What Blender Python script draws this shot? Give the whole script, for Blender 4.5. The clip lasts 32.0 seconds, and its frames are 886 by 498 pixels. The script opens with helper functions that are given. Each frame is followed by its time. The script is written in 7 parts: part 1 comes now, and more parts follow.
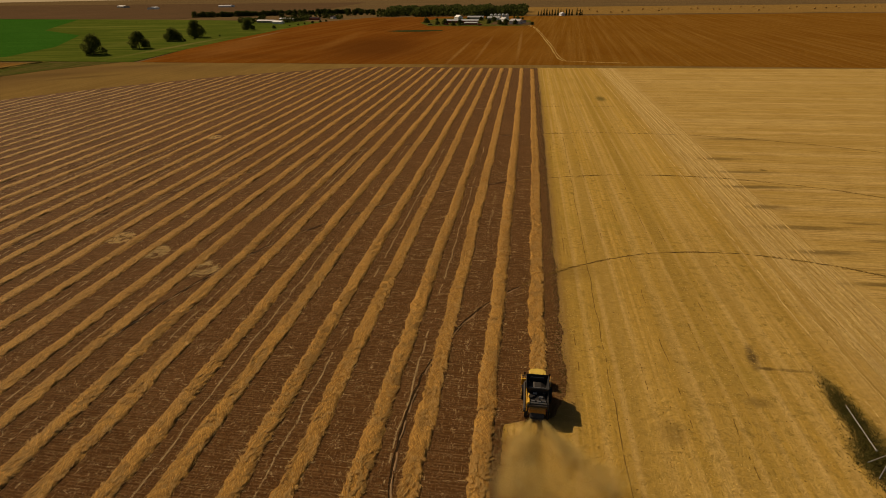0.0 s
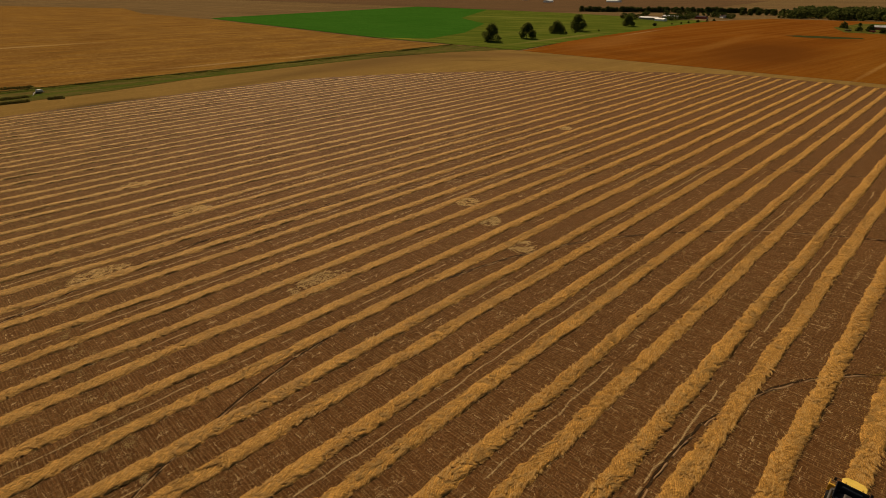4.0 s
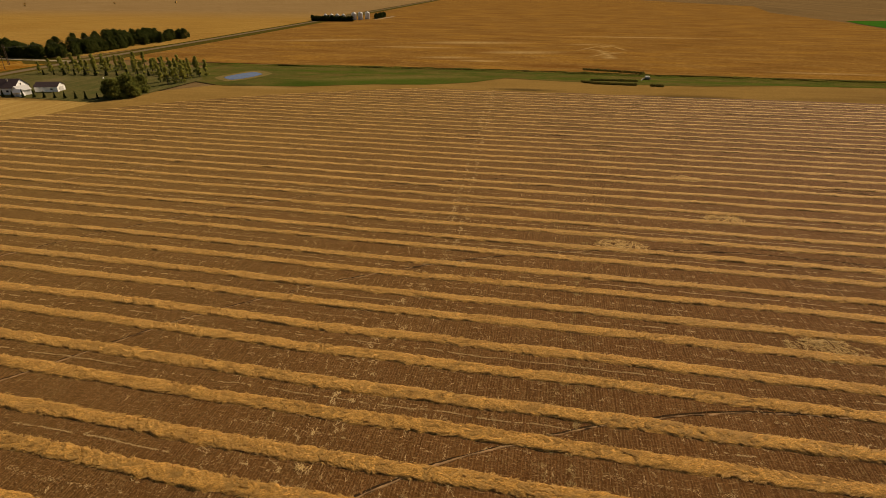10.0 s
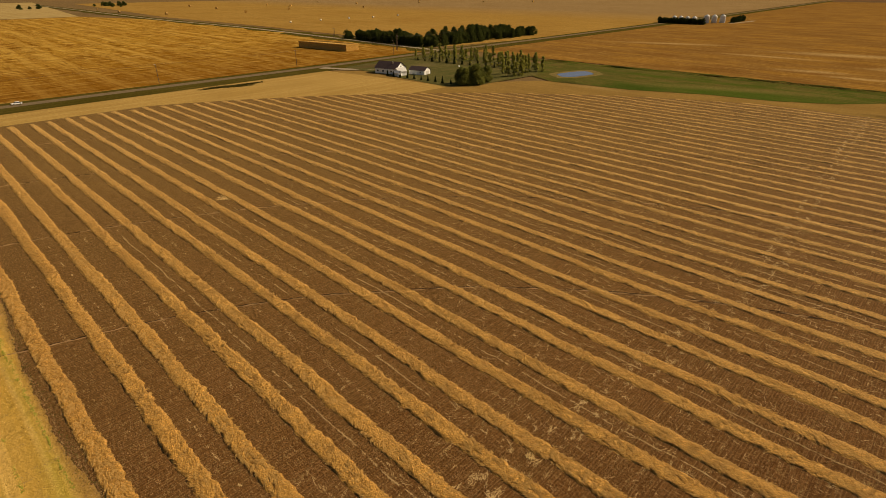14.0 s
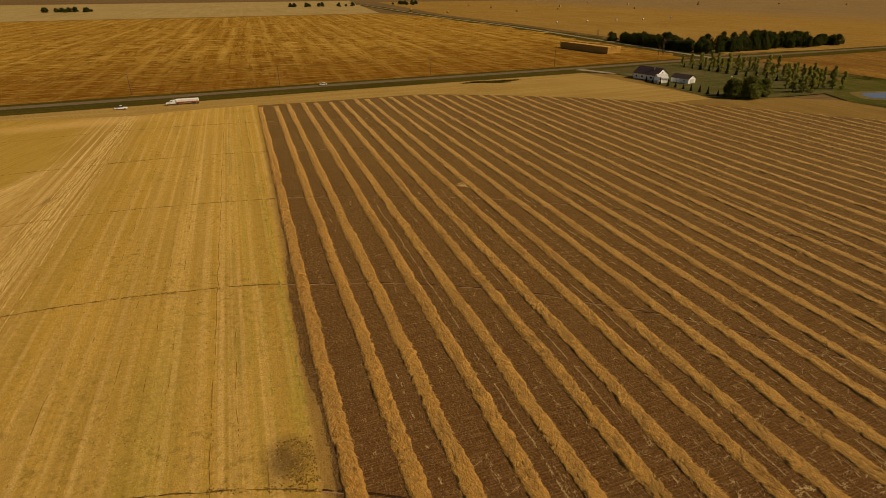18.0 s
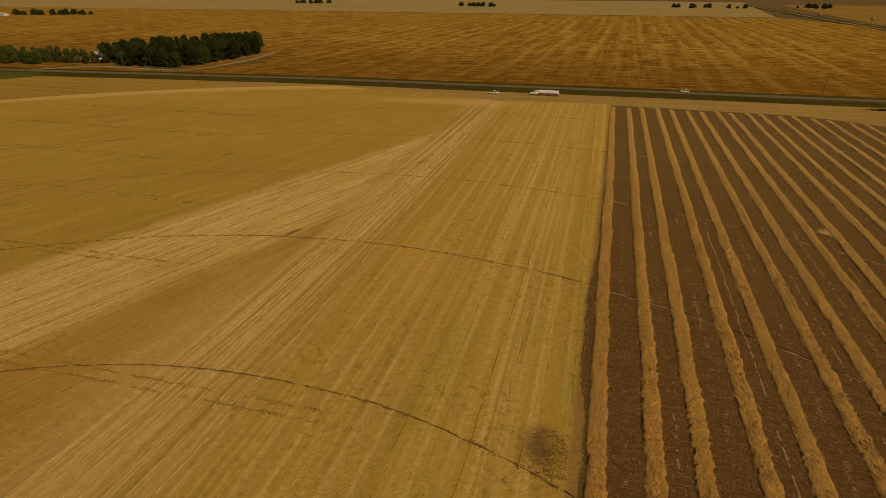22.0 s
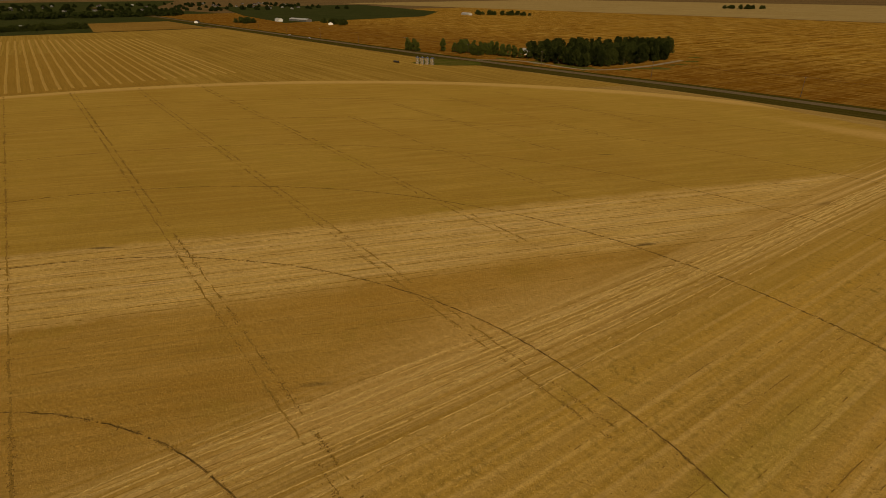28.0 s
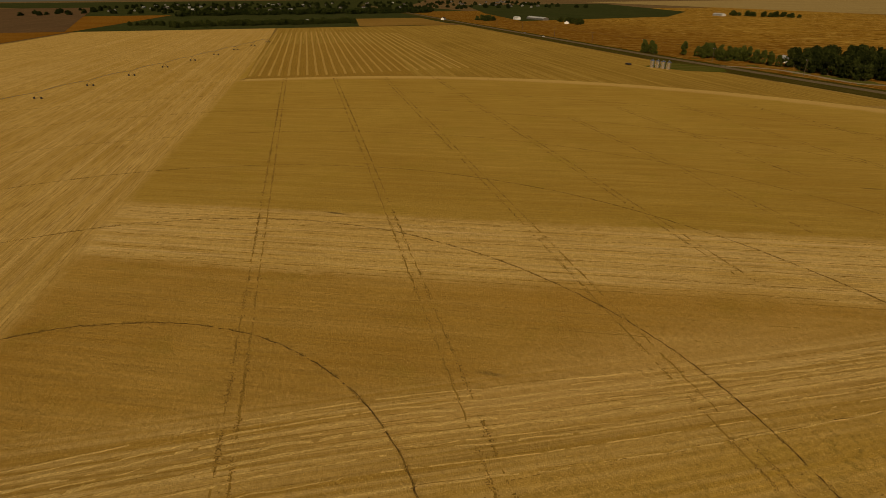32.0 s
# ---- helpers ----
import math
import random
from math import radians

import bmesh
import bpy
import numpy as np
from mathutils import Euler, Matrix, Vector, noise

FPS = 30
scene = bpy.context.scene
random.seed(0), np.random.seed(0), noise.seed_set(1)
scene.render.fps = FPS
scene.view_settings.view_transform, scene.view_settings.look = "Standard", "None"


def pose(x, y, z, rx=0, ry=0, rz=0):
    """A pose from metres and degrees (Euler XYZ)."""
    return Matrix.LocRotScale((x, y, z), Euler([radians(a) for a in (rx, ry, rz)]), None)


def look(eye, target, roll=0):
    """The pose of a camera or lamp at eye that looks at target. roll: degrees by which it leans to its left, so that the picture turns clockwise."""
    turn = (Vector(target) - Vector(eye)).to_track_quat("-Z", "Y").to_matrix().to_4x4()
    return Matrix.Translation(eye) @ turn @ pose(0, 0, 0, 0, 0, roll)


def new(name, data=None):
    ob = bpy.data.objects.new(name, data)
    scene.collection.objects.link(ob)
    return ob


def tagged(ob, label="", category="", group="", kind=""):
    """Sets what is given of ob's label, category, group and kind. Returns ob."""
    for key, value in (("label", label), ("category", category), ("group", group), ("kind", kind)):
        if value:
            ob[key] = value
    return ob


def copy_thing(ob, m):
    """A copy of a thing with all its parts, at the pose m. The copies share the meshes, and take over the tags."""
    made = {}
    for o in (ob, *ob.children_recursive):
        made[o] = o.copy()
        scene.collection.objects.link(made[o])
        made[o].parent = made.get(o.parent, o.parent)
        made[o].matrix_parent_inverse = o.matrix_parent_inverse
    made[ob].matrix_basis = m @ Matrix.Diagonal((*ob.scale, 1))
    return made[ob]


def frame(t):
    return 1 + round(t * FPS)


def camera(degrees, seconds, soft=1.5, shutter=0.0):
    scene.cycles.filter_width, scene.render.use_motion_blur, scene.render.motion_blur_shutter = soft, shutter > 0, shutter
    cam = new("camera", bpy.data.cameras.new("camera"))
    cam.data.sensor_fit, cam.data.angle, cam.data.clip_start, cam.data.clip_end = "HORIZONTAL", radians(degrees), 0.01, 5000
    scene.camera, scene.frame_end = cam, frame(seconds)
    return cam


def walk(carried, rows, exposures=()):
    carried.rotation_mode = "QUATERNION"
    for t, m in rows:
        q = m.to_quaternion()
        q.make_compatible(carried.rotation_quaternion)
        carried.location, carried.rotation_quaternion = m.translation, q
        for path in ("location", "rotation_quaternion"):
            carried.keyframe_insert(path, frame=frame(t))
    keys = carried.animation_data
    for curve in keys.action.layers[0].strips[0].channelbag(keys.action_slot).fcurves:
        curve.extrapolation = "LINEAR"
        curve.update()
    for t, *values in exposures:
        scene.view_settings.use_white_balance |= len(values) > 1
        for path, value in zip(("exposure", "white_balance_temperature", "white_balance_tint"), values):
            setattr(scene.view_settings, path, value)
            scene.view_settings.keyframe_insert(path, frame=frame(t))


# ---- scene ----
CAM = camera(79.21, 32.0, soft=0.8)
PATH = [
    (0, pose(0.00, 0.00, 52.00, 64.02, 0, 8.61) @ pose(0, 0, 0, 0, 0, -0.74)),
    (1, pose(-0.05, -0.32, 52.42, 64.01, 0, 17.11) @ pose(0, 0, 0, 0, 0, -0.44)),
    (2, pose(0.02, -0.57, 52.89, 63.98, 0, 25.90) @ pose(0, 0, 0, 0, 0, -0.16)),
    (2.5, pose(0.15, -0.71, 53.11, 63.92, 0, 30.39) @ pose(0, 0, 0, 0, 0, -0.04)),
    (4.5, pose(1.07, -1.18, 53.89, 63.86, 0, 49.53) @ pose(0, 0, 0, 0, 0, -0.23)),
    (5, pose(1.25, -1.24, 54.14, 63.85, 0, 54.36) @ pose(0, 0, 0, 0, 0, -0.22)),
    (5.5, pose(1.41, -1.29, 54.44, 63.81, 0, 59.66) @ pose(0, 0, 0, 0, 0, -0.13)),
    (6, pose(1.53, -1.35, 54.74, 63.78, 0, 64.02) @ pose(0, 0, 0, 0, 0, -0.12)),
    (6.5, pose(1.61, -1.40, 55.02, 63.73, 0, 68.10) @ pose(0, 0, 0, 0, 0, -0.13)),
    (7, pose(1.65, -1.48, 55.23, 63.71, 0, 72.29) @ pose(0, 0, 0, 0, 0, -0.05)),
    (7.5, pose(1.67, -1.60, 55.35, 63.67, 0, 76.58) @ pose(0, 0, 0, 0, 0, -0.06)),
    (8, pose(1.65, -1.69, 55.40, 63.65, 0, 80.87) @ pose(0, 0, 0, 0, 0, 0.01)),
    (8.5, pose(1.62, -1.69, 55.41, 63.64, 0, 85.55) @ pose(0, 0, 0, 0, 0, -0.06)),
    (9, pose(1.60, -1.65, 55.43, 63.66, 0, 90.65) @ pose(0, 0, 0, 0, 0, -0.10)),
    (9.5, pose(1.60, -1.59, 55.50, 63.71, 0, 95.73) @ pose(0, 0, 0, 0, 0, -0.06)),
    (10, pose(1.60, -1.51, 55.58, 63.70, 0, 101.10) @ pose(0, 0, 0, 0, 0, 0.01)),
    (10.5, pose(1.60, -1.46, 55.66, 63.68, 0, 105.95) @ pose(0, 0, 0, 0, 0, -0.05)),
    (11, pose(1.59, -1.39, 55.74, 63.69, 0, 110.32) @ pose(0, 0, 0, 0, 0, 0.01)),
    (11.5, pose(1.56, -1.32, 55.80, 63.67, 0, 114.79) @ pose(0, 0, 0, 0, 0, -0.01)),
    (12, pose(1.59, -1.31, 55.86, 63.68, 0, 119.56) @ pose(0, 0, 0, 0, 0, -0.01)),
    (12.5, pose(1.64, -1.30, 55.94, 63.68, 0, 123.99) @ pose(0, 0, 0, 0, 0, -0.03)),
    (13, pose(1.71, -1.32, 56.05, 63.69, 0, 127.97) @ pose(0, 0, 0, 0, 0, -0.06)),
    (13.5, pose(1.80, -1.33, 56.18, 63.71, 0, 131.41) @ pose(0, 0, 0, 0, 0, -0.09)),
    (14, pose(1.91, -1.30, 56.33, 63.73, 0, 134.21) @ pose(0, 0, 0, 0, 0, -0.11)),
    (14.5, pose(1.95, -1.25, 56.47, 63.75, 0, 136.87) @ pose(0, 0, 0, 0, 0, -0.16)),
    (16.5, pose(2.01, -1.03, 56.73, 63.77, 0, 150.30) @ pose(0, 0, 0, 0, 0, -0.12)),
    (17, pose(1.94, -0.97, 56.81, 63.79, 0, 153.17) @ pose(0, 0, 0, 0, 0, -0.21)),
    (17.5, pose(2.04, -0.88, 56.90, 63.81, 0, 156.07) @ pose(0, 0, 0, 0, 0, -0.21)),
    (18, pose(2.19, -0.73, 57.03, 63.84, 0, 160.08) @ pose(0, 0, 0, 0, 0, -0.28)),
    (18.5, pose(2.36, -0.57, 57.16, 63.83, 0, 164.78) @ pose(0, 0, 0, 0, 0, -0.27)),
    (19, pose(2.51, -0.42, 57.30, 63.84, 0, 169.53) @ pose(0, 0, 0, 0, 0, -0.18)),
    (19.5, pose(2.60, -0.32, 57.46, 63.82, 0, 174.45) @ pose(0, 0, 0, 0, 0, -0.04)),
    (20, pose(2.61, -0.29, 57.64, 63.82, 0, 179.58) @ pose(0, 0, 0, 0, 0, -0.05)),
    (20.5, pose(2.58, -0.28, 57.80, 63.83, 0, 184.44) @ pose(0, 0, 0, 0, 0, 0.05)),
    (21, pose(2.53, -0.26, 57.92, 63.80, 0, 189.08) @ pose(0, 0, 0, 0, 0, 0.12)),
    (21.5, pose(2.49, -0.21, 58.02, 63.76, 0, 192.78) @ pose(0, 0, 0, 0, 0, 0.15)),
    (22, pose(2.47, -0.10, 58.12, 63.76, 0, 195.88) @ pose(0, 0, 0, 0, 0, 0.19)),
    (22.5, pose(2.47, 0.08, 58.21, 63.79, 0, 199.09) @ pose(0, 0, 0, 0, 0, 0.12)),
    (23, pose(2.44, 0.25, 58.33, 63.79, 0, 202.38) @ pose(0, 0, 0, 0, 0, 0.19)),
    (23.5, pose(2.37, 0.40, 58.49, 63.79, 0, 205.86) @ pose(0, 0, 0, 0, 0, 0.20)),
    (24, pose(2.31, 0.47, 58.60, 63.78, 0, 209.52) @ pose(0, 0, 0, 0, 0, 0.11)),
    (24.5, pose(2.30, 0.48, 58.66, 63.81, 0, 213.37) @ pose(0, 0, 0, 0, 0, 0.11)),
    (25, pose(2.35, 0.44, 58.73, 63.83, 0, 217.01) @ pose(0, 0, 0, 0, 0, 0.11)),
    (25.5, pose(2.41, 0.42, 58.78, 63.86, 0, 220.32) @ pose(0, 0, 0, 0, 0, -0.01)),
    (26, pose(2.43, 0.42, 58.81, 63.90, 0, 224.20) @ pose(0, 0, 0, 0, 0, -0.08)),
    (26.5, pose(2.43, 0.43, 58.84, 63.98, 0, 227.79) @ pose(0, 0, 0, 0, 0, -0.08)),
    (28.5, pose(2.33, 0.34, 58.85, 64.13, 0, 237.61) @ pose(0, 0, 0, 0, 0, -0.26)),
    (29, pose(2.26, 0.33, 58.90, 64.12, 0, 239.74) @ pose(0, 0, 0, 0, 0, -0.36)),
    (29.5, pose(2.22, 0.34, 59.00, 64.12, 0, 242.15) @ pose(0, 0, 0, 0, 0, -0.30)),
    (30, pose(2.16, 0.38, 59.10, 64.13, 0, 245.00) @ pose(0, 0, 0, 0, 0, -0.32)),
    (30.5, pose(2.10, 0.41, 59.17, 64.11, 0, 248.41) @ pose(0, 0, 0, 0, 0, -0.32)),
    (31, pose(2.06, 0.38, 59.23, 64.12, 0, 251.73) @ pose(0, 0, 0, 0, 0, -0.35)),
    (31.5, pose(2.02, 0.34, 59.28, 64.12, 0, 255.04) @ pose(0, 0, 0, 0, 0, -0.31)),
    (32, pose(2.00, 0.31, 59.33, 64.10, 0, 258.62) @ pose(0, 0, 0, 0, 0, -0.38)),
]
EXPOSURES = [(0, -0.70, 8300, 15), (2, -0.63, 8300, 15), (5, -0.31, 8300, 15), (7, -0.30, 8300, 15), (10, -0.12, 8300, 14), (13.5, -0.04, 8500, 13), (16.5, -0.30, 8700, 13), (19, -0.62, 8900, 12), (25, -1.05, 9000, 11), (32, -1.09, 9000, 10)]
walk(CAM, PATH, EXPOSURES)

# ---- sun and sky ----
SUN_TO = Vector((0.70, -0.40, -0.60)).normalized()
world = bpy.data.worlds.new("sky")
scene.world = world
world.use_nodes = True
wn = world.node_tree.nodes
sky = wn.new("ShaderNodeTexSky")
sky.sky_type = "NISHITA"
sky.sun_disc = False
sky.sun_elevation = radians(37)
sky.sun_rotation = math.atan2(-SUN_TO.x, -SUN_TO.y)
wn["Background"].inputs[1].default_value = 0.05
world.node_tree.links.new(sky.outputs[0], wn["Background"].inputs[0])
lamp = bpy.data.lights.new("sun", "SUN")
lamp.energy, lamp.angle, lamp.color = 5.0, radians(0.6), (1.0, 0.90, 0.74)
sun = new("sun", lamp)
sun.matrix_world = look((0, 0, 300), Vector((0, 0, 300)) + SUN_TO)

# ---- materials ----
def tree_of(name, rough=0.9, metal=0.0, gloss=0.0):
    m = bpy.data.materials.new(name)
    m.use_nodes = True
    nt = m.node_tree
    b = nt.nodes["Principled BSDF"]
    b.inputs["Roughness"].default_value = rough
    b.inputs["Metallic"].default_value = metal
    b.inputs["Specular IOR Level"].default_value = gloss
    return m, nt, b


def noise_node(nt, vec, scale, detail=3.0, rough=0.55):
    n = nt.nodes.new("ShaderNodeTexNoise")
    n.inputs["Scale"].default_value = scale
    n.inputs["Detail"].default_value = detail
    n.inputs["Roughness"].default_value = rough
    if vec is not None:
        nt.links.new(vec, n.inputs["Vector"])
    return n.outputs["Fac"]


def ramp_node(nt, fac, lo, hi, a=0.0, b=1.0):
    r = nt.nodes.new("ShaderNodeMapRange")
    r.inputs["From Min"].default_value, r.inputs["From Max"].default_value = lo, hi
    r.inputs["To Min"].default_value, r.inputs["To Max"].default_value = a, b
    nt.links.new(fac, r.inputs["Value"])
    return r.outputs["Result"]


def mix_node(nt, fac, a, b, kind="MIX"):
    n = nt.nodes.new("ShaderNodeMix")
    n.data_type, n.blend_type = "RGBA", kind
    for sock, v in ((n.inputs[0], fac), (n.inputs[6], a), (n.inputs[7], b)):
        if isinstance(v, (int, float)):
            sock.default_value = v
        elif isinstance(v, tuple):
            sock.default_value = (*v, 1.0)
        else:
            nt.links.new(v, sock)
    return n.outputs[2]


def place_node(nt, angle=0.0, sx=1.0, sy=1.0):
    t = nt.nodes.new("ShaderNodeTexCoord")
    m = nt.nodes.new("ShaderNodeMapping")
    m.vector_type = "TEXTURE"
    m.inputs["Rotation"].default_value = (0, 0, radians(angle))
    m.inputs["Scale"].default_value = (sx, sy, 1)
    nt.links.new(t.outputs["Object"], m.inputs["Vector"])
    return m.outputs["Vector"]


def bump_node(nt, b, height, strength, dist):
    n = nt.nodes.new("ShaderNodeBump")
    n.inputs["Strength"].default_value, n.inputs["Distance"].default_value = strength, dist
    nt.links.new(height, n.inputs["Height"])
    nt.links.new(n.outputs[0], b.inputs["Normal"])


def field_look(nt, main, other, light, angle=0.0, width=4.0, length=160.0, streak=0.6, blotch=45.0, weeds=None, dash=None):
    """The colour of farmland: blotches and streaks along the rows at an angle to x."""
    flat = place_node(nt)
    row = place_node(nt, angle, length, width)
    c = mix_node(nt, ramp_node(nt, noise_node(nt, flat, 1 / blotch, 4), 0.36, 0.64), main, other)
    c = mix_node(nt, ramp_node(nt, noise_node(nt, row, 1.0, 3), 0.42, 0.68, 0, streak), c, light)
    row2 = place_node(nt, angle, length * 0.25, width * 0.22)
    c = mix_node(nt, ramp_node(nt, noise_node(nt, row2, 1.0, 3), 0.35, 0.7, 0.0, 0.5), c, tuple(v * 0.6 for v in main))
    if dash:
        way, long, wide, much, tone = dash
        c = mix_node(nt, ramp_node(nt, noise_node(nt, place_node(nt, way, long, wide), 1.0, 3, 0.6), 0.5, 0.66, 0, much), c, tone)
    if weeds:
        c = mix_node(nt, ramp_node(nt, noise_node(nt, flat, 1 / 22, 5, 0.7), 0.55, 0.72, 0, 0.6), c, weeds)
    return c


def field_grain(nt, b, c, dark, pale, angle, grain, fleck, amount=0.62):
    """Fine grain, pale straw flecks and relief."""
    flat = place_node(nt)
    fine = noise_node(nt, flat, grain, 6, 0.8)
    c = mix_node(nt, ramp_node(nt, fine, 0.40, 0.62, 0.0, amount), c, dark)
    bits = noise_node(nt, place_node(nt, angle, 1.1, 0.26), 1.0, 3)
    c = mix_node(nt, ramp_node(nt, bits, 0.58, 0.70, 0, fleck), c, pale)
    nt.links.new(c, b.inputs["Base Color"])
    bump_node(nt, b, fine, 1.0, 0.3)


def field_material(name, main, other, light, angle=0.0, width=4.0, length=160.0, streak=0.6, blotch=45.0, grain=1.2, fleck=0.35, weeds=None, dash=None):
    m, nt, b = tree_of(name, 0.95)
    c = field_look(nt, main, other, light, angle, width, length, streak, blotch, weeds, dash)
    field_grain(nt, b, c, tuple(v * 0.45 for v in main), tuple(min(1, v * 1.4) for v in light), angle + 90, grain, fleck)
    return m


def side_of(nt, nx, ny, c, soft, ragged=4.0):
    """1 where nx*x + ny*y > c, with a soft ragged border."""
    flat = place_node(nt)
    d = nt.nodes.new("ShaderNodeVectorMath")
    d.operation = "DOT_PRODUCT"
    d.inputs[1].default_value = (nx, ny, 0)
    nt.links.new(flat, d.inputs[0])
    n = ramp_node(nt, noise_node(nt, flat, 0.12, 5, 0.7), 0.0, 1.0, -ragged, ragged)
    a = nt.nodes.new("ShaderNodeMath")
    a.operation = "ADD"
    nt.links.new(d.outputs["Value"], a.inputs[0])
    nt.links.new(n, a.inputs[1])
    return ramp_node(nt, a.outputs[0], c - soft, c + soft)


def times(nt, p, q):
    a = nt.nodes.new("ShaderNodeMath")
    a.operation = "MULTIPLY"
    for i, v in enumerate((p, q)):
        if isinstance(v, float):
            a.inputs[i].default_value = v
        else:
            nt.links.new(v, a.inputs[i])
    return a.outputs[0]


def spot(nt, x, y, rx, ry, soft=0.5, turn=0.0):
    """1 inside a ragged oval."""
    m = nt.nodes.new("ShaderNodeMapping")
    m.vector_type = "TEXTURE"
    m.inputs["Location"].default_value, m.inputs["Scale"].default_value = (x, y, 0), (rx, ry, 1000)
    m.inputs["Rotation"].default_value = (0, 0, radians(turn))
    t = nt.nodes.new("ShaderNodeTexCoord")
    nt.links.new(t.outputs["Object"], m.inputs["Vector"])
    d = nt.nodes.new("ShaderNodeVectorMath")
    d.operation = "LENGTH"
    nt.links.new(m.outputs[0], d.inputs[0])
    n = ramp_node(nt, noise_node(nt, t.outputs["Object"], 0.5, 5, 0.75), 0.0, 1.0, -0.9, 0.9)
    a = nt.nodes.new("ShaderNodeMath")
    a.operation = "ADD"
    nt.links.new(d.outputs["Value"], a.inputs[0])
    nt.links.new(n, a.inputs[1])
    return ramp_node(nt, a.outputs[0], 1.0 + soft, 1.0 - soft)


def ring_band(nt, x, y, r0, r1, soft):
    """1 between two circles round a point, fading on both sides."""
    m = nt.nodes.new("ShaderNodeMapping")
    m.inputs["Location"].default_value = (-x, -y, 0)
    t = nt.nodes.new("ShaderNodeTexCoord")
    nt.links.new(t.outputs["Object"], m.inputs["Vector"])
    d = nt.nodes.new("ShaderNodeVectorMath")
    d.operation = "LENGTH"
    nt.links.new(m.outputs[0], d.inputs[0])
    n = ramp_node(nt, noise_node(nt, t.outputs["Object"], 0.08, 4, 0.6), 0.0, 1.0, -3.0, 3.0)
    a = nt.nodes.new("ShaderNodeMath")
    a.operation = "ADD"
    nt.links.new(d.outputs["Value"], a.inputs[0])
    nt.links.new(n, a.inputs[1])
    return times(nt, ramp_node(nt, a.outputs[0], r0 - soft, r0), ramp_node(nt, a.outputs[0], r1 + soft, r1))


def plain(name, color, rough=0.6, metal=0.0, vary=0.25, scale=2.0, bump=0.0):
    """A surface with two scales of variation."""
    m, nt, b = tree_of(name, rough, metal, 0.0 if rough > 0.8 else 0.4)
    v = place_node(nt)
    c = mix_node(nt, ramp_node(nt, noise_node(nt, v, scale, 4), 0.35, 0.65, 0, vary), color, tuple(x * 0.5 for x in color))
    c = mix_node(nt, ramp_node(nt, noise_node(nt, v, scale * 9, 3), 0.4, 0.7, 0, vary), c, tuple(min(1, x * 1.4) for x in color))
    nt.links.new(c, b.inputs["Base Color"])
    if bump:
        bump_node(nt, b, noise_node(nt, v, scale * 5, 5, 0.7), bump, 0.1)
    return m


def leafy(name, color, other, thin=0.0, gloss=0.0, rough=0.7):
    """Leaves: colour changes from leaf to leaf and from tree to tree."""
    m, nt, b = tree_of(name, rough, 0.0, gloss)
    geo = nt.nodes.new("ShaderNodeNewGeometry")
    info = nt.nodes.new("ShaderNodeObjectInfo")
    c = mix_node(nt, geo.outputs["Random Per Island"], color, other)
    c = mix_node(nt, ramp_node(nt, info.outputs["Random"], 0, 1, 0, 0.45), c, tuple(v * 0.6 for v in color))
    nt.links.new(c, b.inputs["Base Color"])
    if thin:
        t = nt.nodes.new("ShaderNodeBsdfTranslucent")
        nt.links.new(c, t.inputs["Color"])
        mixed = nt.nodes.new("ShaderNodeMixShader")
        mixed.inputs[0].default_value = thin
        nt.links.new(b.outputs[0], mixed.inputs[1])
        nt.links.new(t.outputs[0], mixed.inputs[2])
        nt.links.new(mixed.outputs[0], nt.nodes["Material Output"].inputs["Surface"])
    return m


def straw_material(name, main, other, dark, far=None):
    m, nt, b = tree_of(name, 0.75, 0.0, 0.06)
    v = place_node(nt)
    c = mix_node(nt, ramp_node(nt, noise_node(nt, v, 0.06, 4), 0.35, 0.65), main, other)
    if far:
        c = mix_node(nt, side_of(nt, -0.9, -0.3, 75, 60, 40), c, far)
    f = noise_node(nt, place_node(nt, 62, 0.7, 0.10), 1.0, 5, 0.75)
    c = mix_node(nt, ramp_node(nt, f, 0.45, 0.57, 0, 0.72), c, dark)
    f2 = noise_node(nt, place_node(nt, 118, 0.7, 0.12), 1.0, 4, 0.75)
    c = mix_node(nt, ramp_node(nt, f2, 0.50, 0.62, 0, 0.75), c, tuple(min(1, x * 1.6) for x in main))
    nt.links.new(c, b.inputs["Base Color"])
    bump_node(nt, b, f, 1.0, 0.3)
    return m


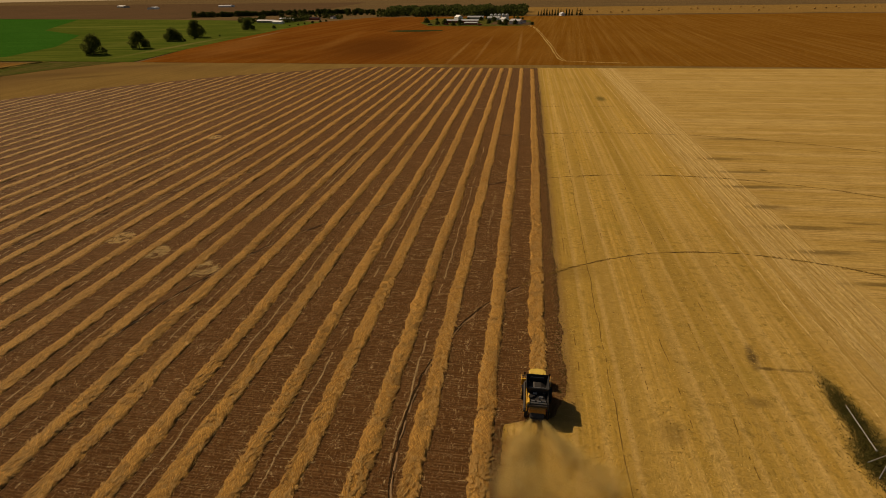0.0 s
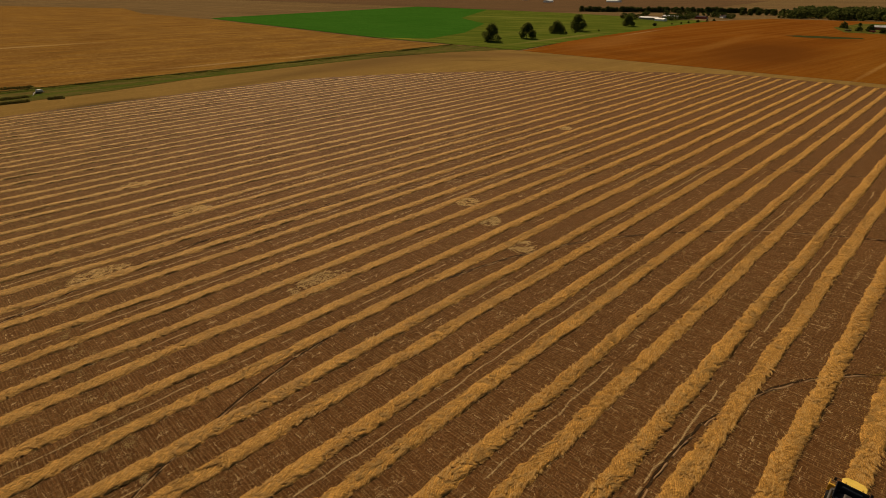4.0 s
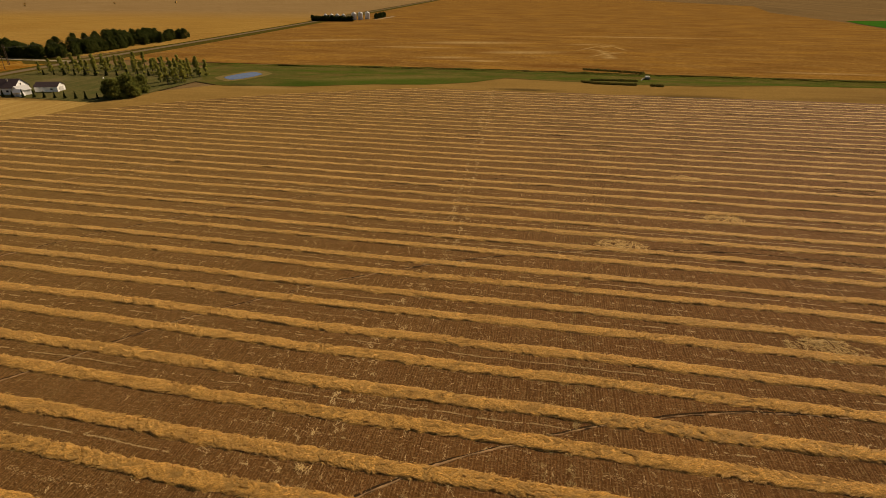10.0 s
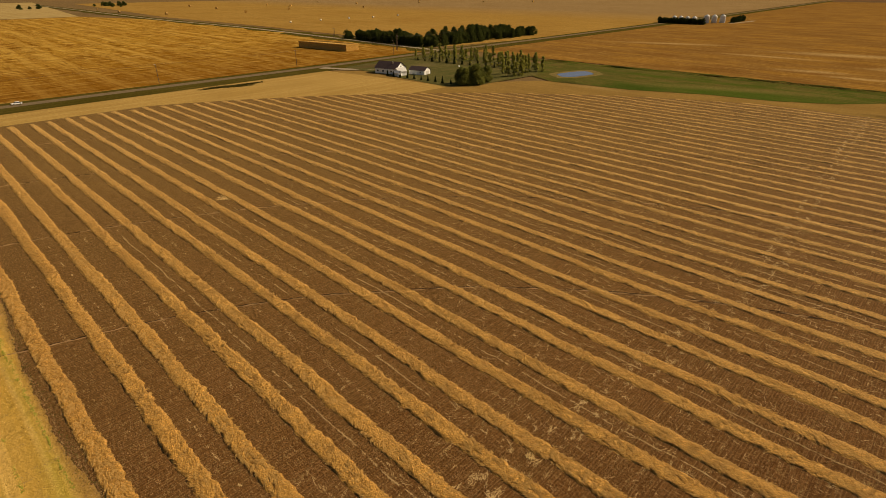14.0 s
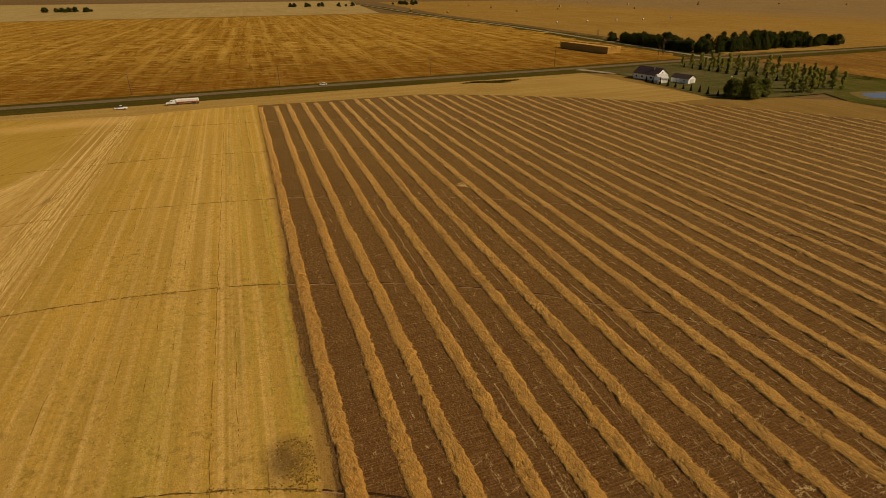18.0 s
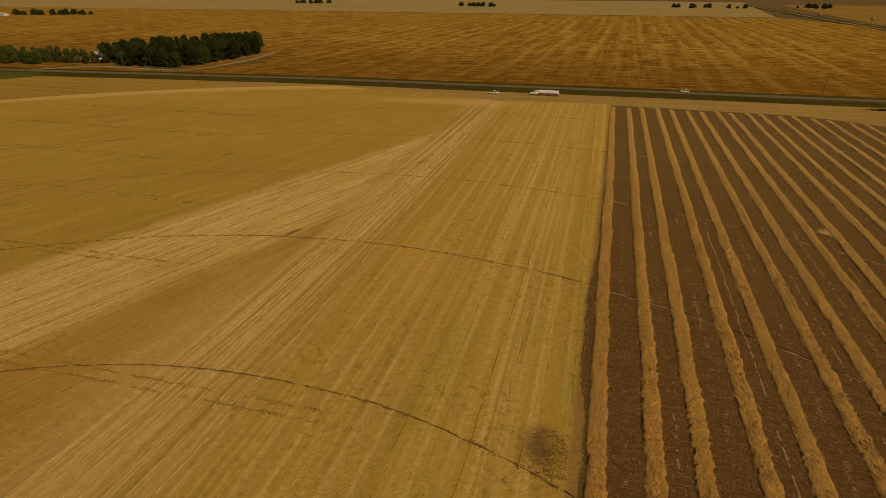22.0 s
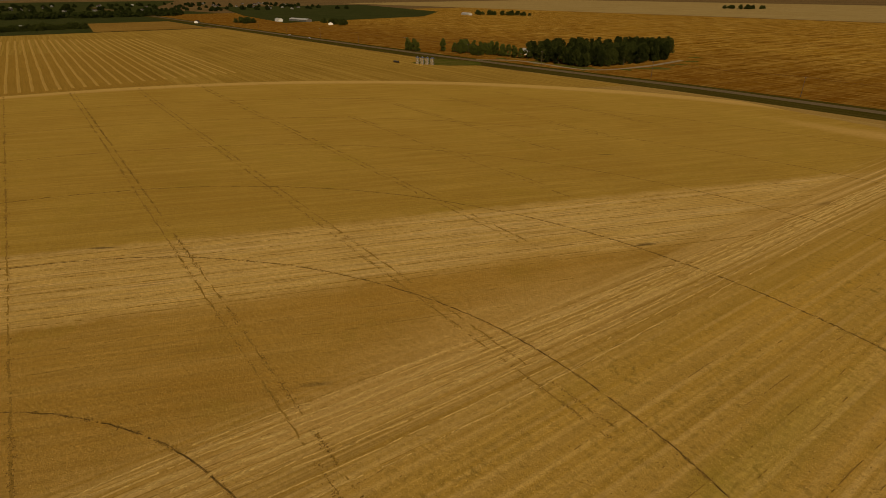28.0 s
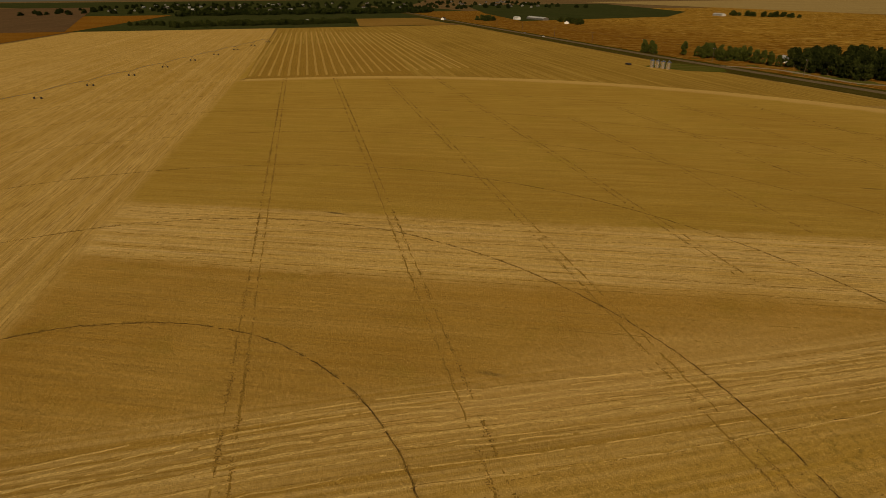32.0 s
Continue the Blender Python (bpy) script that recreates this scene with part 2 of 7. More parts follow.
def brown_material():
    """Bare brown ground between the windrows, yellower with standing stubble towards the south-west."""
    m, nt, b = tree_of("brown stubble ground", 0.8, 0.0, 0.03)
    red = field_look(nt, (0.175, 0.073, 0.022), (0.130, 0.056, 0.017), (0.27, 0.126, 0.043), 0, 0.35, 6, 0.8, 26)
    tan = field_look(nt, (0.232, 0.130, 0.038), (0.182, 0.101, 0.030), (0.31, 0.186, 0.062), 0, 0.4, 6, 0.8, 30)
    c = mix_node(nt, side_of(nt, -0.45, -0.8, 100, 80, 40), red, tan)
    drill = nt.nodes.new("ShaderNodeTexWave")
    drill.wave_profile, drill.bands_direction = "SIN", "Y"
    drill.inputs["Scale"].default_value = 0.314 / 0.42
    drill.inputs["Distortion"].default_value, drill.inputs["Detail"].default_value, drill.inputs["Detail Scale"].default_value = 1.2, 3.0, 0.6
    nt.links.new(place_node(nt), drill.inputs["Vector"])
    stems = times(nt, ramp_node(nt, drill.outputs["Fac"], 0.45, 0.9), ramp_node(nt, noise_node(nt, place_node(nt, 0, 2.2, 0.5), 1.0, 4, 0.7), 0.42, 0.62))
    c = mix_node(nt, times(nt, stems, 0.58), c, (0.36, 0.21, 0.088))
    for x, y, rx, ry in ((-317, 72, 4, 16), (-300, 330, 16, 8)):
        c = mix_node(nt, times(nt, spot(nt, x, y, rx, ry, 0.6), 0.8), c, (0.07, 0.045, 0.02))
    field_grain(nt, b, c, (0.052, 0.025, 0.009), (0.32, 0.195, 0.08), 90, 2.4, 0.9)
    return m


def rut_material():
    """Dark damp soil that is broken by fallen straw."""
    m, nt, b = tree_of("damp rut soil", 0.95)
    v = place_node(nt)
    c = mix_node(nt, ramp_node(nt, noise_node(nt, v, 0.55, 4, 0.7), 0.44, 0.56, 0, 0.8), (0.085, 0.050, 0.018), (0.21, 0.12, 0.034))
    nt.links.new(c, b.inputs["Base Color"])
    bump_node(nt, b, noise_node(nt, v, 3.0, 4), 0.8, 0.1)
    return m


M_BASE = field_material("far farmland", (0.21, 0.13, 0.055), (0.16, 0.105, 0.048), (0.28, 0.19, 0.09), 0, 30, 900, 0.6, 300)
M_BROWN = brown_material()
def inner_material():
    """The stubble inside the irrigation circle: golden strips, amber and pale bands that run into each other."""
    m, nt, b = tree_of("stubble of the irrigation circle", 0.95)
    gold = field_look(nt, (0.63, 0.375, 0.080), (0.55, 0.33, 0.070), (0.79, 0.513, 0.175), 90, 1.9, 300, 0.75, 30, (0.36, 0.261, 0.045))
    gold = mix_node(nt, ramp_node(nt, noise_node(nt, place_node(nt, 90, 500, 8.5), 1.0, 2), 0.48, 0.62, 0, 0.6), gold, (0.44, 0.266, 0.05))
    # weedy speckles, thickest by the pivot
    fleck = times(nt, ramp_node(nt, noise_node(nt, place_node(nt), 0.45, 5, 0.75), 0.52, 0.66), ramp_node(nt, noise_node(nt, place_node(nt), 1 / 26, 3), 0.4, 0.6, 0.1, 0.8))
    gold = mix_node(nt, fleck, gold, (0.25, 0.169, 0.034))
    # one swath of the combine is a stripe about seven metres wide with thin pale wheel lines
    for period, lo, hi, much, tone in ((7.15, 0.45, 0.75, 0.40, (0.37, 0.227, 0.05)), (3.575, 0.78, 0.97, 0.5, (0.7, 0.455, 0.165)), (11.3, 0.5, 0.9, 0.3, (0.62, 0.387, 0.12))):
        w = nt.nodes.new("ShaderNodeTexWave")
        w.wave_profile, w.bands_direction = "SIN", "X"
        w.inputs["Scale"].default_value = 0.314 / period
        w.inputs["Distortion"].default_value, w.inputs["Detail"].default_value, w.inputs["Detail Scale"].default_value = 0.5, 2.0, 0.25
        nt.links.new(place_node(nt, 0, 1, 1) if period > 5 else place_node(nt, 0.15, 1, 1), w.inputs["Vector"])
        breaks = ramp_node(nt, noise_node(nt, place_node(nt, 90, 40, 3), 1.0, 3), 0.35, 0.6)
        gold = mix_node(nt, times(nt, times(nt, ramp_node(nt, w.outputs["Fac"], lo, hi), breaks), much), gold, tone)
    olive = field_look(nt, (0.51, 0.320, 0.066), (0.45, 0.265, 0.052), (0.6, 0.387, 0.1), 70, 3.2, 70, 0.6, 60, (0.38, 0.252, 0.04), (70, 18, 0.8, 0.35, (0.3, 0.169, 0.036)))
    amber = field_look(nt, (0.53, 0.310, 0.072), (0.43, 0.232, 0.046), (0.64, 0.397, 0.12), 70, 3.2, 70, 0.6, 45, (0.33, 0.227, 0.038), (70, 18, 0.8, 0.35, (0.28, 0.155, 0.036)))
    pale = field_look(nt, (0.78, 0.51, 0.17), (0.68, 0.43, 0.13), (0.86, 0.6, 0.27), 70, 2.2, 90, 0.8, 25, None, (70, 16, 0.5, 0.6, (0.28, 0.155, 0.04)))
    cross = field_look(nt, (0.66, 0.42, 0.125), (0.56, 0.34, 0.085), (0.8, 0.532, 0.21), 1.0, 3.6, 320, 0.75, 28, None, (0.6, 11, 0.45, 0.9, (0.33, 0.194, 0.055)))
    c = mix_node(nt, side_of(nt, 1, 0, 61, 2.0, 3), gold, amber)
    c = mix_node(nt, times(nt, side_of(nt, 0.940, -0.342, 140, 4.0, 4), side_of(nt, 1, 0, 62, 2.0, 3)), c, olive)
    band = times(nt, times(nt, side_of(nt, 0.940, -0.342, 107, 2.5, 4), side_of(nt, -0.940, 0.342, -142, 2.5, 4)), side_of(nt, 1, 0, 58, 2.0, 2))
    c = mix_node(nt, band, c, pale)
    strip = times(nt, side_of(nt, 1, 0, 51, 4.0, 5), side_of(nt, -1, 0, -70, 5.0, 5))
    fan = field_look(nt, (0.52, 0.31, 0.072), (0.45, 0.26, 0.058), (0.88, 0.61, 0.26), 89, 1.5, 260, 1.0, 30, None, (89, 60, 0.8, 0.7, (0.3, 0.174, 0.042)))
    c = mix_node(nt, times(nt, strip, 0.9), c, fan)
    north = times(nt, side_of(nt, -0.003, 1, 66, 2.0, 3), side_of(nt, 1, 0, 58, 3.0, 4))
    c = mix_node(nt, north, c, cross)
    edge = times(nt, times(nt, side_of(nt, 1, 0.009, 54, 1.2, 1.6), side_of(nt, -1, -0.009, -66, 2.0, 3.0)), side_of(nt, 0, 1, 62, 6.0, 3))
    c = mix_node(nt, times(nt, edge, 0.85), c, field_look(nt, (0.68, 0.44, 0.145), (0.60, 0.375, 0.11), (0.84, 0.581, 0.25), 90, 1.3, 260, 1.0, 20, None, (90, 20, 0.4, 0.6, (0.36, 0.213, 0.06))))
    for x, y, rx, ry, k, turn in ((37.1, 73.2, 0.7, 2.6, 0.9, -8), (38.2, 70.6, 1.0, 0.4, 0.8, 0), (41.5, 70.6, 2.4, 0.3, 0.55, 0), (34.4, 62.6, 1.6, 1.0, 0.45, 0), (21.5, 55.5, 1.5, 2.0, 0.4, 0), (152, 2, 3.0, 0.5, 0.8, 60), (136, -169, 3, 0.6, 0.6, 64), (72, -22, 2.4, 0.5, 0.6, 60),
                                  (75, -112, 3.2, 0.7, 0.85, 70), (62, -182, 4, 0.9, 0.8, 80), (12, 98, 4, 3, 0.3, 20), (66, 184, 7, 1.6, 0.6, 3), (78, 211, 10, 2.0, 0.5, 2), (68, 170, 10, 1.2, 0.5, 3), (67, 156, 9, 1.2, 0.7, 3), (64, 140, 5, 1.4, 0.6, 2), (67, 127, 9, 1.2, 0.6, 3), (66, 113.5, 7, 1.0, 0.65, 3), (74.6, 172.6, 1.0, 0.8, 0.8, 0), (82, 121, 4, 0.7, 0.5, 2), (82, 131, 4, 0.5, 0.6, 1), (70, 100, 6, 0.8, 0.6, 3), (76, 80, 6, 0.7, 0.6, 3)):
        c = mix_node(nt, times(nt, spot(nt, x, y, rx, ry, 0.5, turn), k), c, (0.10, 0.062, 0.022))
    c = mix_node(nt, times(nt, spot(nt, 1.6, -68, 1.2, 6, 0.8), 0.4), c, (0.42, 0.348, 0.06))
    for x, y, rx, ry in ((1.6, -100, 0.5, 45), (7.5, -150, 0.6, 90), (22, -70, 3, 22), (17, -36, 3, 12)):
        c = mix_node(nt, times(nt, spot(nt, x, y, rx, ry, 0.9), 0.38), c, (0.36, 0.29, 0.045))
    c = mix_node(nt, times(nt, spot(nt, 4.4, -57.0, 2.6, 3.2, 0.6), 0.85), c, (0.15, 0.085, 0.034))
    for x, y, rx, ry, k in ((70, -296, 22, 8, 0.6), (95, -290, 30, 7, 0.5), (62, -150, 7, 60, 0.4), (70, -60, 8, 30, 0.5), (64, -24, 4.5, 26, 0.6), (58, -70, 3, 30, 0.4)):
        c = mix_node(nt, times(nt, spot(nt, x, y, rx, ry), k), c, (0.68, 0.426, 0.15))
    for x, y, rx, ry, k in ((45.4, 62.5, 1.3, 4.8, 0.8), (44.5, 54, 1.9, 4.2, 0.9), (45.6, 67.5, 0.9, 2.6, 0.55), (47.2, 57, 0.9, 6, 0.6), (39, 289, 2, 6, 0.7)):
        c = mix_node(nt, times(nt, spot(nt, x, y, rx, ry), k), c, (0.075, 0.07, 0.02))
    fade_n = times(nt, side_of(nt, -1, 0, -9.6, 1.0, 1.2), side_of(nt, 0, 1, 55, 1.0, 0.5))
    fade_s = times(nt, side_of(nt, -1, 0.019, -1.9, 0.7, 1.0), side_of(nt, 0, -1, -52, 1.0, 0.5))
    for f in (fade_n, fade_s):
        c = mix_node(nt, times(nt, f, 0.7), c, (0.29, 0.16, 0.052))
    for x, y, rx, ry, turn in ((84, -78, 7, 22, -18), (92, -40, 6, 16, -18)):
        c = mix_node(nt, times(nt, spot(nt, x, y, rx, ry, 0.9, turn), 0.4), c, (0.47, 0.25, 0.05))
    rim = times(nt, ring_band(nt, 44.5, 52.3, 384, 392, 6.0), side_of(nt, 0, -1, -64, 4.0, 3))
    c = mix_node(nt, times(nt, rim, 0.75), c, (0.66, 0.426, 0.15))
    field_grain(nt, b, c, (0.27, 0.16, 0.036), (0.74, 0.523, 0.21), 0, 0.9, 0.2, 0.34)
    return m


M_INNER = inner_material()
M_PALE = field_material("pale straw stubble", (0.64, 0.42, 0.135), (0.57, 0.36, 0.11), (0.72, 0.49, 0.18), 65, 3.0, 90, 0.7, 25, 1.2, 0.35)
M_TAN = field_material("tan headland stubble", (0.38, 0.215, 0.06), (0.32, 0.18, 0.05), (0.46, 0.28, 0.09), 88, 6.0, 120, 0.5, 40, 0.8, 0.25)
M_TAN2 = field_material("amber far ground", (0.43, 0.25, 0.052), (0.38, 0.215, 0.044), (0.50, 0.30, 0.075), 2, 3.0, 120, 0.5, 40, 0.8, 0.2)
M_WEST = field_material("amber grain field", (0.344, 0.193, 0.045), (0.279, 0.143, 0.030), (0.410, 0.254, 0.078), 84, 12.0, 160, 0.6, 120, 0.3, 0.2, None, (80, 40, 3.0, 0.5, (0.426, 0.262, 0.082)))
def southwest_material():
    """Amber stubble that turns greyish tan far out in the west."""
    m, nt, b = tree_of("amber stubble turning grey", 0.95)
    near = field_look(nt, (0.385, 0.222, 0.056), (0.315, 0.168, 0.039), (0.455, 0.285, 0.090), 84, 12.0, 160, 0.6, 120, None, (80, 40, 3.0, 0.5, (0.426, 0.262, 0.082)))
    grey = field_look(nt, (0.310, 0.205, 0.098), (0.260, 0.165, 0.078), (0.360, 0.250, 0.128), 60, 14.0, 220, 0.6, 160)
    c = mix_node(nt, side_of(nt, -1, 0, 1080, 160, 80), near, grey)
    field_grain(nt, b, c, (0.155, 0.087, 0.020), (0.53, 0.34, 0.11), 174, 0.3, 0.2)
    return m


M_SOUTHWEST = southwest_material()


def west_material():
    """Amber grain stubble with pale bare scars."""
    m, nt, b = tree_of("amber grain field with scars", 0.95)
    c = field_look(nt, (0.246, 0.123, 0.031), (0.187, 0.087, 0.022), (0.304, 0.172, 0.053), 84, 12.0, 160, 0.6, 90, None, (80, 40, 2.5, 0.5, (0.390, 0.234, 0.078)))
    cloud = noise_node(nt, place_node(nt, 84, 70, 22), 1.0, 4, 0.6)
    c = mix_node(nt, ramp_node(nt, cloud, 0.48, 0.62, 0, 0.55), c, (0.37, 0.19, 0.038))
    c = mix_node(nt, ramp_node(nt, cloud, 0.44, 0.32, 0, 0.6), c, (0.165, 0.062, 0.014))
    c = mix_node(nt, ramp_node(nt, noise_node(nt, place_node(nt, 86, 14, 3.0), 1.0, 4, 0.7), 0.58, 0.68, 0, 0.7), c, (0.46, 0.275, 0.085))
    for x, y, rx, ry, turn in ((-606, 30, 3, 12, 20), (-575, 34, 26, 1.3, -25), (-590, 50, 3, 11, 60), (-548, 40, 16, 1.5, 35), (-520, 44, 20, 2.2, 10), (-530, 52, 2.5, 8, 40), (-495, 44, 6, 4, 0), (-572, 60, 14, 1.4, 15), (-512, 37, 12, 1.3, -30), (-520, -30, 8, 24, 10), (-600, -90, 10, 40, 10), (-430, 185, 2.5, 26, 0), (-424, 260, 2, 18, 0), (-452, -60, 4, 14, 0), (-470, -90, 5, 16, 10), (-545, -140, 4, 30, 0), (-600, -250, 6, 40, 20), (-700, 90, 5, 60, 0)):
        c = mix_node(nt, times(nt, spot(nt, x, y, rx, ry, 0.9, turn), 0.7), c, (0.52, 0.36, 0.155))
    for x, y, rx, ry in ((-620, 110, 3, 40), (-640, -30, 3, 30), (-560, -70, 2, 26)):
        c = mix_node(nt, times(nt, spot(nt, x, y, rx, ry), 0.6), c, (0.125, 0.058, 0.016))
    field_grain(nt, b, c, (0.117, 0.055, 0.012), (0.437, 0.281, 0.094), 170, 0.3, 0.25)
    return m


M_WESTF = west_material()
M_OUTER = field_material("olive gold stubble", (0.43, 0.26, 0.054), (0.34, 0.20, 0.040), (0.58, 0.37, 0.10), 1, 3.4, 260, 0.95, 60, 0.6, 0.25)


def south_material():
    """Rusty swathed field: dark weedy bars and pale straw dashes across, long pale lanes along it."""
    m, nt, b = tree_of("golden swathed field", 0.95)
    c = field_look(nt, (0.430, 0.222, 0.030), (0.285, 0.125, 0.015), (0.60, 0.36, 0.080), 88, 7.0, 420, 0.6, 85)
    lane = nt.nodes.new("ShaderNodeTexWave")
    lane.wave_profile, lane.bands_direction = "SIN", "X"
    lane.inputs["Scale"].default_value = 0.314 / 21.0
    lane.inputs["Distortion"].default_value, lane.inputs["Detail"].default_value, lane.inputs["Detail Scale"].default_value = 3.0, 2.0, 0.3
    nt.links.new(place_node(nt, -2), lane.inputs["Vector"])
    bars = noise_node(nt, place_node(nt, 3, 26, 3.4), 1.0, 4, 0.65)
    patches = ramp_node(nt, noise_node(nt, place_node(nt), 1 / 70, 4, 0.6), 0.36, 0.58, 0.4, 1.0)
    c = mix_node(nt, times(nt, times(nt, ramp_node(nt, bars, 0.50, 0.60), patches), 0.95), c, (0.100, 0.034, 0.005))
    c = mix_node(nt, times(nt, times(nt, ramp_node(nt, lane.outputs["Fac"], 0.35, 0.95), ramp_node(nt, noise_node(nt, place_node(nt, 88, 220, 14), 1.0, 3), 0.38, 0.62)), 0.65), c, (0.58, 0.35, 0.078))
    c = mix_node(nt, times(nt, ramp_node(nt, bars, 0.46, 0.38), 0.9), c, (0.66, 0.43, 0.115))
    lump = noise_node(nt, place_node(nt, 88, 40, 4.0), 1.0, 4, 0.65)
    c = mix_node(nt, times(nt, ramp_node(nt, lump, 0.54, 0.64), 0.6), c, (0.13, 0.048, 0.008))
    near = times(nt, side_of(nt, 0, 1, -500, 110, 60), 0.58)
    c = mix_node(nt, near, c, (0.155, 0.055, 0.008))
    field_grain(nt, b, c, (0.12, 0.05, 0.008), (0.62, 0.40, 0.11), 93, 0.4, 0.2, 0.4)
    return m


M_SOUTH = south_material()
def orange_material():
    """Rust red stubble that turns amber towards the east, with a dark damp patch and pale passes."""
    m, nt, b = tree_of("rust stubble of the northern field", 0.95)
    rust = field_look(nt, (0.255, 0.081, 0.012), (0.185, 0.055, 0.009), (0.326, 0.132, 0.026), 84, 14.0, 420, 0.7, 90)
    amber = field_look(nt, (0.290, 0.128, 0.018), (0.238, 0.092, 0.012), (0.378, 0.194, 0.040), 86, 5.0, 420, 0.8, 90)
    c = mix_node(nt, side_of(nt, 1, 0.1, 20, 90, 60), rust, amber)
    for x, y, rx, ry, k, turn, tone in ((-150, 560, 42, 110, 0.75, 6, (0.110, 0.035, 0.008)), (-235, 470, 60, 18, 0.35, 2, (0.132, 0.044, 0.009)), (-60, 520, 1.6, 90, 0.6, 0, (0.405, 0.220, 0.062)), (-40, 560, 1.4, 110, 0.5, 0, (0.405, 0.220, 0.062)),
                                        (-7, 600, 1.5, 140, 0.55, 0, (0.405, 0.220, 0.062)), (-300, 560, 20, 90, 0.4, 8, (0.352, 0.158, 0.040)), (-335, 700, 3, 60, 0.5, 4, (0.440, 0.290, 0.123)), (-210, 640, 8, 120, 0.4, 6, (0.352, 0.158, 0.035))):
        c = mix_node(nt, times(nt, spot(nt, x, y, rx, ry, 0.5, turn), k), c, tone)
    field_grain(nt, b, c, (0.132, 0.048, 0.009), (0.396, 0.194, 0.053), 170, 0.35, 0.2)
    return m


def spotted(name, base, spots):
    """A field with a few patches of another colour: (x, y, rx, ry, share, turn, colour)."""
    m, nt, b = tree_of(name, 0.95)
    c = field_look(nt, *base)
    for x, y, rx, ry, k, turn, tone in spots:
        c = mix_node(nt, times(nt, spot(nt, x, y, rx, ry, 0.6, turn), k), c, tone)
    field_grain(nt, b, c, tuple(v * 0.5 for v in base[0]), tuple(min(1, v * 1.3) for v in base[2]), base[3] + 90, 0.8, 0.2)
    return m


M_NORTH = orange_material()
DIRT = (0.068, 0.047, 0.020)
SMEARS = ((-352, 275, 14, 50, 0.8, 8, DIRT), (-345, 340, 46, 13, 0.8, 40, DIRT), (-306, 392, 40, 9, 0.6, 28, DIRT), (-325, -17, 4, 16, 1.0, 0, DIRT), (-320, 76, 5, 22, 0.8, 0, DIRT), (-326, 150, 5, 30, 0.4, 8, DIRT), (-340, 205, 8, 30, 0.55, 6, DIRT))
M_BANKGRASS = spotted("bank grass with dirty smears", ((0.066, 0.092, 0.015), (0.150, 0.112, 0.032), (0.215, 0.158, 0.052), 86, 4.0, 30, 0.8, 16, (0.050, 0.078, 0.012), (84, 24, 4.0, 0.75, (0.150, 0.092, 0.034))),
                      SMEARS + ((-392, 150, 3, 260, 0.7, 0, (0.043, 0.072, 0.010)), (-372, 120, 4, 160, 0.6, 0, (0.064, 0.106, 0.014)), (-350, 110, 5, 70, 0.6, 0, (0.289, 0.196, 0.068)), (-350, -110, 7, 40, 0.5, 20, (0.306, 0.204, 0.076)), (-372, -150, 5, 60, 0.6, 0, (0.060, 0.102, 0.013)), (-338, -95, 16, 50, 0.75, 12, (0.051, 0.098, 0.012)), (-318, -152, 12, 16, 0.9, 0, (0.038, 0.072, 0.010)), (-306, -186, 14, 4, 0.8, 70, (0.051, 0.043, 0.017)), (-345, -206, 34, 22, 0.5, 0, (0.093, 0.085, 0.025))))
M_HEAD = spotted("tan headland with dirty smears", ((0.312, 0.187, 0.056), (0.250, 0.148, 0.044), (0.374, 0.238, 0.082), 88, 6.0, 120, 0.5, 40),
                 SMEARS + ((-305, -170, 6, 16, 0.4, 0, (0.390, 0.265, 0.109)), (-300, 340, 20, 5, 0.5, 40, DIRT), (-345, 290, 34, 120, 0.7, 0, (0.20, 0.115, 0.042)), (-300, 385, 90, 16, 0.6, 8, (0.22, 0.125, 0.045))))
M_HEADS = field_material("golden headland stubble", (0.47, 0.295, 0.092), (0.395, 0.24, 0.070), (0.57, 0.375, 0.135), 4, 5.0, 120, 0.6, 40, 0.8, 0.25)
M_GREEN = field_material("vivid green crop", (0.034, 0.135, 0.015), (0.042, 0.150, 0.018), (0.065, 0.165, 0.024), 2, 12.0, 200, 0.4, 120, 0.3, 0.0)
M_MEADOW = spotted("meadow grass", ((0.100, 0.135, 0.019), (0.066, 0.105, 0.014), (0.20, 0.205, 0.036), 10, 14.0, 140, 0.75, 50),
                   ((-505, 432, 34, 5, 0.85, 5, (0.288, 0.240, 0.040)), (-610, 445, 40, 4, 0.6, 6, (0.240, 0.216, 0.040)), (-700, 880, 110, 16, 0.7, 12, (0.208, 0.208, 0.044)), (-560, 800, 60, 12, 0.6, 20, (0.200, 0.200, 0.040)),
                    (-450, 620, 14, 90, 0.5, 5, (0.176, 0.176, 0.036)), (-365, 560, 4, 90, 0.6, 3, (0.288, 0.216, 0.072)), (-440, 980, 40, 60, 0.4, 0, (0.040, 0.060, 0.012))))
M_GRASS = field_material("bank grass", (0.081, 0.102, 0.015), (0.145, 0.123, 0.027), (0.230, 0.170, 0.051), 88, 5.0, 90, 0.7, 34, 0.8, 0.1)
M_VERGE = field_material("rough verge grass", (0.075, 0.060, 0.012), (0.10, 0.078, 0.018), (0.16, 0.115, 0.034), 4, 3.0, 60, 0.5, 30, 0.8, 0.1)
M_STUBBLE = leafy("standing stubble", (0.46, 0.28, 0.125), (0.24, 0.125, 0.050), 0, 0.1, 0.6)
M_GOLDSTUB = leafy("golden stubble", (0.62, 0.42, 0.13), (0.36, 0.21, 0.05))
M_WHEELINE = straw_material("flattened pale straw", (0.71, 0.475, 0.175), (0.62, 0.40, 0.135), (0.46, 0.275, 0.075))
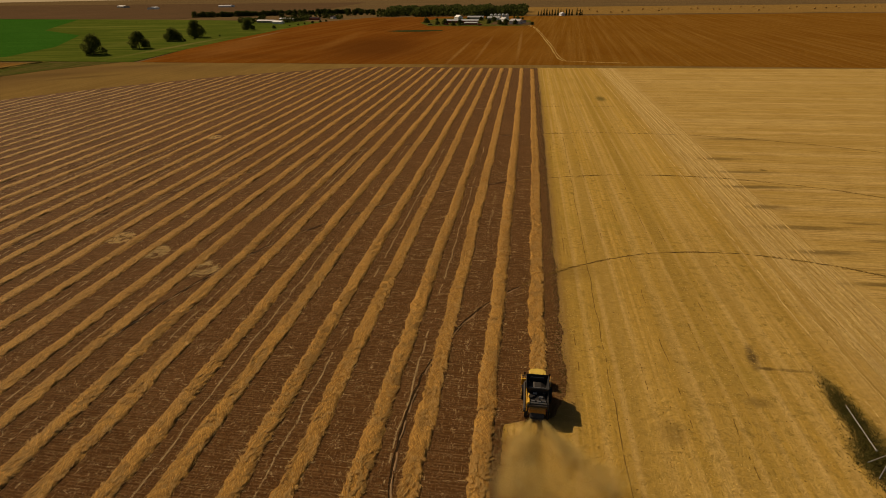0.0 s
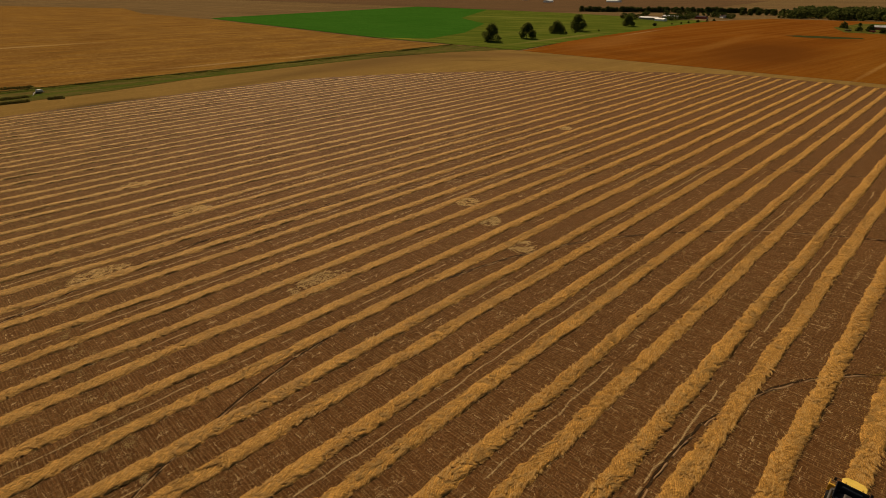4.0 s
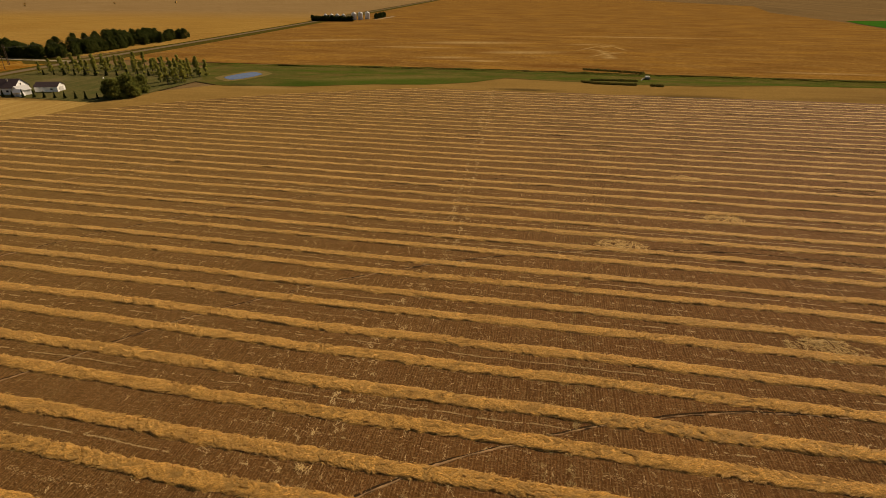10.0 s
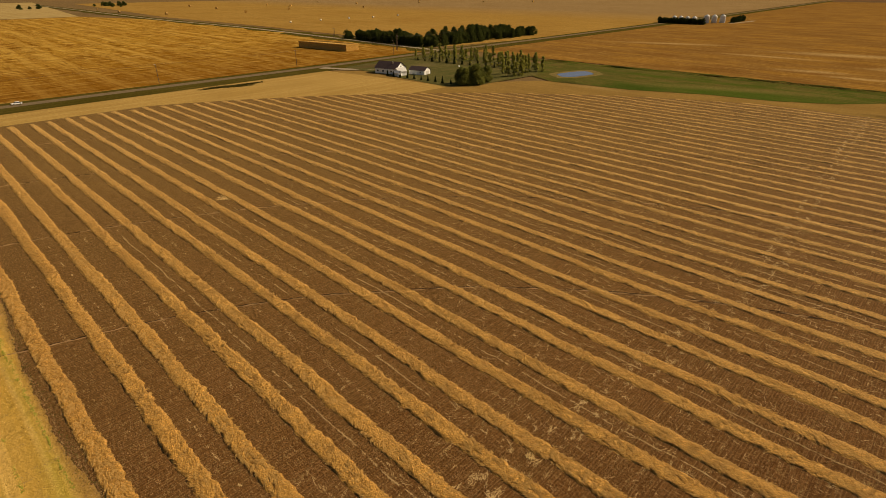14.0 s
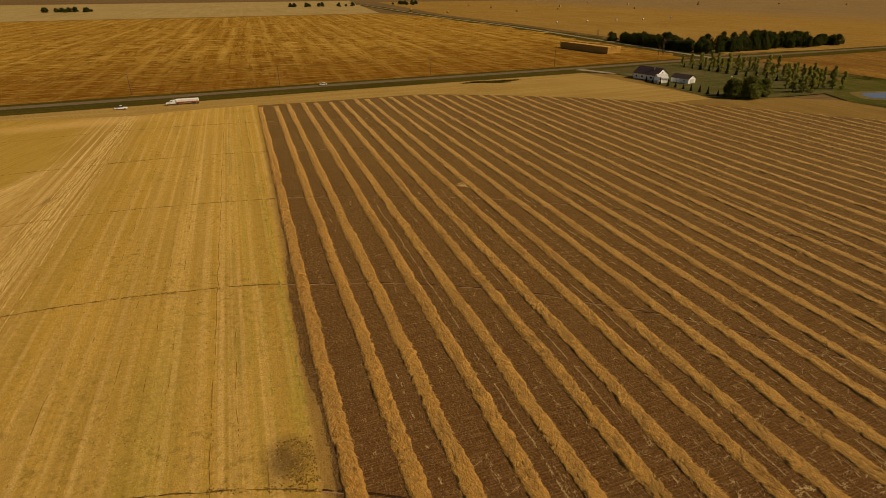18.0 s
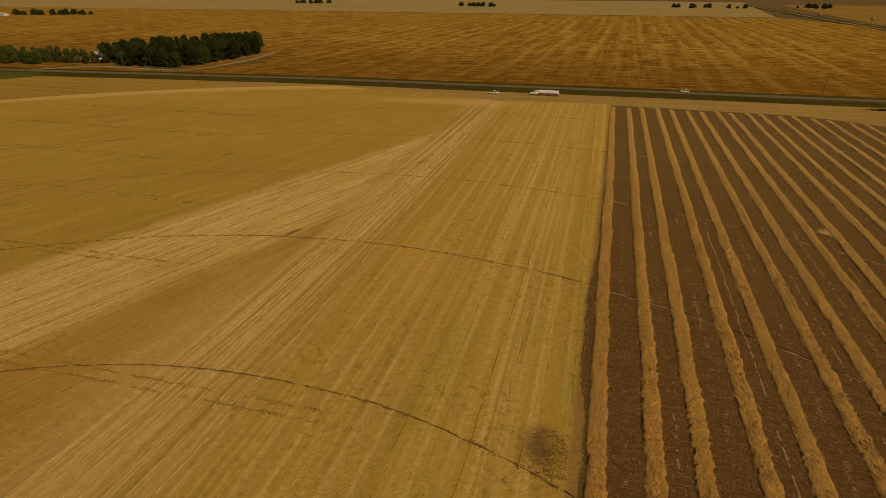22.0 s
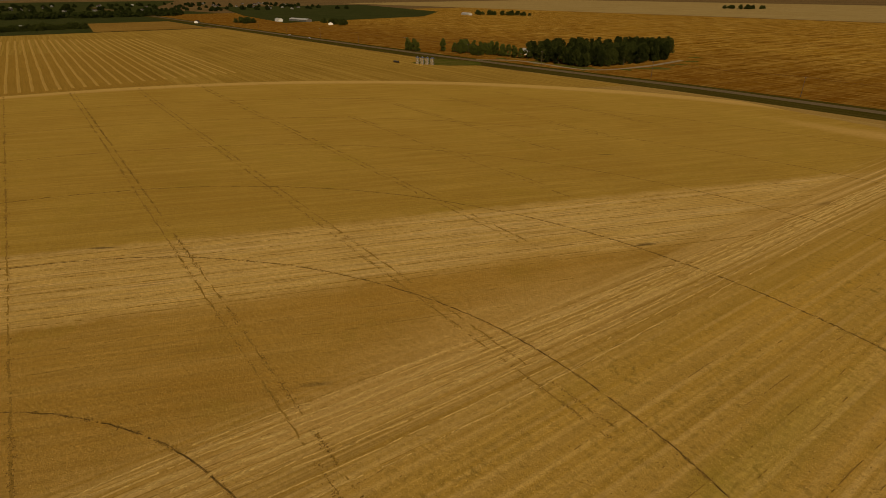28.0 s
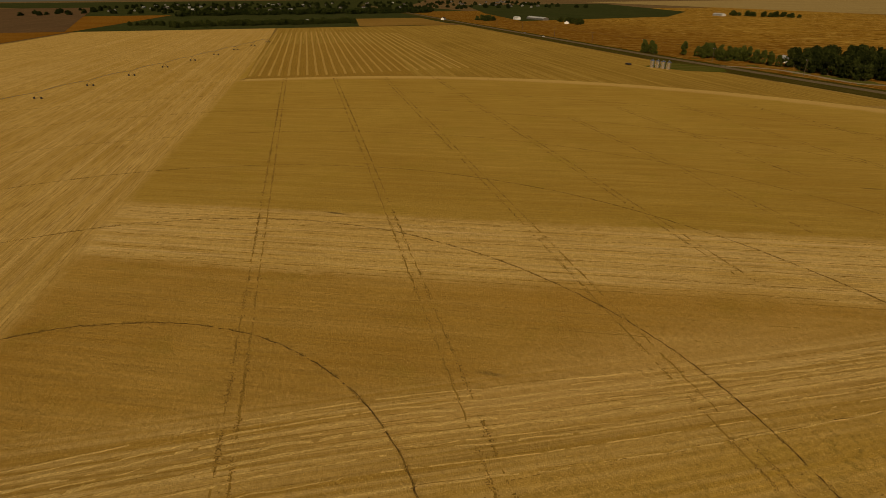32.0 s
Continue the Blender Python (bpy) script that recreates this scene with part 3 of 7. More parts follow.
M_BANK = field_material("bare bank earth", (0.22, 0.16, 0.06), (0.17, 0.14, 0.045), (0.28, 0.21, 0.08), 4, 3.0, 30, 0.5, 12, 0.8, 0.1)
M_LAWN = spotted("mown lawn", ((0.089, 0.093, 0.029), (0.132, 0.111, 0.039), (0.204, 0.153, 0.064), 4, 5.0, 40, 0.6, 14), ((-278, -343, 24, 7, 0.85, 5, (0.128, 0.081, 0.038)), (-300, -316, 12, 7, 0.5, 10, (0.230, 0.162, 0.085)), (-330, -300, 8, 50, 0.4, 0, (0.187, 0.145, 0.060))))
M_DARKGREEN = field_material("dark green far crop", (0.050, 0.062, 0.018), (0.064, 0.068, 0.022), (0.09, 0.085, 0.03), 4, 20.0, 200, 0.4, 90, 0.3, 0.0)
M_PALEFAR = field_material("pale far stubble", (0.46, 0.32, 0.13), (0.40, 0.27, 0.10), (0.54, 0.40, 0.18), 90, 14.0, 300, 0.6, 150, 0.2, 0.0)
M_BAREGREY = field_material("bare reddish ground", (0.17, 0.098, 0.048), (0.14, 0.085, 0.043), (0.22, 0.135, 0.065), 3, 20.0, 300, 0.4, 150, 0.2, 0.0)
M_ROAD = plain("asphalt", (0.17, 0.125, 0.072), 0.9, 0, 0.35, 0.4)
M_GRAVEL = plain("gravel", (0.30, 0.24, 0.16), 0.95, 0, 0.35, 0.5, 0.3)
M_RUT = rut_material()
M_CLOD = leafy("dark crumbs of earth and straw", (0.16, 0.095, 0.026), (0.34, 0.20, 0.048))
M_CLODGOLD = leafy("trodden golden crumbs", (0.40, 0.25, 0.058), (0.66, 0.43, 0.125))
M_RUTSHADE = plain("shadow-dark rut soil", (0.045, 0.026, 0.013), 0.85, 0, 0.5, 1.5, 0.6)
M_LIP = plain("crumbled rut edge", (0.36, 0.22, 0.11), 0.95, 0, 0.5, 1.2, 0.8)
M_TRAM = plain("worn tractor wheel line", (0.33, 0.195, 0.046), 0.95, 0, 0.8, 1.0, 0.5)
M_TRACK = plain("pressed stubble track", (0.245, 0.140, 0.034), 0.95, 0, 0.7, 1.0, 0.5)
M_WATER = plain("pond water", (0.06, 0.075, 0.17), 0.05, 0, 0.1, 0.1)
M_SWATH = straw_material("cut straw windrow", (0.53, 0.280, 0.070), (0.43, 0.215, 0.052), (0.20, 0.090, 0.022), (0.48, 0.300, 0.108))
M_FARSWATH = straw_material("far cut straw", (0.48, 0.295, 0.075), (0.44, 0.265, 0.066), (0.39, 0.235, 0.058))
M_LINE = leafy("dropped pale straw", (0.666, 0.468, 0.225), (0.495, 0.324, 0.135), 0, 0.1, 0.6)
M_BITS = leafy("pale chaff", (0.391, 0.272, 0.119), (0.255, 0.162, 0.064))
M_DUST = leafy("pale chaff dust", (0.90, 0.74, 0.34), (0.82, 0.64, 0.26), 0.55)
M_STALK = leafy("straw stalks", (0.73, 0.44, 0.145), (0.34, 0.168, 0.043), 0.12, 0.06, 0.6)
M_STRAWBLADE = leafy("pale spilled straw", (0.80, 0.56, 0.26), (0.60, 0.38, 0.14), 0.2)
M_BARK = plain("bark", (0.10, 0.075, 0.05), 0.9, 0, 0.5, 2.0, 0.5)
M_LEAF = leafy("dark leaves", (0.052, 0.068, 0.018), (0.105, 0.115, 0.030), 0.4)
M_WILLOW = leafy("grey green willow leaves", (0.15, 0.165, 0.040), (0.25, 0.25, 0.062), 0.5)
M_LEAF_G = leafy("fresh green leaves", (0.095, 0.12, 0.026), (0.165, 0.175, 0.040), 0.45)
M_LEAF_Y = leafy("yellowing leaves", (0.46, 0.42, 0.100), (0.27, 0.27, 0.062), 0.55)
M_LEAF_C = leafy("conifer needles", (0.028, 0.038, 0.010), (0.05, 0.06, 0.017), 0.35)
M_REGROWTH = leafy("green regrowth", (0.27, 0.31, 0.045), (0.36, 0.33, 0.06), 0.3)
M_WEED = leafy("rough weeds", (0.085, 0.085, 0.022), (0.17, 0.125, 0.038), 0.3)
M_WHITE = plain("white paint", (0.84, 0.83, 0.80), 0.5, 0, 0.12, 1.0)
M_ROOF = plain("dark shingles", (0.075, 0.055, 0.055), 0.85, 0, 0.4, 1.5, 0.4)
M_TIN = plain("galvanised steel", (0.80, 0.80, 0.82), 0.24, 0.92, 0.2, 0.8)
M_TIN_DULL = plain("dull weathered zinc", (0.42, 0.38, 0.32), 0.6, 0.4, 0.4, 1.5)
M_SHEETROOF = plain("pale sheet roof", (0.62, 0.61, 0.58), 0.45, 0.3, 0.2, 0.5)
M_GLASS = plain("dark window glass", (0.02, 0.025, 0.03), 0.08, 0, 0.1, 1.0)
M_YELLOW = plain("dusty yellow enamel", (0.66, 0.36, 0.035), 0.42, 0, 0.3, 1.5)
M_ROOFYELLOW = plain("pale dusty yellow enamel", (0.80, 0.54, 0.10), 0.5, 0, 0.3, 1.5)
M_SHADEYELLOW = plain("dusty yellow enamel in shade", (0.42, 0.19, 0.03), 0.6, 0, 0.5, 2.0)
M_BLACK = plain("black rubber", (0.018, 0.017, 0.016), 0.8, 0, 0.4, 3.0)
M_DARKSTEEL = plain("dusty dark steel", (0.07, 0.06, 0.05), 0.55, 0.5, 0.4, 3.0)
M_GREYSTEEL = plain("grey steel", (0.32, 0.30, 0.27), 0.45, 0.7, 0.3, 3.0)
M_WOODPOLE = plain("weathered pole wood", (0.12, 0.085, 0.06), 0.9, 0, 0.4, 2.0)
M_STACK = straw_material("stacked straw bales", (0.55, 0.32, 0.085), (0.45, 0.25, 0.06), (0.28, 0.14, 0.035))
M_STRAWWRAP = plain("pale dusty bale wrap", (0.66, 0.55, 0.36), 0.6, 0, 0.3, 1.5)
M_RED = plain("rusty red paint", (0.28, 0.05, 0.03), 0.7, 0, 0.3, 2.0)

# ---- mesh helpers ----
def array_mesh(name, verts, quads, material, smooth=False):
    """A mesh of equal-sided faces from numpy arrays."""
    me = bpy.data.meshes.new(name)
    n, k = len(quads), quads.shape[1]
    me.vertices.add(len(verts))
    me.vertices.foreach_set("co", np.ascontiguousarray(verts, np.float32).ravel())
    me.loops.add(n * k)
    me.loops.foreach_set("vertex_index", np.ascontiguousarray(quads, np.int32).ravel())
    me.polygons.add(n)
    me.polygons.foreach_set("loop_start", np.arange(0, n * k, k, dtype=np.int32))
    me.update(calc_edges=True)
    me.materials.append(material)
    if smooth:
        me.shade_smooth()
    return me


LAND = []


def wobble(x, rng):
    """Smooth random values between -1 and 1 along x."""
    x = np.asarray(x, float)
    k = np.floor(x).astype(int)
    vals = rng.uniform(-1, 1, k.max() - k.min() + 3)
    t = x - k
    t = t * t * (3 - 2 * t)
    k = k - k.min()
    return vals[k] * (1 - t) + vals[k + 1] * t


def ragged_edge(pts, amp, step, seed=3):
    """The outline again with more corners, each shifted a little."""
    rng = np.random.default_rng(seed)
    out = []
    for (x0, y0), (x1, y1) in zip(pts, pts[1:] + pts[:1]):
        n = max(1, int(math.hypot(x1 - x0, y1 - y0) / step))
        far = min(math.hypot(x0, y0), math.hypot(x1, y1), math.hypot((x0 + x1) / 2, (y0 + y1) / 2)) > 330
        if far:
            n = max(1, n // 8)
        i = np.arange(n)
        a, b = (wobble(i * step / 5.0, rng) + 0.4 * rng.normal(size=n) for _ in range(2))
        for k in range(n):
            q = amp if k else 0.0
            out.append((x0 + (x1 - x0) * k / n + q * a[k], y0 + (y1 - y0) * k / n + q * b[k]))
    return out


def sheet(name, pts, z, material, label, category="field", ragged=0.0):
    """One level piece of land; each lies a few millimetres above the last."""
    z += 0.004 * len(LAND)
    LAND.append(name)
    if ragged:
        pts = ragged_edge(pts, ragged, 0.6 if ragged < 0.5 else 6.0)
    bm = bmesh.new()
    f = bm.faces.new([bm.verts.new((x, y, z)) for x, y in pts])
    if f.calc_area() and f.normal.z < 0:
        f.normal_flip()
    bm.normal_update()
    for g in bm.faces:
        if g.normal.z < 0:
            g.normal_flip()
    bmesh.ops.triangulate(bm, faces=bm.faces[:])
    me = bpy.data.meshes.new(name)
    bm.to_mesh(me)
    bm.free()
    me.materials.append(material)
    return tagged(new(name, me), label, category, "", "structure")


def smooth_line(pts, step):
    """A line through the points, as evenly spaced places."""
    p = np.array(pts, float)
    q = np.vstack([2 * p[0] - p[1], p, 2 * p[-1] - p[-2]])
    out = []
    for i in range(1, len(q) - 2):
        n = max(2, int(np.hypot(*(q[i + 1] - q[i])) / step))
        t = np.linspace(0, 1, n, endpoint=False)[:, None]
        a, b, c, d = q[i - 1], q[i], q[i + 1], q[i + 2]
        out.append(0.5 * (2 * b + (c - a) * t + (2 * a - 5 * b + 4 * c - d) * t ** 2 + (3 * b - a - 3 * c + d) * t ** 3))
    return np.vstack(out + [p[-1:]])


def ribbon(name, line, profile, material, rough=0.0, seed=1, wave=6.0, gaps=None, span=4.0):
    """A strip along a line; profile: (offset to the left, height) pairs; rough: sideways wobble;
    gaps: from -1 (whole) to 1 (nothing left), how much of it is broken away."""
    p = np.asarray(line, float)
    d = np.gradient(p, axis=0)
    d /= np.hypot(*d.T)[:, None] + 1e-9
    left = np.stack([-d[:, 1], d[:, 0]], 1)
    rng = np.random.default_rng(seed)
    rows = []
    shift = wobble(np.arange(len(p)) / wave, rng)
    for o, h in profile:
        w = o * (1 + 0.35 * (rough > 0) * wobble(np.arange(len(p)) / wave, rng)) + rough * shift
        hh = h * (1 + 0.6 * (rough > 0) * wobble(np.arange(len(p)) / 2.0, rng))
        rows.append(np.column_stack([p + left * np.asarray(w)[:, None], np.broadcast_to(hh, len(p))]))
    v = np.stack(rows, 1)
    k, n = v.shape[1], len(p)
    step = np.arange(n - 1)
    if gaps is not None:
        left_over = 0.7 * wobble(step / span, rng) + 0.4 * wobble(step / (span * 7), rng) + 0.25 * rng.uniform(-1, 1, n - 1)
        step = step[left_over > gaps]
    i = (step[:, None] * k + np.arange(k - 1)[None]).ravel()
    return array_mesh(name, v.reshape(-1, 3), np.stack([i + 1, i, i + k, i + k + 1], 1), material)


def arc(cx, cy, r, a, b, n):
    return [(cx + r * math.cos(radians(a + (b - a) * i / n)), cy + r * math.sin(radians(a + (b - a) * i / n))) for i in range(n + 1)]


# ---- the land ----
PIVOT = (44.5, 52.3)          # centre of the irrigation circle
EDGE = 386.0                  # its outer radius
ROAD = [(-2600, -500), (-1451, -428), (-890, -397), (-533, -381), (-366, -376), (-247, -368), (-66, -360), (71, -351),
        (190, -344), (257, -336), (401, -318), (574, -301), (979, -272), (1600, -230), (2600, -170)]
road_line = smooth_line(ROAD, 12)


def road_y(x):
    return float(np.interp(x, road_line[:, 0], road_line[:, 1]))


def road_edge(x0, x1, off, n=14):
    return [(x0 + (x1 - x0) * i / n, road_y(x0 + (x1 - x0) * i / n) + off) for i in range(n + 1)]


sheet("ground", arc(0, 0, 4900, 0, 360, 90)[:-1], -0.3, M_BASE, "wide flat tan farmland reaching the horizon", "ground")
sheet("field_north", [(-316, 423), (-337, 528), (-350, 671), (-359, 811), (-364, 1000), (-313, 1150), (-169, 1162), (77, 1179), (405, 1215),
      (900, 1245), (1700, 1260), (1700, 402), (240, 417), (52, 421)], 0.0, M_NORTH, "rust orange harvested field with faint rows")
sheet("field_section", [(-350, 422), (52, 420), (240, 416), (1040, 402), (1040, -250)] + road_edge(1000, -225, 17) +
      [(-250, -330), (-262, -240), (-305, -205), (-315, -150), (-350, -75), (-384, -30), (-388, 150), (-388, 270)], 0.0, M_HEAD,
      "tan stubble headland round the irrigated field")

sheet("headland_south", road_edge(330, -232, 20) + [(-246, -236), (330, -240)], 0.01, M_HEADS, "pale golden headland stubble beside the road")


def circle_y(x, r=EDGE):
    return math.sqrt(max(0.0, r * r - (x - PIVOT[0]) ** 2))


def swath_span(x):
    """South and north end of a windrow at x."""
    h = circle_y(x)
    return max(-308.0, PIVOT[1] - h), min(405.0, PIVOT[1] + h)


xs = [-319 + 321 * i / 40 for i in range(41)]
sheet("field_windrows", [(x, swath_span(x)[1]) for x in xs] + [(9.5, 404), (9.5, 62), (9, 50), (3, 50)] +
      [(x, swath_span(x)[0]) for x in reversed(xs)], 0.03, M_BROWN, "dark brown swathed stubble ground between windrows", ragged=1.2)
east = arc(*PIVOT, EDGE + 7, -72, 2, 60)
sheet("field_inner", [(8.4, 406), (8.2, 62), (6.0, 56), (-0.2, 54), (-0.6, 0), (-1.2, -54), (-1.0, -66), (-0.3, -76), (-0.1, -100), (-1.0, -110), (-1.9, -130), (-2.6, -170), (-3.6, -242), (-4.0, -311), (40, -307), (54, -303)] + [p for p in east if p[0] > 140] +
      [(432, 62), (700, 72), (1036, 84), (1040, 395), (240, 412)], 0.04, M_INNER, "golden and amber combined stubble of the irrigation circle", ragged=0.3)

sheet("field_outer_east", [(440, 66), (1036, 80), (1036, -240)] + road_edge(1000, 240, 24) + arc(*PIVOT, EDGE + 6, -58, 0, 24), 0.03, M_OUTER, "olive gold stubble beyond the irrigation circle")
sheet("field_far_east", [(436, 58), (434, 20), (430, -30), (424, -62), (560, -66), (690, -60), (720, -20), (720, 58)], 0.05, M_TAN2, "amber ground between far windrows", ragged=1.5)
sheet("field_west", [(-402, -372), (-402, 416), (-528, 413), (-1031, 458), (-1396, 456), (-1800, 540), (-2430, 300), (-2430, -480), (-1451, -420), (-890, -389), (-533, -373)], 0.0, M_WESTF,
      "amber grain field with straw streaks")
sheet("field_meadow", [(-322, 424), (-412, 424), (-528, 420), (-1031, 466), (-1097, 478), (-1263, 1175), (-732, 1107), (-560, 1060), (-364, 1005), (-359, 811), (-350, 671), (-337, 528)], 0.0,
      M_MEADOW, "pale green pasture with rough tufts")
sheet("field_green", [(-1097, 479), (-1263, 1174), (-960, 1130), (-743, 799), (-600, 700), (-500, 545), (-470, 452), (-528, 421), (-1031, 467)], 0.06, M_GREEN, "vivid green irrigated crop")
sheet("field_south", road_edge(-380, 1700, -12, 30) + [(1700, -1250), (600, -1290), (-330, -1330), (-395, -1132), (-411, -821), (-392, -500)], 0.0, M_SOUTH,
      "golden swathed field beyond the road")
sheet("field_southwest", [(-420, -400), (-533, -392), (-890, -410), (-1451, -445), (-2600, -520), (-2600, -2300), (-560, -2300), (-440, -1200), (-440, -821)], 0.0,
      M_SOUTHWEST, "amber stubble field dotted with straw bales")
sheet("field_far_south", [(-330, -1345), (700, -1300), (2600, -1200), (2600, -2600), (-500, -2600)], 0.0, M_PALEFAR, "pale far stubble beyond the golden field")
sheet("field_far_north", [(-300, 1230), (80, 1235), (700, 1260), (2200, 1290), (2600, 1900), (100, 1700), (-330, 1640)], 0.0, M_TAN, "far tan field dotted with dark bales")
sheet("field_far_northwest", [(-2600, 1250), (-1270, 1180), (-740, 1130), (-560, 1420), (-700, 2500), (-2600, 2500)], 0.0, M_BAREGREY, "bare reddish ground beyond the green crop")
sheet("field_far_west", [(-2450, 250), (-2450, -480), (-4300, -650), (-4300, 600)], 0.0, M_BAREGREY, "bare far ground")
sheet("field_far_northeast", [(1048, 418), (1048, 900), (1300, 1280), (2600, 1350), (2600, 900), (1500, 560)], 0.05, M_BAREGREY, "bare brown far ground", "field")
sheet("field_far_east_green", [(1045, 420), (1045, -180), (1160, -300), (1700, -420), (2300, -330), (3900, -700), (3900, 2300), (2300, 900)], -0.2, M_DARKGREEN, "dark green far fields by the town")
sheet("field_southeast_green", [(1120, -390), (1190, -760), (1420, -960), (2300, -1150), (2300, -560), (1500, -420)], 0.1, M_DARKGREEN, "dark green crop beyond the far road")
sheet("field_small_amber", [(1050, -60), (1050, -235), (1330, -215), (1330, -70)], 0.05, M_WEST, "small amber field by the road")

# banks, canal, pond
sheet("bank_grass", [(-384, -262), (-398, -160), (-402, -40), (-402, 200), (-402, 415), (-330, 422), (-371, 300), (-372, 213), (-369, 142), (-357, 87), (-355, 50), (-360, 5), (-366, -32), (-344, -52), (-331, -78),
      (-326, -110), (-310, -150), (-304, -200), (-320, -235)], 0.05, M_BANKGRASS, "rough green grass bank beside the canal", "grass", ragged=7.0)
canal = smooth_line([(-388, -300), (-396, -160), (-399, -40), (-394, 80), (-391, 200), (-394, 310), (-398, 420)], 4)
tagged(new("canal", ribbon("canal", canal, [(-3.2, 0.05), (-1.6, 0.7), (-0.6, 0.15), (0.8, 0.12), (1.8, 0.8), (3.4, 0.05)], M_GRASS, 0.5, 4, 3)), "overgrown irrigation canal between low grass banks", "canal", "", "structure")
tagged(new("canal_water", ribbon("canal_water", canal, [(-0.7, 0.3), (0.9, 0.3)], M_RUT)), "dark wet bed of the canal", "water", "", "structure")
def sq(q):
    """Rounds an oval towards a box."""
    return math.copysign(abs(q) ** 0.6, q)


pond_shore = [(-342 + 14.5 * sq(math.cos(a)) + 4.5 * sq(math.sin(a)) + 0.6 * math.sin(5 * a), -206.5 + 8.0 * sq(math.sin(a)) - 3.5 * sq(math.cos(a))) for a in [i * math.tau / 28 for i in range(28)]]
sheet("pond_bank", [(-343 + (x + 342) * 1.4, -206.5 + (y + 206.5) * 1.55) for x, y in pond_shore], 0.07, M_BANK, "bare tan earth round the pond", "bank")
sheet("pond", pond_shore, 0.10, M_WATER, "small still dugout pond", "water")

# road with ditches
tagged(new("verge", ribbon("verge", road_line, [(-13, 0.03), (-5.5, 0.12), (5.5, 0.12), (10, 0.08), (21, 0.06)], M_VERGE)), "dark green grass verge along the road", "verge", "", "structure")
tagged(new("road", ribbon("road", road_line, [(-4.2, 0.2), (0, 0.28), (4.2, 0.2)], M_ROAD)), "straight grey paved country road", "road", "", "structure")
side = smooth_line([(-385, -378), (-388, -450), (-396, -573), (-408, -821), (-400, -1132), (-420, -1700), (-440, -2300)], 12)
tagged(new("side_verge", ribbon("side_verge", side, [(-16, 0.04), (-4, 0.08), (4, 0.08), (18, 0.04)], M_VERGE, 1.0, 6, 2)), "green verge along the side road", "verge", "", "structure")
tagged(new("side_road", ribbon("side_road", side, [(-3.2, 0.14), (0, 0.2), (3.2, 0.14)], M_GRAVEL)), "gravel side road", "road", "", "structure")
track_line = smooth_line([(75, 436), (40, 444), (27, 462), (23, 575), (12, 798), (0, 900)], 6)
track = tagged(new("farm_track", ribbon("farm_track", track_line, [(-1.6, 0.05), (-0.8, 0.05)], M_PALE, 0.3, 7, 2)), "pale worn farm track over the stubble", "track", "", "structure")
lane_two = new("wheel_lane", ribbon("wheel_lane", track_line, [(0.6, 0.05), (1.5, 0.05)], M_PALE, 0.3, 8, 2))
lane_two.parent = track
sheet("lawn", [(-252, -352), (-250, -312), (-243, -238), (-262, -226), (-322, -224), (-375, -262), (-372, -366), (-300, -362)], 0.08, M_LAWN, "green mown lawn of the farmstead", "lawn")
tagged(new("driveway", ribbon("driveway", smooth_line([(-238, -362), (-250, -338), (-262, -326), (-285, -322)], 3), [(-4, 0.13), (0, 0.16), (4, 0.13)], M_GRAVEL, 0.3, 8, 3)), "pale gravel driveway", "driveway", "", "structure")
tagged(new("yard_gravel", ribbon("yard_gravel", smooth_line([(-296, -318), (-310, -300), (-318, -284)], 3), [(-7, 0.12), (0, 0.13), (7, 0.12)], M_GRAVEL, 0.6, 9, 3)), "worn gravel yard behind the house", "yard", "", "structure")

def value_noise(x, y, seed):
    """Smooth random field, one value a lattice cell."""
    rng = np.random.default_rng(seed)
    table = rng.uniform(-1, 1, 4096)
    xi, yi = np.floor(x).astype(int), np.floor(y).astype(int)
    fx, fy = x - xi, y - yi
    fx, fy = fx * fx * (3 - 2 * fx), fy * fy * (3 - 2 * fy)

    def at(i, j):
        return table[(i * 73 + j * 1283) % 4096]
    return (at(xi, yi) * (1 - fx) + at(xi + 1, yi) * fx) * (1 - fy) + (at(xi, yi + 1) * (1 - fx) + at(xi + 1, yi + 1) * fx) * fy


def blades(n, x, y, z, length, width, up, rng, along=None, loose=0.5, dip=-0.2):
    """Loose stalks: thin ridged slivers."""
    a = rng.uniform(0, math.tau, n) if along is None else along + rng.normal(0, loose, n)
    L = length * rng.uniform(0.5, 1.4, n)
    rise = up * rng.uniform(dip, 1.0, n)
    d = np.stack([np.cos(a), np.sin(a), rise], 1) * L[:, None]
    s = np.stack([-np.sin(a), np.cos(a), np.zeros(n)], 1) * width
    p = np.stack([x, y, z], 1)
    top = np.array([0, 0, 1.0]) * width
    v = np.stack([p - s, p + s, p + top, p + d], 1).reshape(-1, 3)
    b = np.arange(n)[:, None] * 4
    f = np.concatenate([b + [1, 2, 3], b + [2, 0, 3]], 1).reshape(-1, 3)
    return v, f


def clod_mesh(line, spread, each, size, seed, material=None, thick=-0.1):
    """Crumbs of earth and trodden straw along a line, in clusters."""
    rng = np.random.default_rng(seed + 700)
    steps = np.hypot(*np.diff(line, axis=0).T).sum()
    n = int(steps * each)
    t = rng.uniform(0, len(line) - 1, n)
    t = t[0.7 * value_noise(t / 5, t * 0 + seed, 91) + 0.6 * value_noise(t / 1.7, t * 0 + seed, 92) > thick]
    x, y = (np.interp(t, np.arange(len(line)), line[:, q]) + rng.normal(0, spread, len(t)) for q in (0, 1))
    v, f = blades(len(x), x, y, np.full(len(x), 0.06), size, size * 0.4, 0.5, rng)
    return array_mesh("clods", v, f, material or M_CLOD)


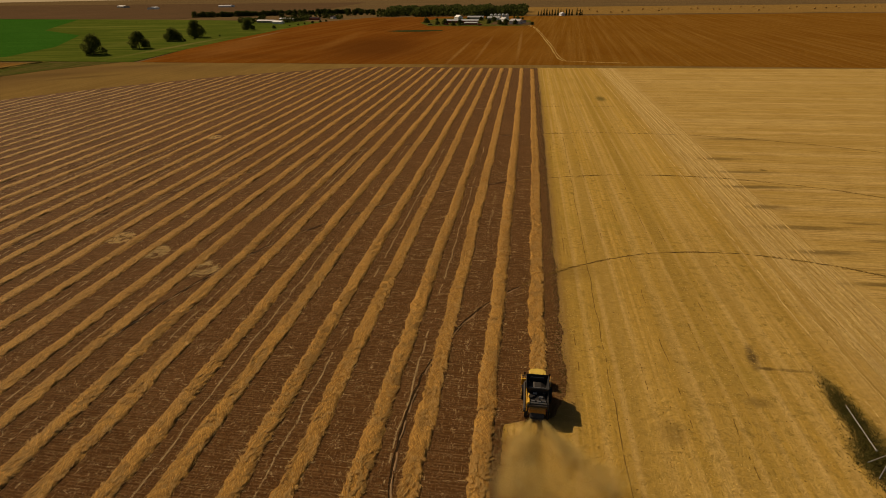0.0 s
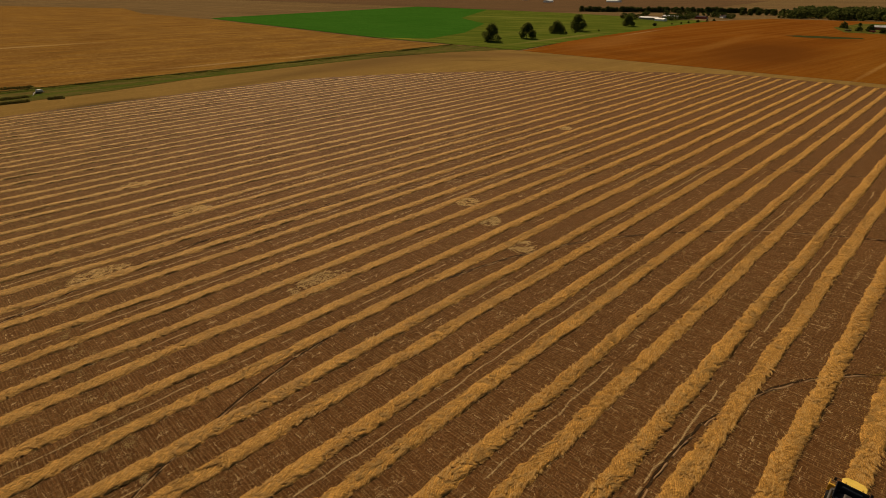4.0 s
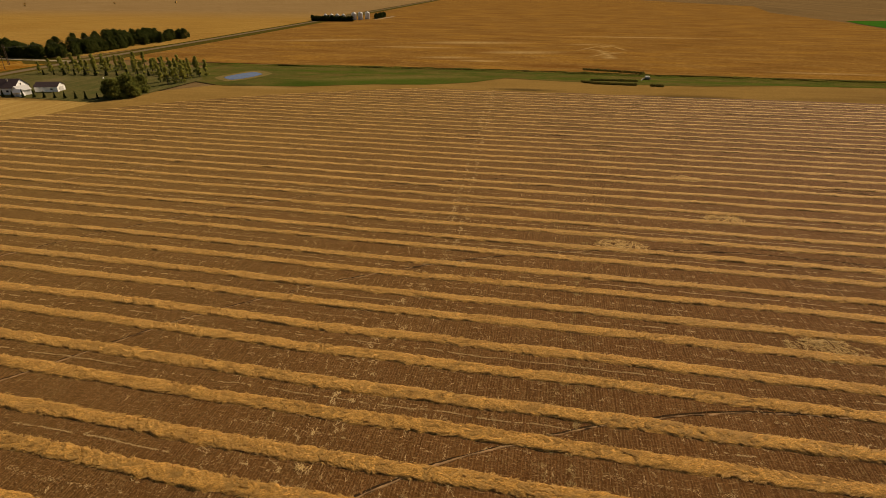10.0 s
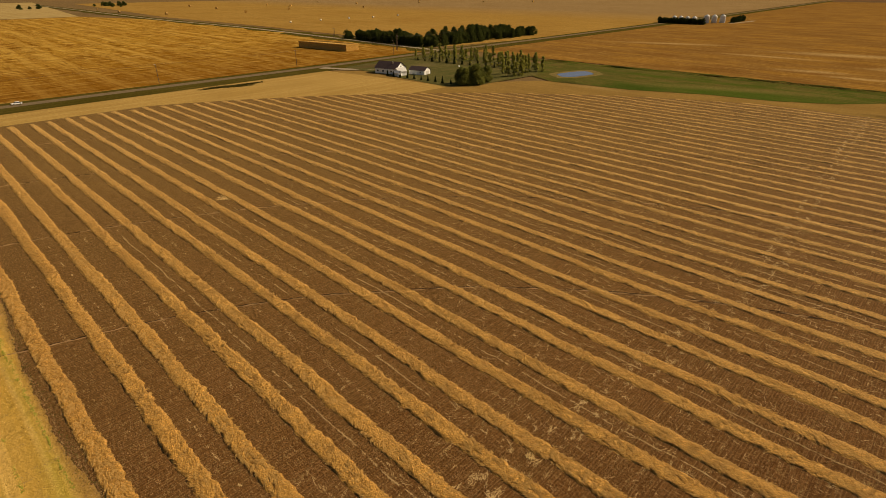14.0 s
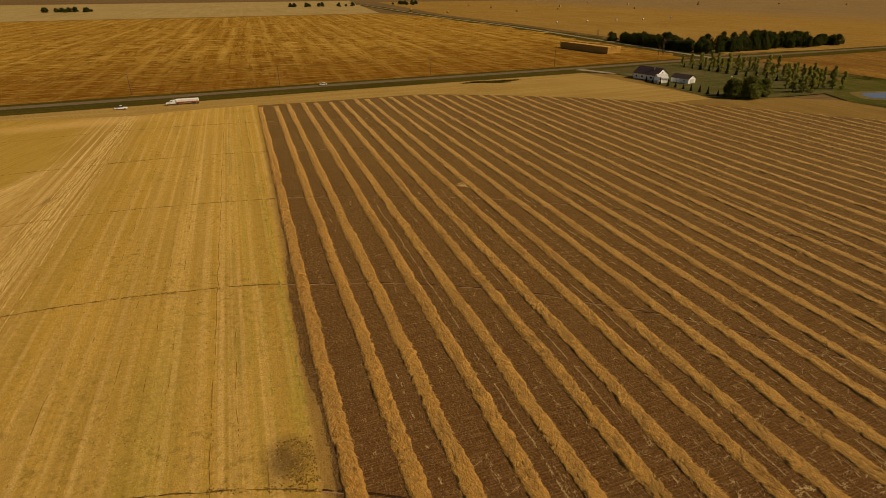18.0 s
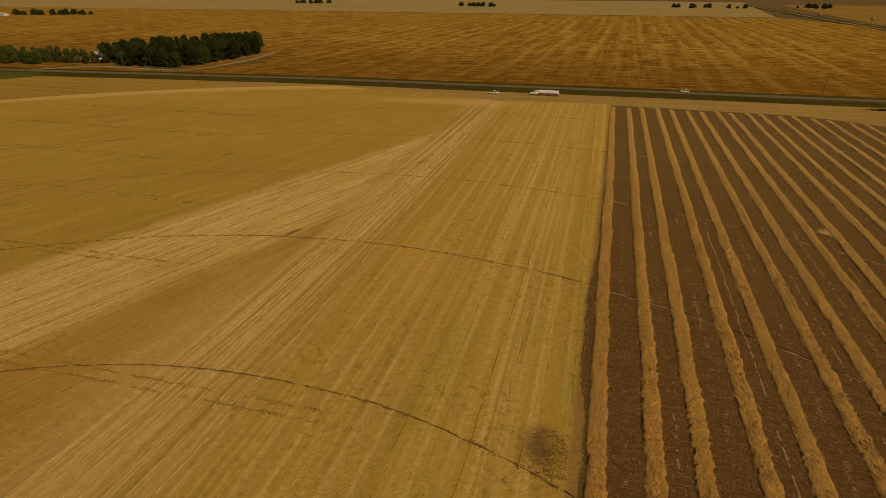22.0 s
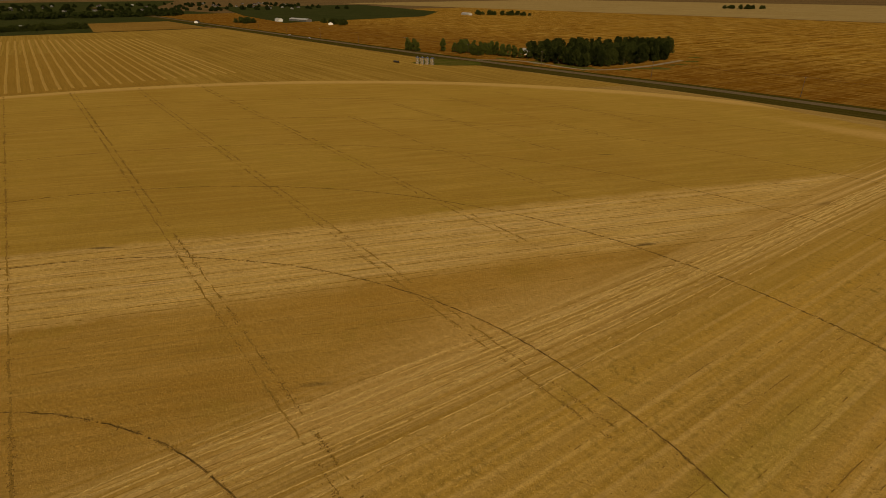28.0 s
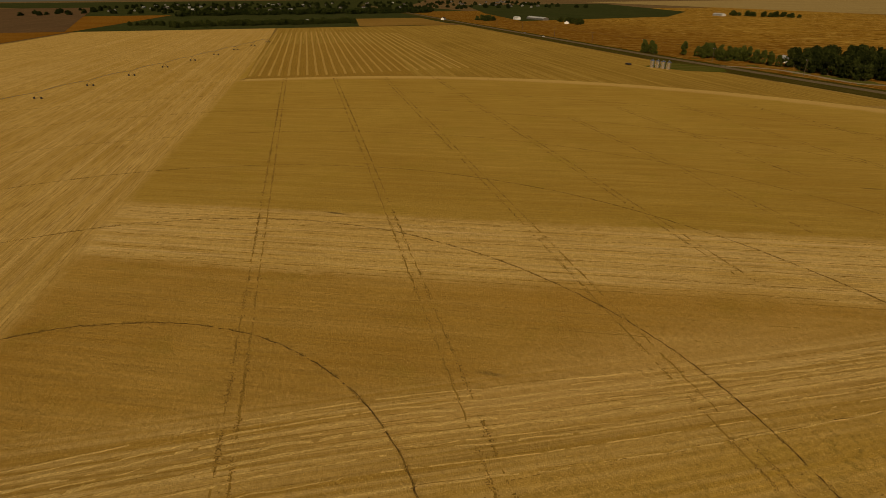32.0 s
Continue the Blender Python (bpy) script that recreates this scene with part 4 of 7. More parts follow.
# wheel ruts of the irrigation machine: rings round its centre, trodden deep in the brown ground, thin and broken in the stubble
for k, (r, a0, a1) in enumerate(((58.1, 0, 360), (111.5, 0, 360), (164.1, 0, 360), (217, 90, 395), (270, 150, 400), (323, 150, 395))):
    n = int(r * math.tau * (a1 - a0) / 360 / 0.5)
    line = np.array(arc(*PIVOT, r, a0, a1, n))
    line += 0.35 * np.stack([wobble(np.arange(n + 1) / 30, np.random.default_rng(40 + k)), wobble(np.arange(n + 1) / 30, np.random.default_rng(60 + k))], 1)
    west = np.flatnonzero((line[:, 0] < 1.0) & (line[:, 1] < 404))
    gold = np.flatnonzero((line[:, 0] >= 1.0) & (line[:, 1] < 404))
    pieces = [(w, q) for q, idx in (("brown", west), ("gold", gold)) for w in np.split(idx, np.flatnonzero(np.diff(idx) > 1) + 1) if len(w) > 8]
    for j, (w, q) in enumerate(pieces):
        seed = 10 + 7 * k + j
        if q == "brown":
            # the rut's shadow is a nearly flat, near-black strip beside the pale lip
            rut = new("wheel_rut", ribbon("rut", line[w], [(-0.2, 0.085), (0, 0.08), (0.14, 0.085)], M_RUTSHADE, 0.12, seed, 4, -0.95))
            lip = new("rut_edge", ribbon("rut_edge", line[w], [(0.12, 0.07), (0.24, 0.17), (0.36, 0.07)], M_LIP, 0.12, seed, 3, -0.6))
            lip.parent = rut
        else:
            cut = (-0.95, -0.95, -0.9, -0.7, -0.4, -0.4)[k]
            rut = new("wheel_rut", ribbon("rut", line[w], [(-0.13, 0.085), (0, 0.08), (0.13, 0.085)], M_RUT if k < 3 else M_TRACK, 0.13, seed, 3, cut, 6))
            lip = new("rut_edge", clod_mesh(line[w], 0.20, 9 if k < 3 else 5, 0.30, seed))
            lip.parent = rut
            tagged(lip, "dark crumbled clods along the rut", "", "", "stuff")
        tagged(rut, "dark wheel rut of the irrigation machine", "rut", "wheel ruts", "structure")

# tramlines across the eastern stubble
for k in range(8):
    for g in (-1.15, 1.15):
        x0 = (47, 42, 36, 90, 110)[k] if k < 5 else 150
        xe = 432 - 6 * k
        line = [(x0 + (xe - x0) * i / 500, 17.5 - 36.2 * k + g + 0.036 * (x0 + (xe - x0) * i / 500)) for i in range(501)]
        line = np.array(line)
        tram = tagged(new("tramline", ribbon("tramline", line, [(-0.17, 0.075), (0.17, 0.075)], M_TRAM, 0.16, 100 + 2 * k + int(g), 2, (-0.35, -0.2, -0.1)[k] if k < 3 else 0.1, 2.5)), "dark pressed tractor wheel line", "tramline", "tramlines", "structure")
        crumbs = tagged(new("clods", clod_mesh(line if k < 4 else line[:250], 0.28, 9, 0.28, 140 + 2 * k + int(g), M_CLOD, 0.05)), "dark crumbled clods along the wheel line", "", "", "stuff")
        crumbs.parent = tram
# pale wheel lines that fan out along the strip's eastern edge, with dark scuffs between them
FAN = ((-4.6, 0.16, -0.6), (-3.6, 0.10, -0.2), (-1.6, 0.28, -0.85), (0.3, 0.30, -0.9), (1.5, 0.12, -0.3), (2.9, 0.24, -0.75), (4.4, 0.20, -0.6), (5.6, 0.10, -0.1), (7.0, 0.16, -0.3), (-7.4, 0.12, -0.2), (-10.5, 0.14, -0.3))
for k, (off, wide, cut) in enumerate(FAN):
    line = smooth_line([(54 + 0.8 * off, 404), (57 + 0.8 * off, 240), (58 + 0.9 * off, 75), (62.5 + off, 12), (61 + off, -31), (59.5 + 0.85 * off, -70), (58.7 + 0.7 * off, -118), (58 + 0.5 * off, -176), (56 + 0.35 * off, -302)], 1)
    tagged(new("wheel_line", ribbon("wheel_line", line, [(-wide, 0.085), (wide, 0.085)], M_WHEELINE, 0.2, 130 + k, 4, cut, 4)), "pale flattened straw wheel line", "wheel line", "wheel lines", "structure")
    scuff = line[150:] + np.array([wide + 0.28, 0.0])
    tagged(new("scuff_line", ribbon("scuff_line", scuff, [(-0.06, 0.08), (0.06, 0.08)], M_TRAM, 0.2, 260 + k, 6, -0.15 if k in (2, 3, 5) else 0.15, 5)), "thin broken dark line beside a wheel line", "scuff line", "scuff lines", "structure")
# thin dark scuffed lines along the pale oblique band
for k, (c, cut) in enumerate(((106.5, -0.7), (109, 0.0), (113.5, -0.4), (120.5, -0.7), (127, -0.5), (132, 0.0), (136.0, -0.6), (139.5, -0.6), (97, 0.2), (90, 0.3))):
    line = np.array([(0.940 * c + 0.342 * u, -0.342 * c + 0.940 * u) for u in np.arange(-150 - 1.2 * (k % 3), 118, 0.5)])
    line = line[(line[:, 0] > 62) & (line[:, 1] < 64)]
    tagged(new("scuff_line", ribbon("scuff_line", line, [(-0.14, 0.08), (0.14, 0.08)], M_TRAM, 0.2, 160 + k, 8, cut, 7)), "thin broken dark line in pale stubble", "scuff line", "scuff lines", "structure")
# and along the drilling of the golden strip
for k, x in enumerate((6.2, 10.4, 14.5, 19.8, 24.0, 29.5, 33.6, 38.0, 43.8, 50.0)):
    line = np.array([(x + 0.006 * (u - 40) * (k % 3 - 1), u) for u in np.arange(-300, 45 if k > 6 else 210, 0.5)])
    tagged(new("scuff_line", ribbon("scuff_line", line, [(-0.06, 0.08), (0.06, 0.08)], M_TRACK, 0.2, 180 + k, 10, -0.55 if k == 2 else 0.3 + 0.06 * (k % 3), 7)), "thin broken dark line in golden stubble", "scuff line", "scuff lines", "structure")
# thin lines of green regrowth along the strip's western edge
for k, (pts, each) in enumerate((([(0.6, -62), (1.2, -110), (1.7, -140), (2.8, -232), (3.4, -300)], 7), ([(0.8, -70), (0.7, -100), (0.8, -160), (0.7, -224)], 5), ([(5.0, -60), (5.6, -150), (6.4, -290)], 5), ([(9.8, -75), (10.4, -160), (11.2, -280)], 3))):
    tagged(new("green_regrowth", clod_mesh(smooth_line(pts, 1), 0.12, each, 0.24, 240 + k, M_REGROWTH, -0.25)), "thin line of green regrowth in golden stubble", "weeds", "", "stuff")

# ---- windrows ----
# where the windrows lie; the swather went up and down, so that they come in pairs
SWATHS = [4.2, -3.0, -10.8]
while SWATHS[-1] > -308:
    SWATHS.append(SWATHS[-1] - (6.35 if len(SWATHS) % 2 else 7.78) + 0.12 * math.sin(2.3 * len(SWATHS)))


def row_drift(x, y):
    """How far a row strays from its place: the rows fan out and lean a little towards the south."""
    return np.interp(y, (-311, -200, -130, -70, 0, 60, 175), (-2.0, -1.2, -0.5, -0.2, 0.0, 0.1, 0.6)) + np.maximum(x - 2, -45) * np.interp(y, (-300, -150, -75, -40, 0), (0.025, 0.022, 0.012, -0.006, 0.0))


def row_middle(i, y):
    """The crooked middle line of windrow i."""
    x = SWATHS[i]
    return x + row_drift(x, y) + 0.20 * value_noise(y / 8, y * 0 + 3.1 * i, 51) + 0.09 * value_noise(y / 2.1, y * 0 + 5.3 * i, 52)


def combed(dx, y, way, seed):
    """Lumps of straw that lie like a herringbone, about -1 to 1."""
    s = y - way * 0.9 * np.abs(dx)
    return 0.5 * value_noise(s / 0.42 + 7 * seed, dx / 0.9 + 40, seed) + 0.3 * value_noise(s / 0.95, dx / 0.6 + seed, seed + 5) + 0.35 * value_noise(s / 2.6, dx / 1.4 + seed, seed + 6)


def windrow_mesh(mid, y, cols, seed, half, high, way, straw=M_SWATH, smooth=False, ragged=1.0):
    """A heaped row of cut straw along y, with steep sides, lumps, ragged edges and thin places."""
    n = len(y)
    w = half * (1 + 0.12 * value_noise(y / 4.5, y * 0 + seed, 61) + 0.13 * ragged * value_noise(y / 1.1, y * 0 + seed, 62))
    h = high * (1 + 0.16 * value_noise(y / 7, y * 0 + seed, 63) + 0.16 * ragged * value_noise(y / 1.6, y * 0 + seed, 64))
    taper = np.clip(np.minimum(y - y[0], y[-1] - y) / 2.0, 0.05, 1)
    u = np.linspace(-1, 1, cols)
    u = np.sign(u) * np.abs(u) ** 0.8
    prof = (1 - np.abs(u) ** 5) ** 0.75 * (1 - 0.12 * u * u)
    D = w[:, None] * u[None]
    Y = np.broadcast_to(y[:, None], D.shape).copy()
    lump = combed(D, Y, way, seed)
    Z = 0.0 + (h * taper)[:, None] * prof[None] * (1 + 0.7 * ragged * lump)
    edge = np.abs(u)[None] > 0.99
    X = mid[:, None] + D + np.where(edge, 0.16 * ragged * value_noise(D * 0 + seed, Y / 0.45, seed + 9), 0.07 * lump)
    v = np.stack([X, Y, Z], 2).reshape(-1, 3)
    i = (np.arange(n - 1)[:, None] * cols + np.arange(cols - 1)[None]).ravel()
    return array_mesh("windrow", v, np.stack([i, i + 1, i + cols + 1, i + cols], 1), straw, smooth)


def tufts(i, y0, y1, each, rng, half, high, way):
    """Combed tufts of straw that lie over a windrow and hang over its edges, pointing outwards and along it."""
    n = int((y1 - y0) * each)
    y = rng.uniform(y0, y1, n)
    y = y[rng.uniform(0, 1, n) < np.clip((235 - np.abs(y - 10)) / 110, 0, 1)]
    n = len(y)
    u = rng.uniform(-0.84, 0.84, n)
    turn = way * (1.57 - 0.62 * u + 0.45 * value_noise(y / 1.1, u * 2 + 9, 17) + rng.normal(0, 0.14, n))
    z = 0.03 + high * (1 - np.abs(u) ** 5) ** 0.75 * (1 - 0.12 * u * u) + rng.uniform(-0.05, 0.04, n)
    size = rng.uniform(0.7, 1.25, n) * (1 - 0.3 * np.abs(u))
    k = 9
    ry, ru, rw, rz, rs = (np.repeat(q, k) for q in (y, u, turn, z, size))
    m = len(ry)
    side = rng.normal(0, 0.10, m)
    px, py = row_middle(i, ry) + half * ru - np.sin(rw) * side, ry + np.cos(rw) * side
    return blades(m, px, py, rz - 0.4 * np.abs(side), 0.75 * rs, 0.034, 0.08, rng, rw, 0.14, -1.6)


rng = np.random.default_rng(5)
for i, x in enumerate(SWATHS):
    y0, y1 = swath_span(x)
    if i == 0:
        y0 = 63.6
    way = 1 if i % 2 else -1
    y0, y1 = y0 + rng.uniform(0, 4) * (i > 0), y1 - rng.uniform(0, 5)
    step, cols = (0.3, 12) if x > -70 else (0.42, 10) if x > -130 else (0.6, 8)
    y = np.linspace(y0, y1, int((y1 - y0) / step))
    half = float(np.interp(x, (-220, -60), (1.08, 1.35)))
    high = float(np.interp(x, (-220, -60), (0.28, 0.31)))
    ob = new("windrow", windrow_mesh(row_middle(i, y), y, cols, i + 1, half, high, way, ragged=1.1 if x > -130 else 0.9))
    tagged(ob, "long golden windrow of cut straw on brown stubble", "windrow", "windrows of the swathed field")
    if x > -150:
        v, f = tufts(i, y0 + 1, y1 - 1, 15 if x > -62 else 8 if x > -100 else 4, rng, half, high, way)
        stalks = tagged(new("straw", array_mesh("straw", v, f, M_STALK)), "loose straw stalks sticking out", "", "", "stuff")
        stalks.parent = ob
# far windrows left standing in the eastern field, along x
for i in range(-3, 26):
    run = np.arange(0, 500 - 5 * abs(i - 8), 3.0)
    ob = new("windrow", windrow_mesh(0.25 * value_noise(run / 40, run * 0 + i, 53), run, 5, 220 + i, 1.3, 0.10, 1, M_FARSWATH, ragged=0.6))
    ob.matrix_world = Matrix.Translation((442 + 0.9 * abs(i - 8), 68 - 7.3 * i, 0.02)) @ Matrix.Rotation(radians(-88.5), 4, "Z")
    tagged(ob, "far flattened pale windrow of cut straw", "windrow", "windrows of the eastern field")


# ---- straw litter on the brown ground ----
def litter(name, label, x, y, z, length, width, up, rng, material, along=None):
    v, f = blades(len(x), x, y, z, length, width, up, rng, along)
    return tagged(new(name, array_mesh(name, v, f, material)), label, "straw", "", "stuff")


rng = np.random.default_rng(9)
n = 10000
cx, cy = rng.uniform(-150, 5, n), rng.uniform(-120, 170, n)
cx, cy = np.repeat(cx, 7), np.repeat(cy, 7)
cx, cy = cx + rng.normal(0, 0.55, len(cx)), cy + rng.normal(0, 0.10, len(cy))
litter("straw_litter", "pale loose straw scattered over brown stubble", cx, cy, np.full(len(cx), 0.05), 0.34, 0.034, 0.3, rng, M_BITS, np.where(rng.uniform(0, 1, len(cx)) < 0.8, 0.0, 1.4))
m = 4500
wx, wy = rng.uniform(-150, 3, m), rng.uniform(-110, 170, m)
wy = np.where((wy < -45) & (wx > -60), wy + 150, wy)
dx, dy = np.repeat(wx, 9), np.repeat(wy, 9)
way = np.repeat(rng.choice([0.06, 1.5, 0.5, 2.4], m, p=[0.5, 0.25, 0.13, 0.12]), 9)
run = rng.normal(0, 0.45, len(dx))
litter("straw_wisps", "pale wisps of dropped straw on brown stubble", dx + run * np.cos(way) + rng.normal(0, 0.05, len(dx)), dy + run * np.sin(way) + rng.normal(0, 0.05, len(dx)), np.full(len(dx), 0.07), 0.32, 0.032, 0.2, rng, M_LINE, way)
# thin dropped lines of straw midway between the windrows
for i in range(1, 22):
    y = rng.uniform(-150, 190, 4200 if i % 2 else 8500)
    on = 0.6 * value_noise(y / 0.7, y * 0 + i, 300 + i) + 0.5 * value_noise(y / 2.6, y * 0 + i, 340 + i) + 0.7 * value_noise(y / 19, y * 0, 320 + i) > (0.3 if i % 2 else 0.0)
    y = y[on]
    mid = (row_middle(i, y) + row_middle(i + 1, y)) / 2
    litter("straw_line", "thin broken line of dropped straw between windrows", mid + 0.2 * value_noise(y / 3, y * 0 + i, 57) + rng.normal(0, 0.05 + 0.12 * (i % 2), len(y)), y, np.full(len(y), 0.07), 0.32, 0.03, 0.3, rng, M_LINE, math.pi / 2)
# spilled patches where the swather turned
for x, y, rx, ry, n in ((-92, 102, 3.2, 3.0, 700), (-79, 96, 3.0, 3.0, 700), (-64, 90, 3.2, 3.4, 800), (-83, 48, 3.5, 6.5, 1100), (-118, 18, 3.5, 6, 1000), (-140, 46, 2.5, 5, 700), (-173, 43, 3, 5, 600), (-120, 194, 3, 3, 400), (-43, -28.5, 0.4, 1.0, 30), (-60, -151, 2.5, 2.5, 400)):
    a, r = rng.uniform(0, math.tau, n), np.sqrt(rng.uniform(0, 1, n))
    px, py = x + rx * r * np.cos(a), y + ry * r * np.sin(a)
    lump = value_noise(px / 0.9, py / 0.9, 71)
    px, py, lump = px[lump > -0.35], py[lump > -0.35], lump[lump > -0.35]
    litter("straw_patch", "tangled patch of pale spilled straw", px, py, 0.06 + 0.18 * np.clip(lump + 0.3, 0, 1), 0.9, 0.06, 0.12, rng, M_STRAWBLADE)
# pale cross tracks over the rows: wheels dragged straw along in clumps
for px, py, m, blade in (((-320, -264, -118, -40, -20), (-36, -31.4, -22.3, -29.5, -33), 170, M_LINE), ((-300, -35), (31, 2), 150, M_BITS)):
    for off in (-1.5, 1.5):
        x = np.repeat(rng.uniform(min(px), max(px), m), 12)
        x = x + rng.normal(0, 0.35, len(x))
        y = np.interp(x, px, py) + off + np.repeat(rng.normal(0, 0.5, m), 12) + rng.normal(0, 0.22, len(x))
        litter("straw_track", "pale straw dragged across the rows in clumps", x, y, np.full(len(x), 0.08), 0.55, 0.045, 0.3, rng, blade, 0.1)
# loose clumps of straw dropped round them
m = 260
x, y = np.repeat(rng.uniform(-120, -15, m), 10), np.repeat(rng.normal(-30, 17, m), 10)
way = np.repeat(rng.choice([0.3, 1.3, 2.0], m), 10)
run = rng.normal(0, 0.5, len(x))
litter("straw_clumps", "pale clumps of straw dropped between the windrows", x + run * np.cos(way) + rng.normal(0, 0.08, len(x)), y + run * np.sin(way) + rng.normal(0, 0.08, len(x)), np.full(len(x), 0.08), 0.45, 0.040, 0.25, rng, M_LINE, way)


# standing stubble: drilled rows across the brown ground, speckled tufts in the golden strip
def stubble(name, label, x0, x1, y0, y1, row, each, material, seed, high=0.2):
    rng = np.random.default_rng(seed)
    n = int((x1 - x0) * (y1 - y0) / row * each)
    x = rng.uniform(x0, x1, n)
    y = y0 + row * rng.integers(0, int((y1 - y0) / row), n) + rng.normal(0, 0.04, n)
    on = value_noise(x / 3.0, y / 1.2, seed) + 0.6 * value_noise(x / 11, y / 9, seed + 1) > rng.uniform(-0.9, 0.7, n)
    x, y = x[on], y[on]
    litter(name, label, x, y, np.full(len(x), 0.05), high / 2.4, 0.05, 2.4, rng, material)


stubble("brown_stubble", "short cut stubble in drilled rows", -85, 0, -75, 130, 0.5, 4.5, M_STUBBLE, 81, 0.26)
stubble("golden_stubble", "short golden stubble tufts", 1.5, 62, -115, 125, 0.4, 3.4, M_GOLDSTUB, 83, 0.22)
stubble("amber_stubble", "short amber stubble tufts", 62, 130, -70, 60, 0.5, 2.2, M_GOLDSTUB, 85, 0.2)

def scatter_clods(name, label, x0, x1, y0, y1, n, size, material, seed, thick=0.25):
    rng = np.random.default_rng(seed)
    x, y = rng.uniform(x0, x1, n), rng.uniform(y0, y1, n)
    on = 0.8 * value_noise(x / 1.6, y / 2.4, seed) + 0.7 * value_noise(x / 9, y / 14, seed + 1) > thick + rng.uniform(-0.5, 0.3, n)
    on &= x > np.where(y > 52, 9.5, 0.6)
    x, y = x[on], y[on]
    litter(name, label, x, y, np.full(len(x), 0.04), size, size * 0.42, 0.3, rng, material)


scatter_clods("golden_clods", "trodden crumbs of earth and straw in golden stubble", 1.0, 62, -130, 130, 60000, 0.24, M_CLODGOLD, 93)
scatter_clods("dark_clods", "dark crumbs of earth in golden stubble", 1.0, 62, -110, 125, 3500, 0.26, M_CLOD, 95, 0.5)
scatter_clods("amber_clods", "trodden crumbs in amber stubble", 62, 150, -90, 90, 36000, 0.22, M_CLODGOLD, 97)
scatter_clods("burnt_clods", "dark crumbs of a scorched patch", 0.6, 7.0, -60.5, -52, 900, 0.32, M_CLOD, 99, 0.0)

# the frayed border between the golden strip and the brown ground
rng = np.random.default_rng(87)
ey = rng.uniform(-260, 330, 26000)
ex = np.interp(ey, (-311, -242, -170, -130, -110, -100, -76, -66, -54, 0, 54, 56, 62, 406), (-4.0, -3.6, -2.6, -1.9, -1.0, -0.1, -0.3, -1.0, -1.2, -0.6, -0.2, 6.0, 8.2, 8.4)) + rng.normal(-0.1, 0.5, len(ey)) + 0.4 * value_noise(ey / 2.5, ey * 0, 88)
litter("border_stubble", "ragged stubble along the edge of the golden strip", ex[:18000], ey[:18000], np.full(18000, 0.05), 0.12, 0.05, 2.0, rng, M_STUBBLE)
litter("border_weeds", "dull trodden weeds along the strip's edge", ex[18000:] - 0.2, ey[18000:], np.full(8000, 0.05), 0.2, 0.07, 0.8, rng, M_WEED)

# ---- building kit ----
def thing(name, label, category, group="", at=(0, 0, 0), turn=0.0):
    ob = new(name)
    ob.empty_display_size = 0.5
    ob.matrix_world = pose(*at, 0, 0, turn)
    return tagged(ob, label, category, group)


def part(name, bm, material, parent, label=""):
    """Links a bmesh as one mesh object under a thing or a part."""
    me = bpy.data.meshes.new(name)
    bm.normal_update()
    bm.to_mesh(me)
    bm.free()
    me.materials.append(material)
    ob = new(name, me)
    ob.parent = parent
    return tagged(ob, label)


def box(size, at, bevel=0.03, turn=None):
    bm = bmesh.new()
    bmesh.ops.create_cube(bm, size=1.0)
    bmesh.ops.scale(bm, vec=size, verts=bm.verts)
    if bevel:
        bmesh.ops.bevel(bm, geom=bm.edges[:], offset=bevel, segments=1, affect="EDGES")
    if turn:
        bmesh.ops.rotate(bm, matrix=Euler([radians(a) for a in turn]).to_matrix(), verts=bm.verts)
    bmesh.ops.translate(bm, vec=at, verts=bm.verts)
    return bm


def tube(p0, p1, r0, r1=None, seg=10):
    p0, p1 = Vector(p0), Vector(p1)
    bm = bmesh.new()
    bmesh.ops.create_cone(bm, cap_ends=True, segments=seg, radius1=r0, radius2=r0 if r1 is None else r1, depth=(p1 - p0).length)
    bmesh.ops.transform(bm, matrix=Matrix.Translation((p0 + p1) / 2) @ (p1 - p0).to_track_quat("Z", "Y").to_matrix().to_4x4(), verts=bm.verts)
    return bm


def slab(outline, axis, lo, hi, bevel=0.0):
    """An outline pushed along an axis: x with (y, z) pairs, y with (x, z) pairs, z with (x, y) pairs."""
    bm = bmesh.new()

    def at(a, b, t):
        return (t, a, b) if axis == "x" else (a, t, b) if axis == "y" else (a, b, t)
    low = [bm.verts.new(at(a, b, lo)) for a, b in outline]
    top = [bm.verts.new(at(a, b, hi)) for a, b in outline]
    bm.faces.new(low)
    bm.faces.new(list(reversed(top)))
    for i in range(len(outline)):
        j = (i + 1) % len(outline)
        bm.faces.new((low[i], top[i], top[j], low[j]))
    bmesh.ops.recalc_face_normals(bm, faces=bm.faces[:])
    if bevel:
        bmesh.ops.bevel(bm, geom=bm.edges[:], offset=bevel, segments=1, affect="EDGES")
    return bm


def join(*meshes):
    out = bmesh.new()
    for bm in meshes:
        me = bpy.data.meshes.new("joint")
        bm.to_mesh(me)
        bm.free()
        out.from_mesh(me)
        bpy.data.meshes.remove(me)
    return out


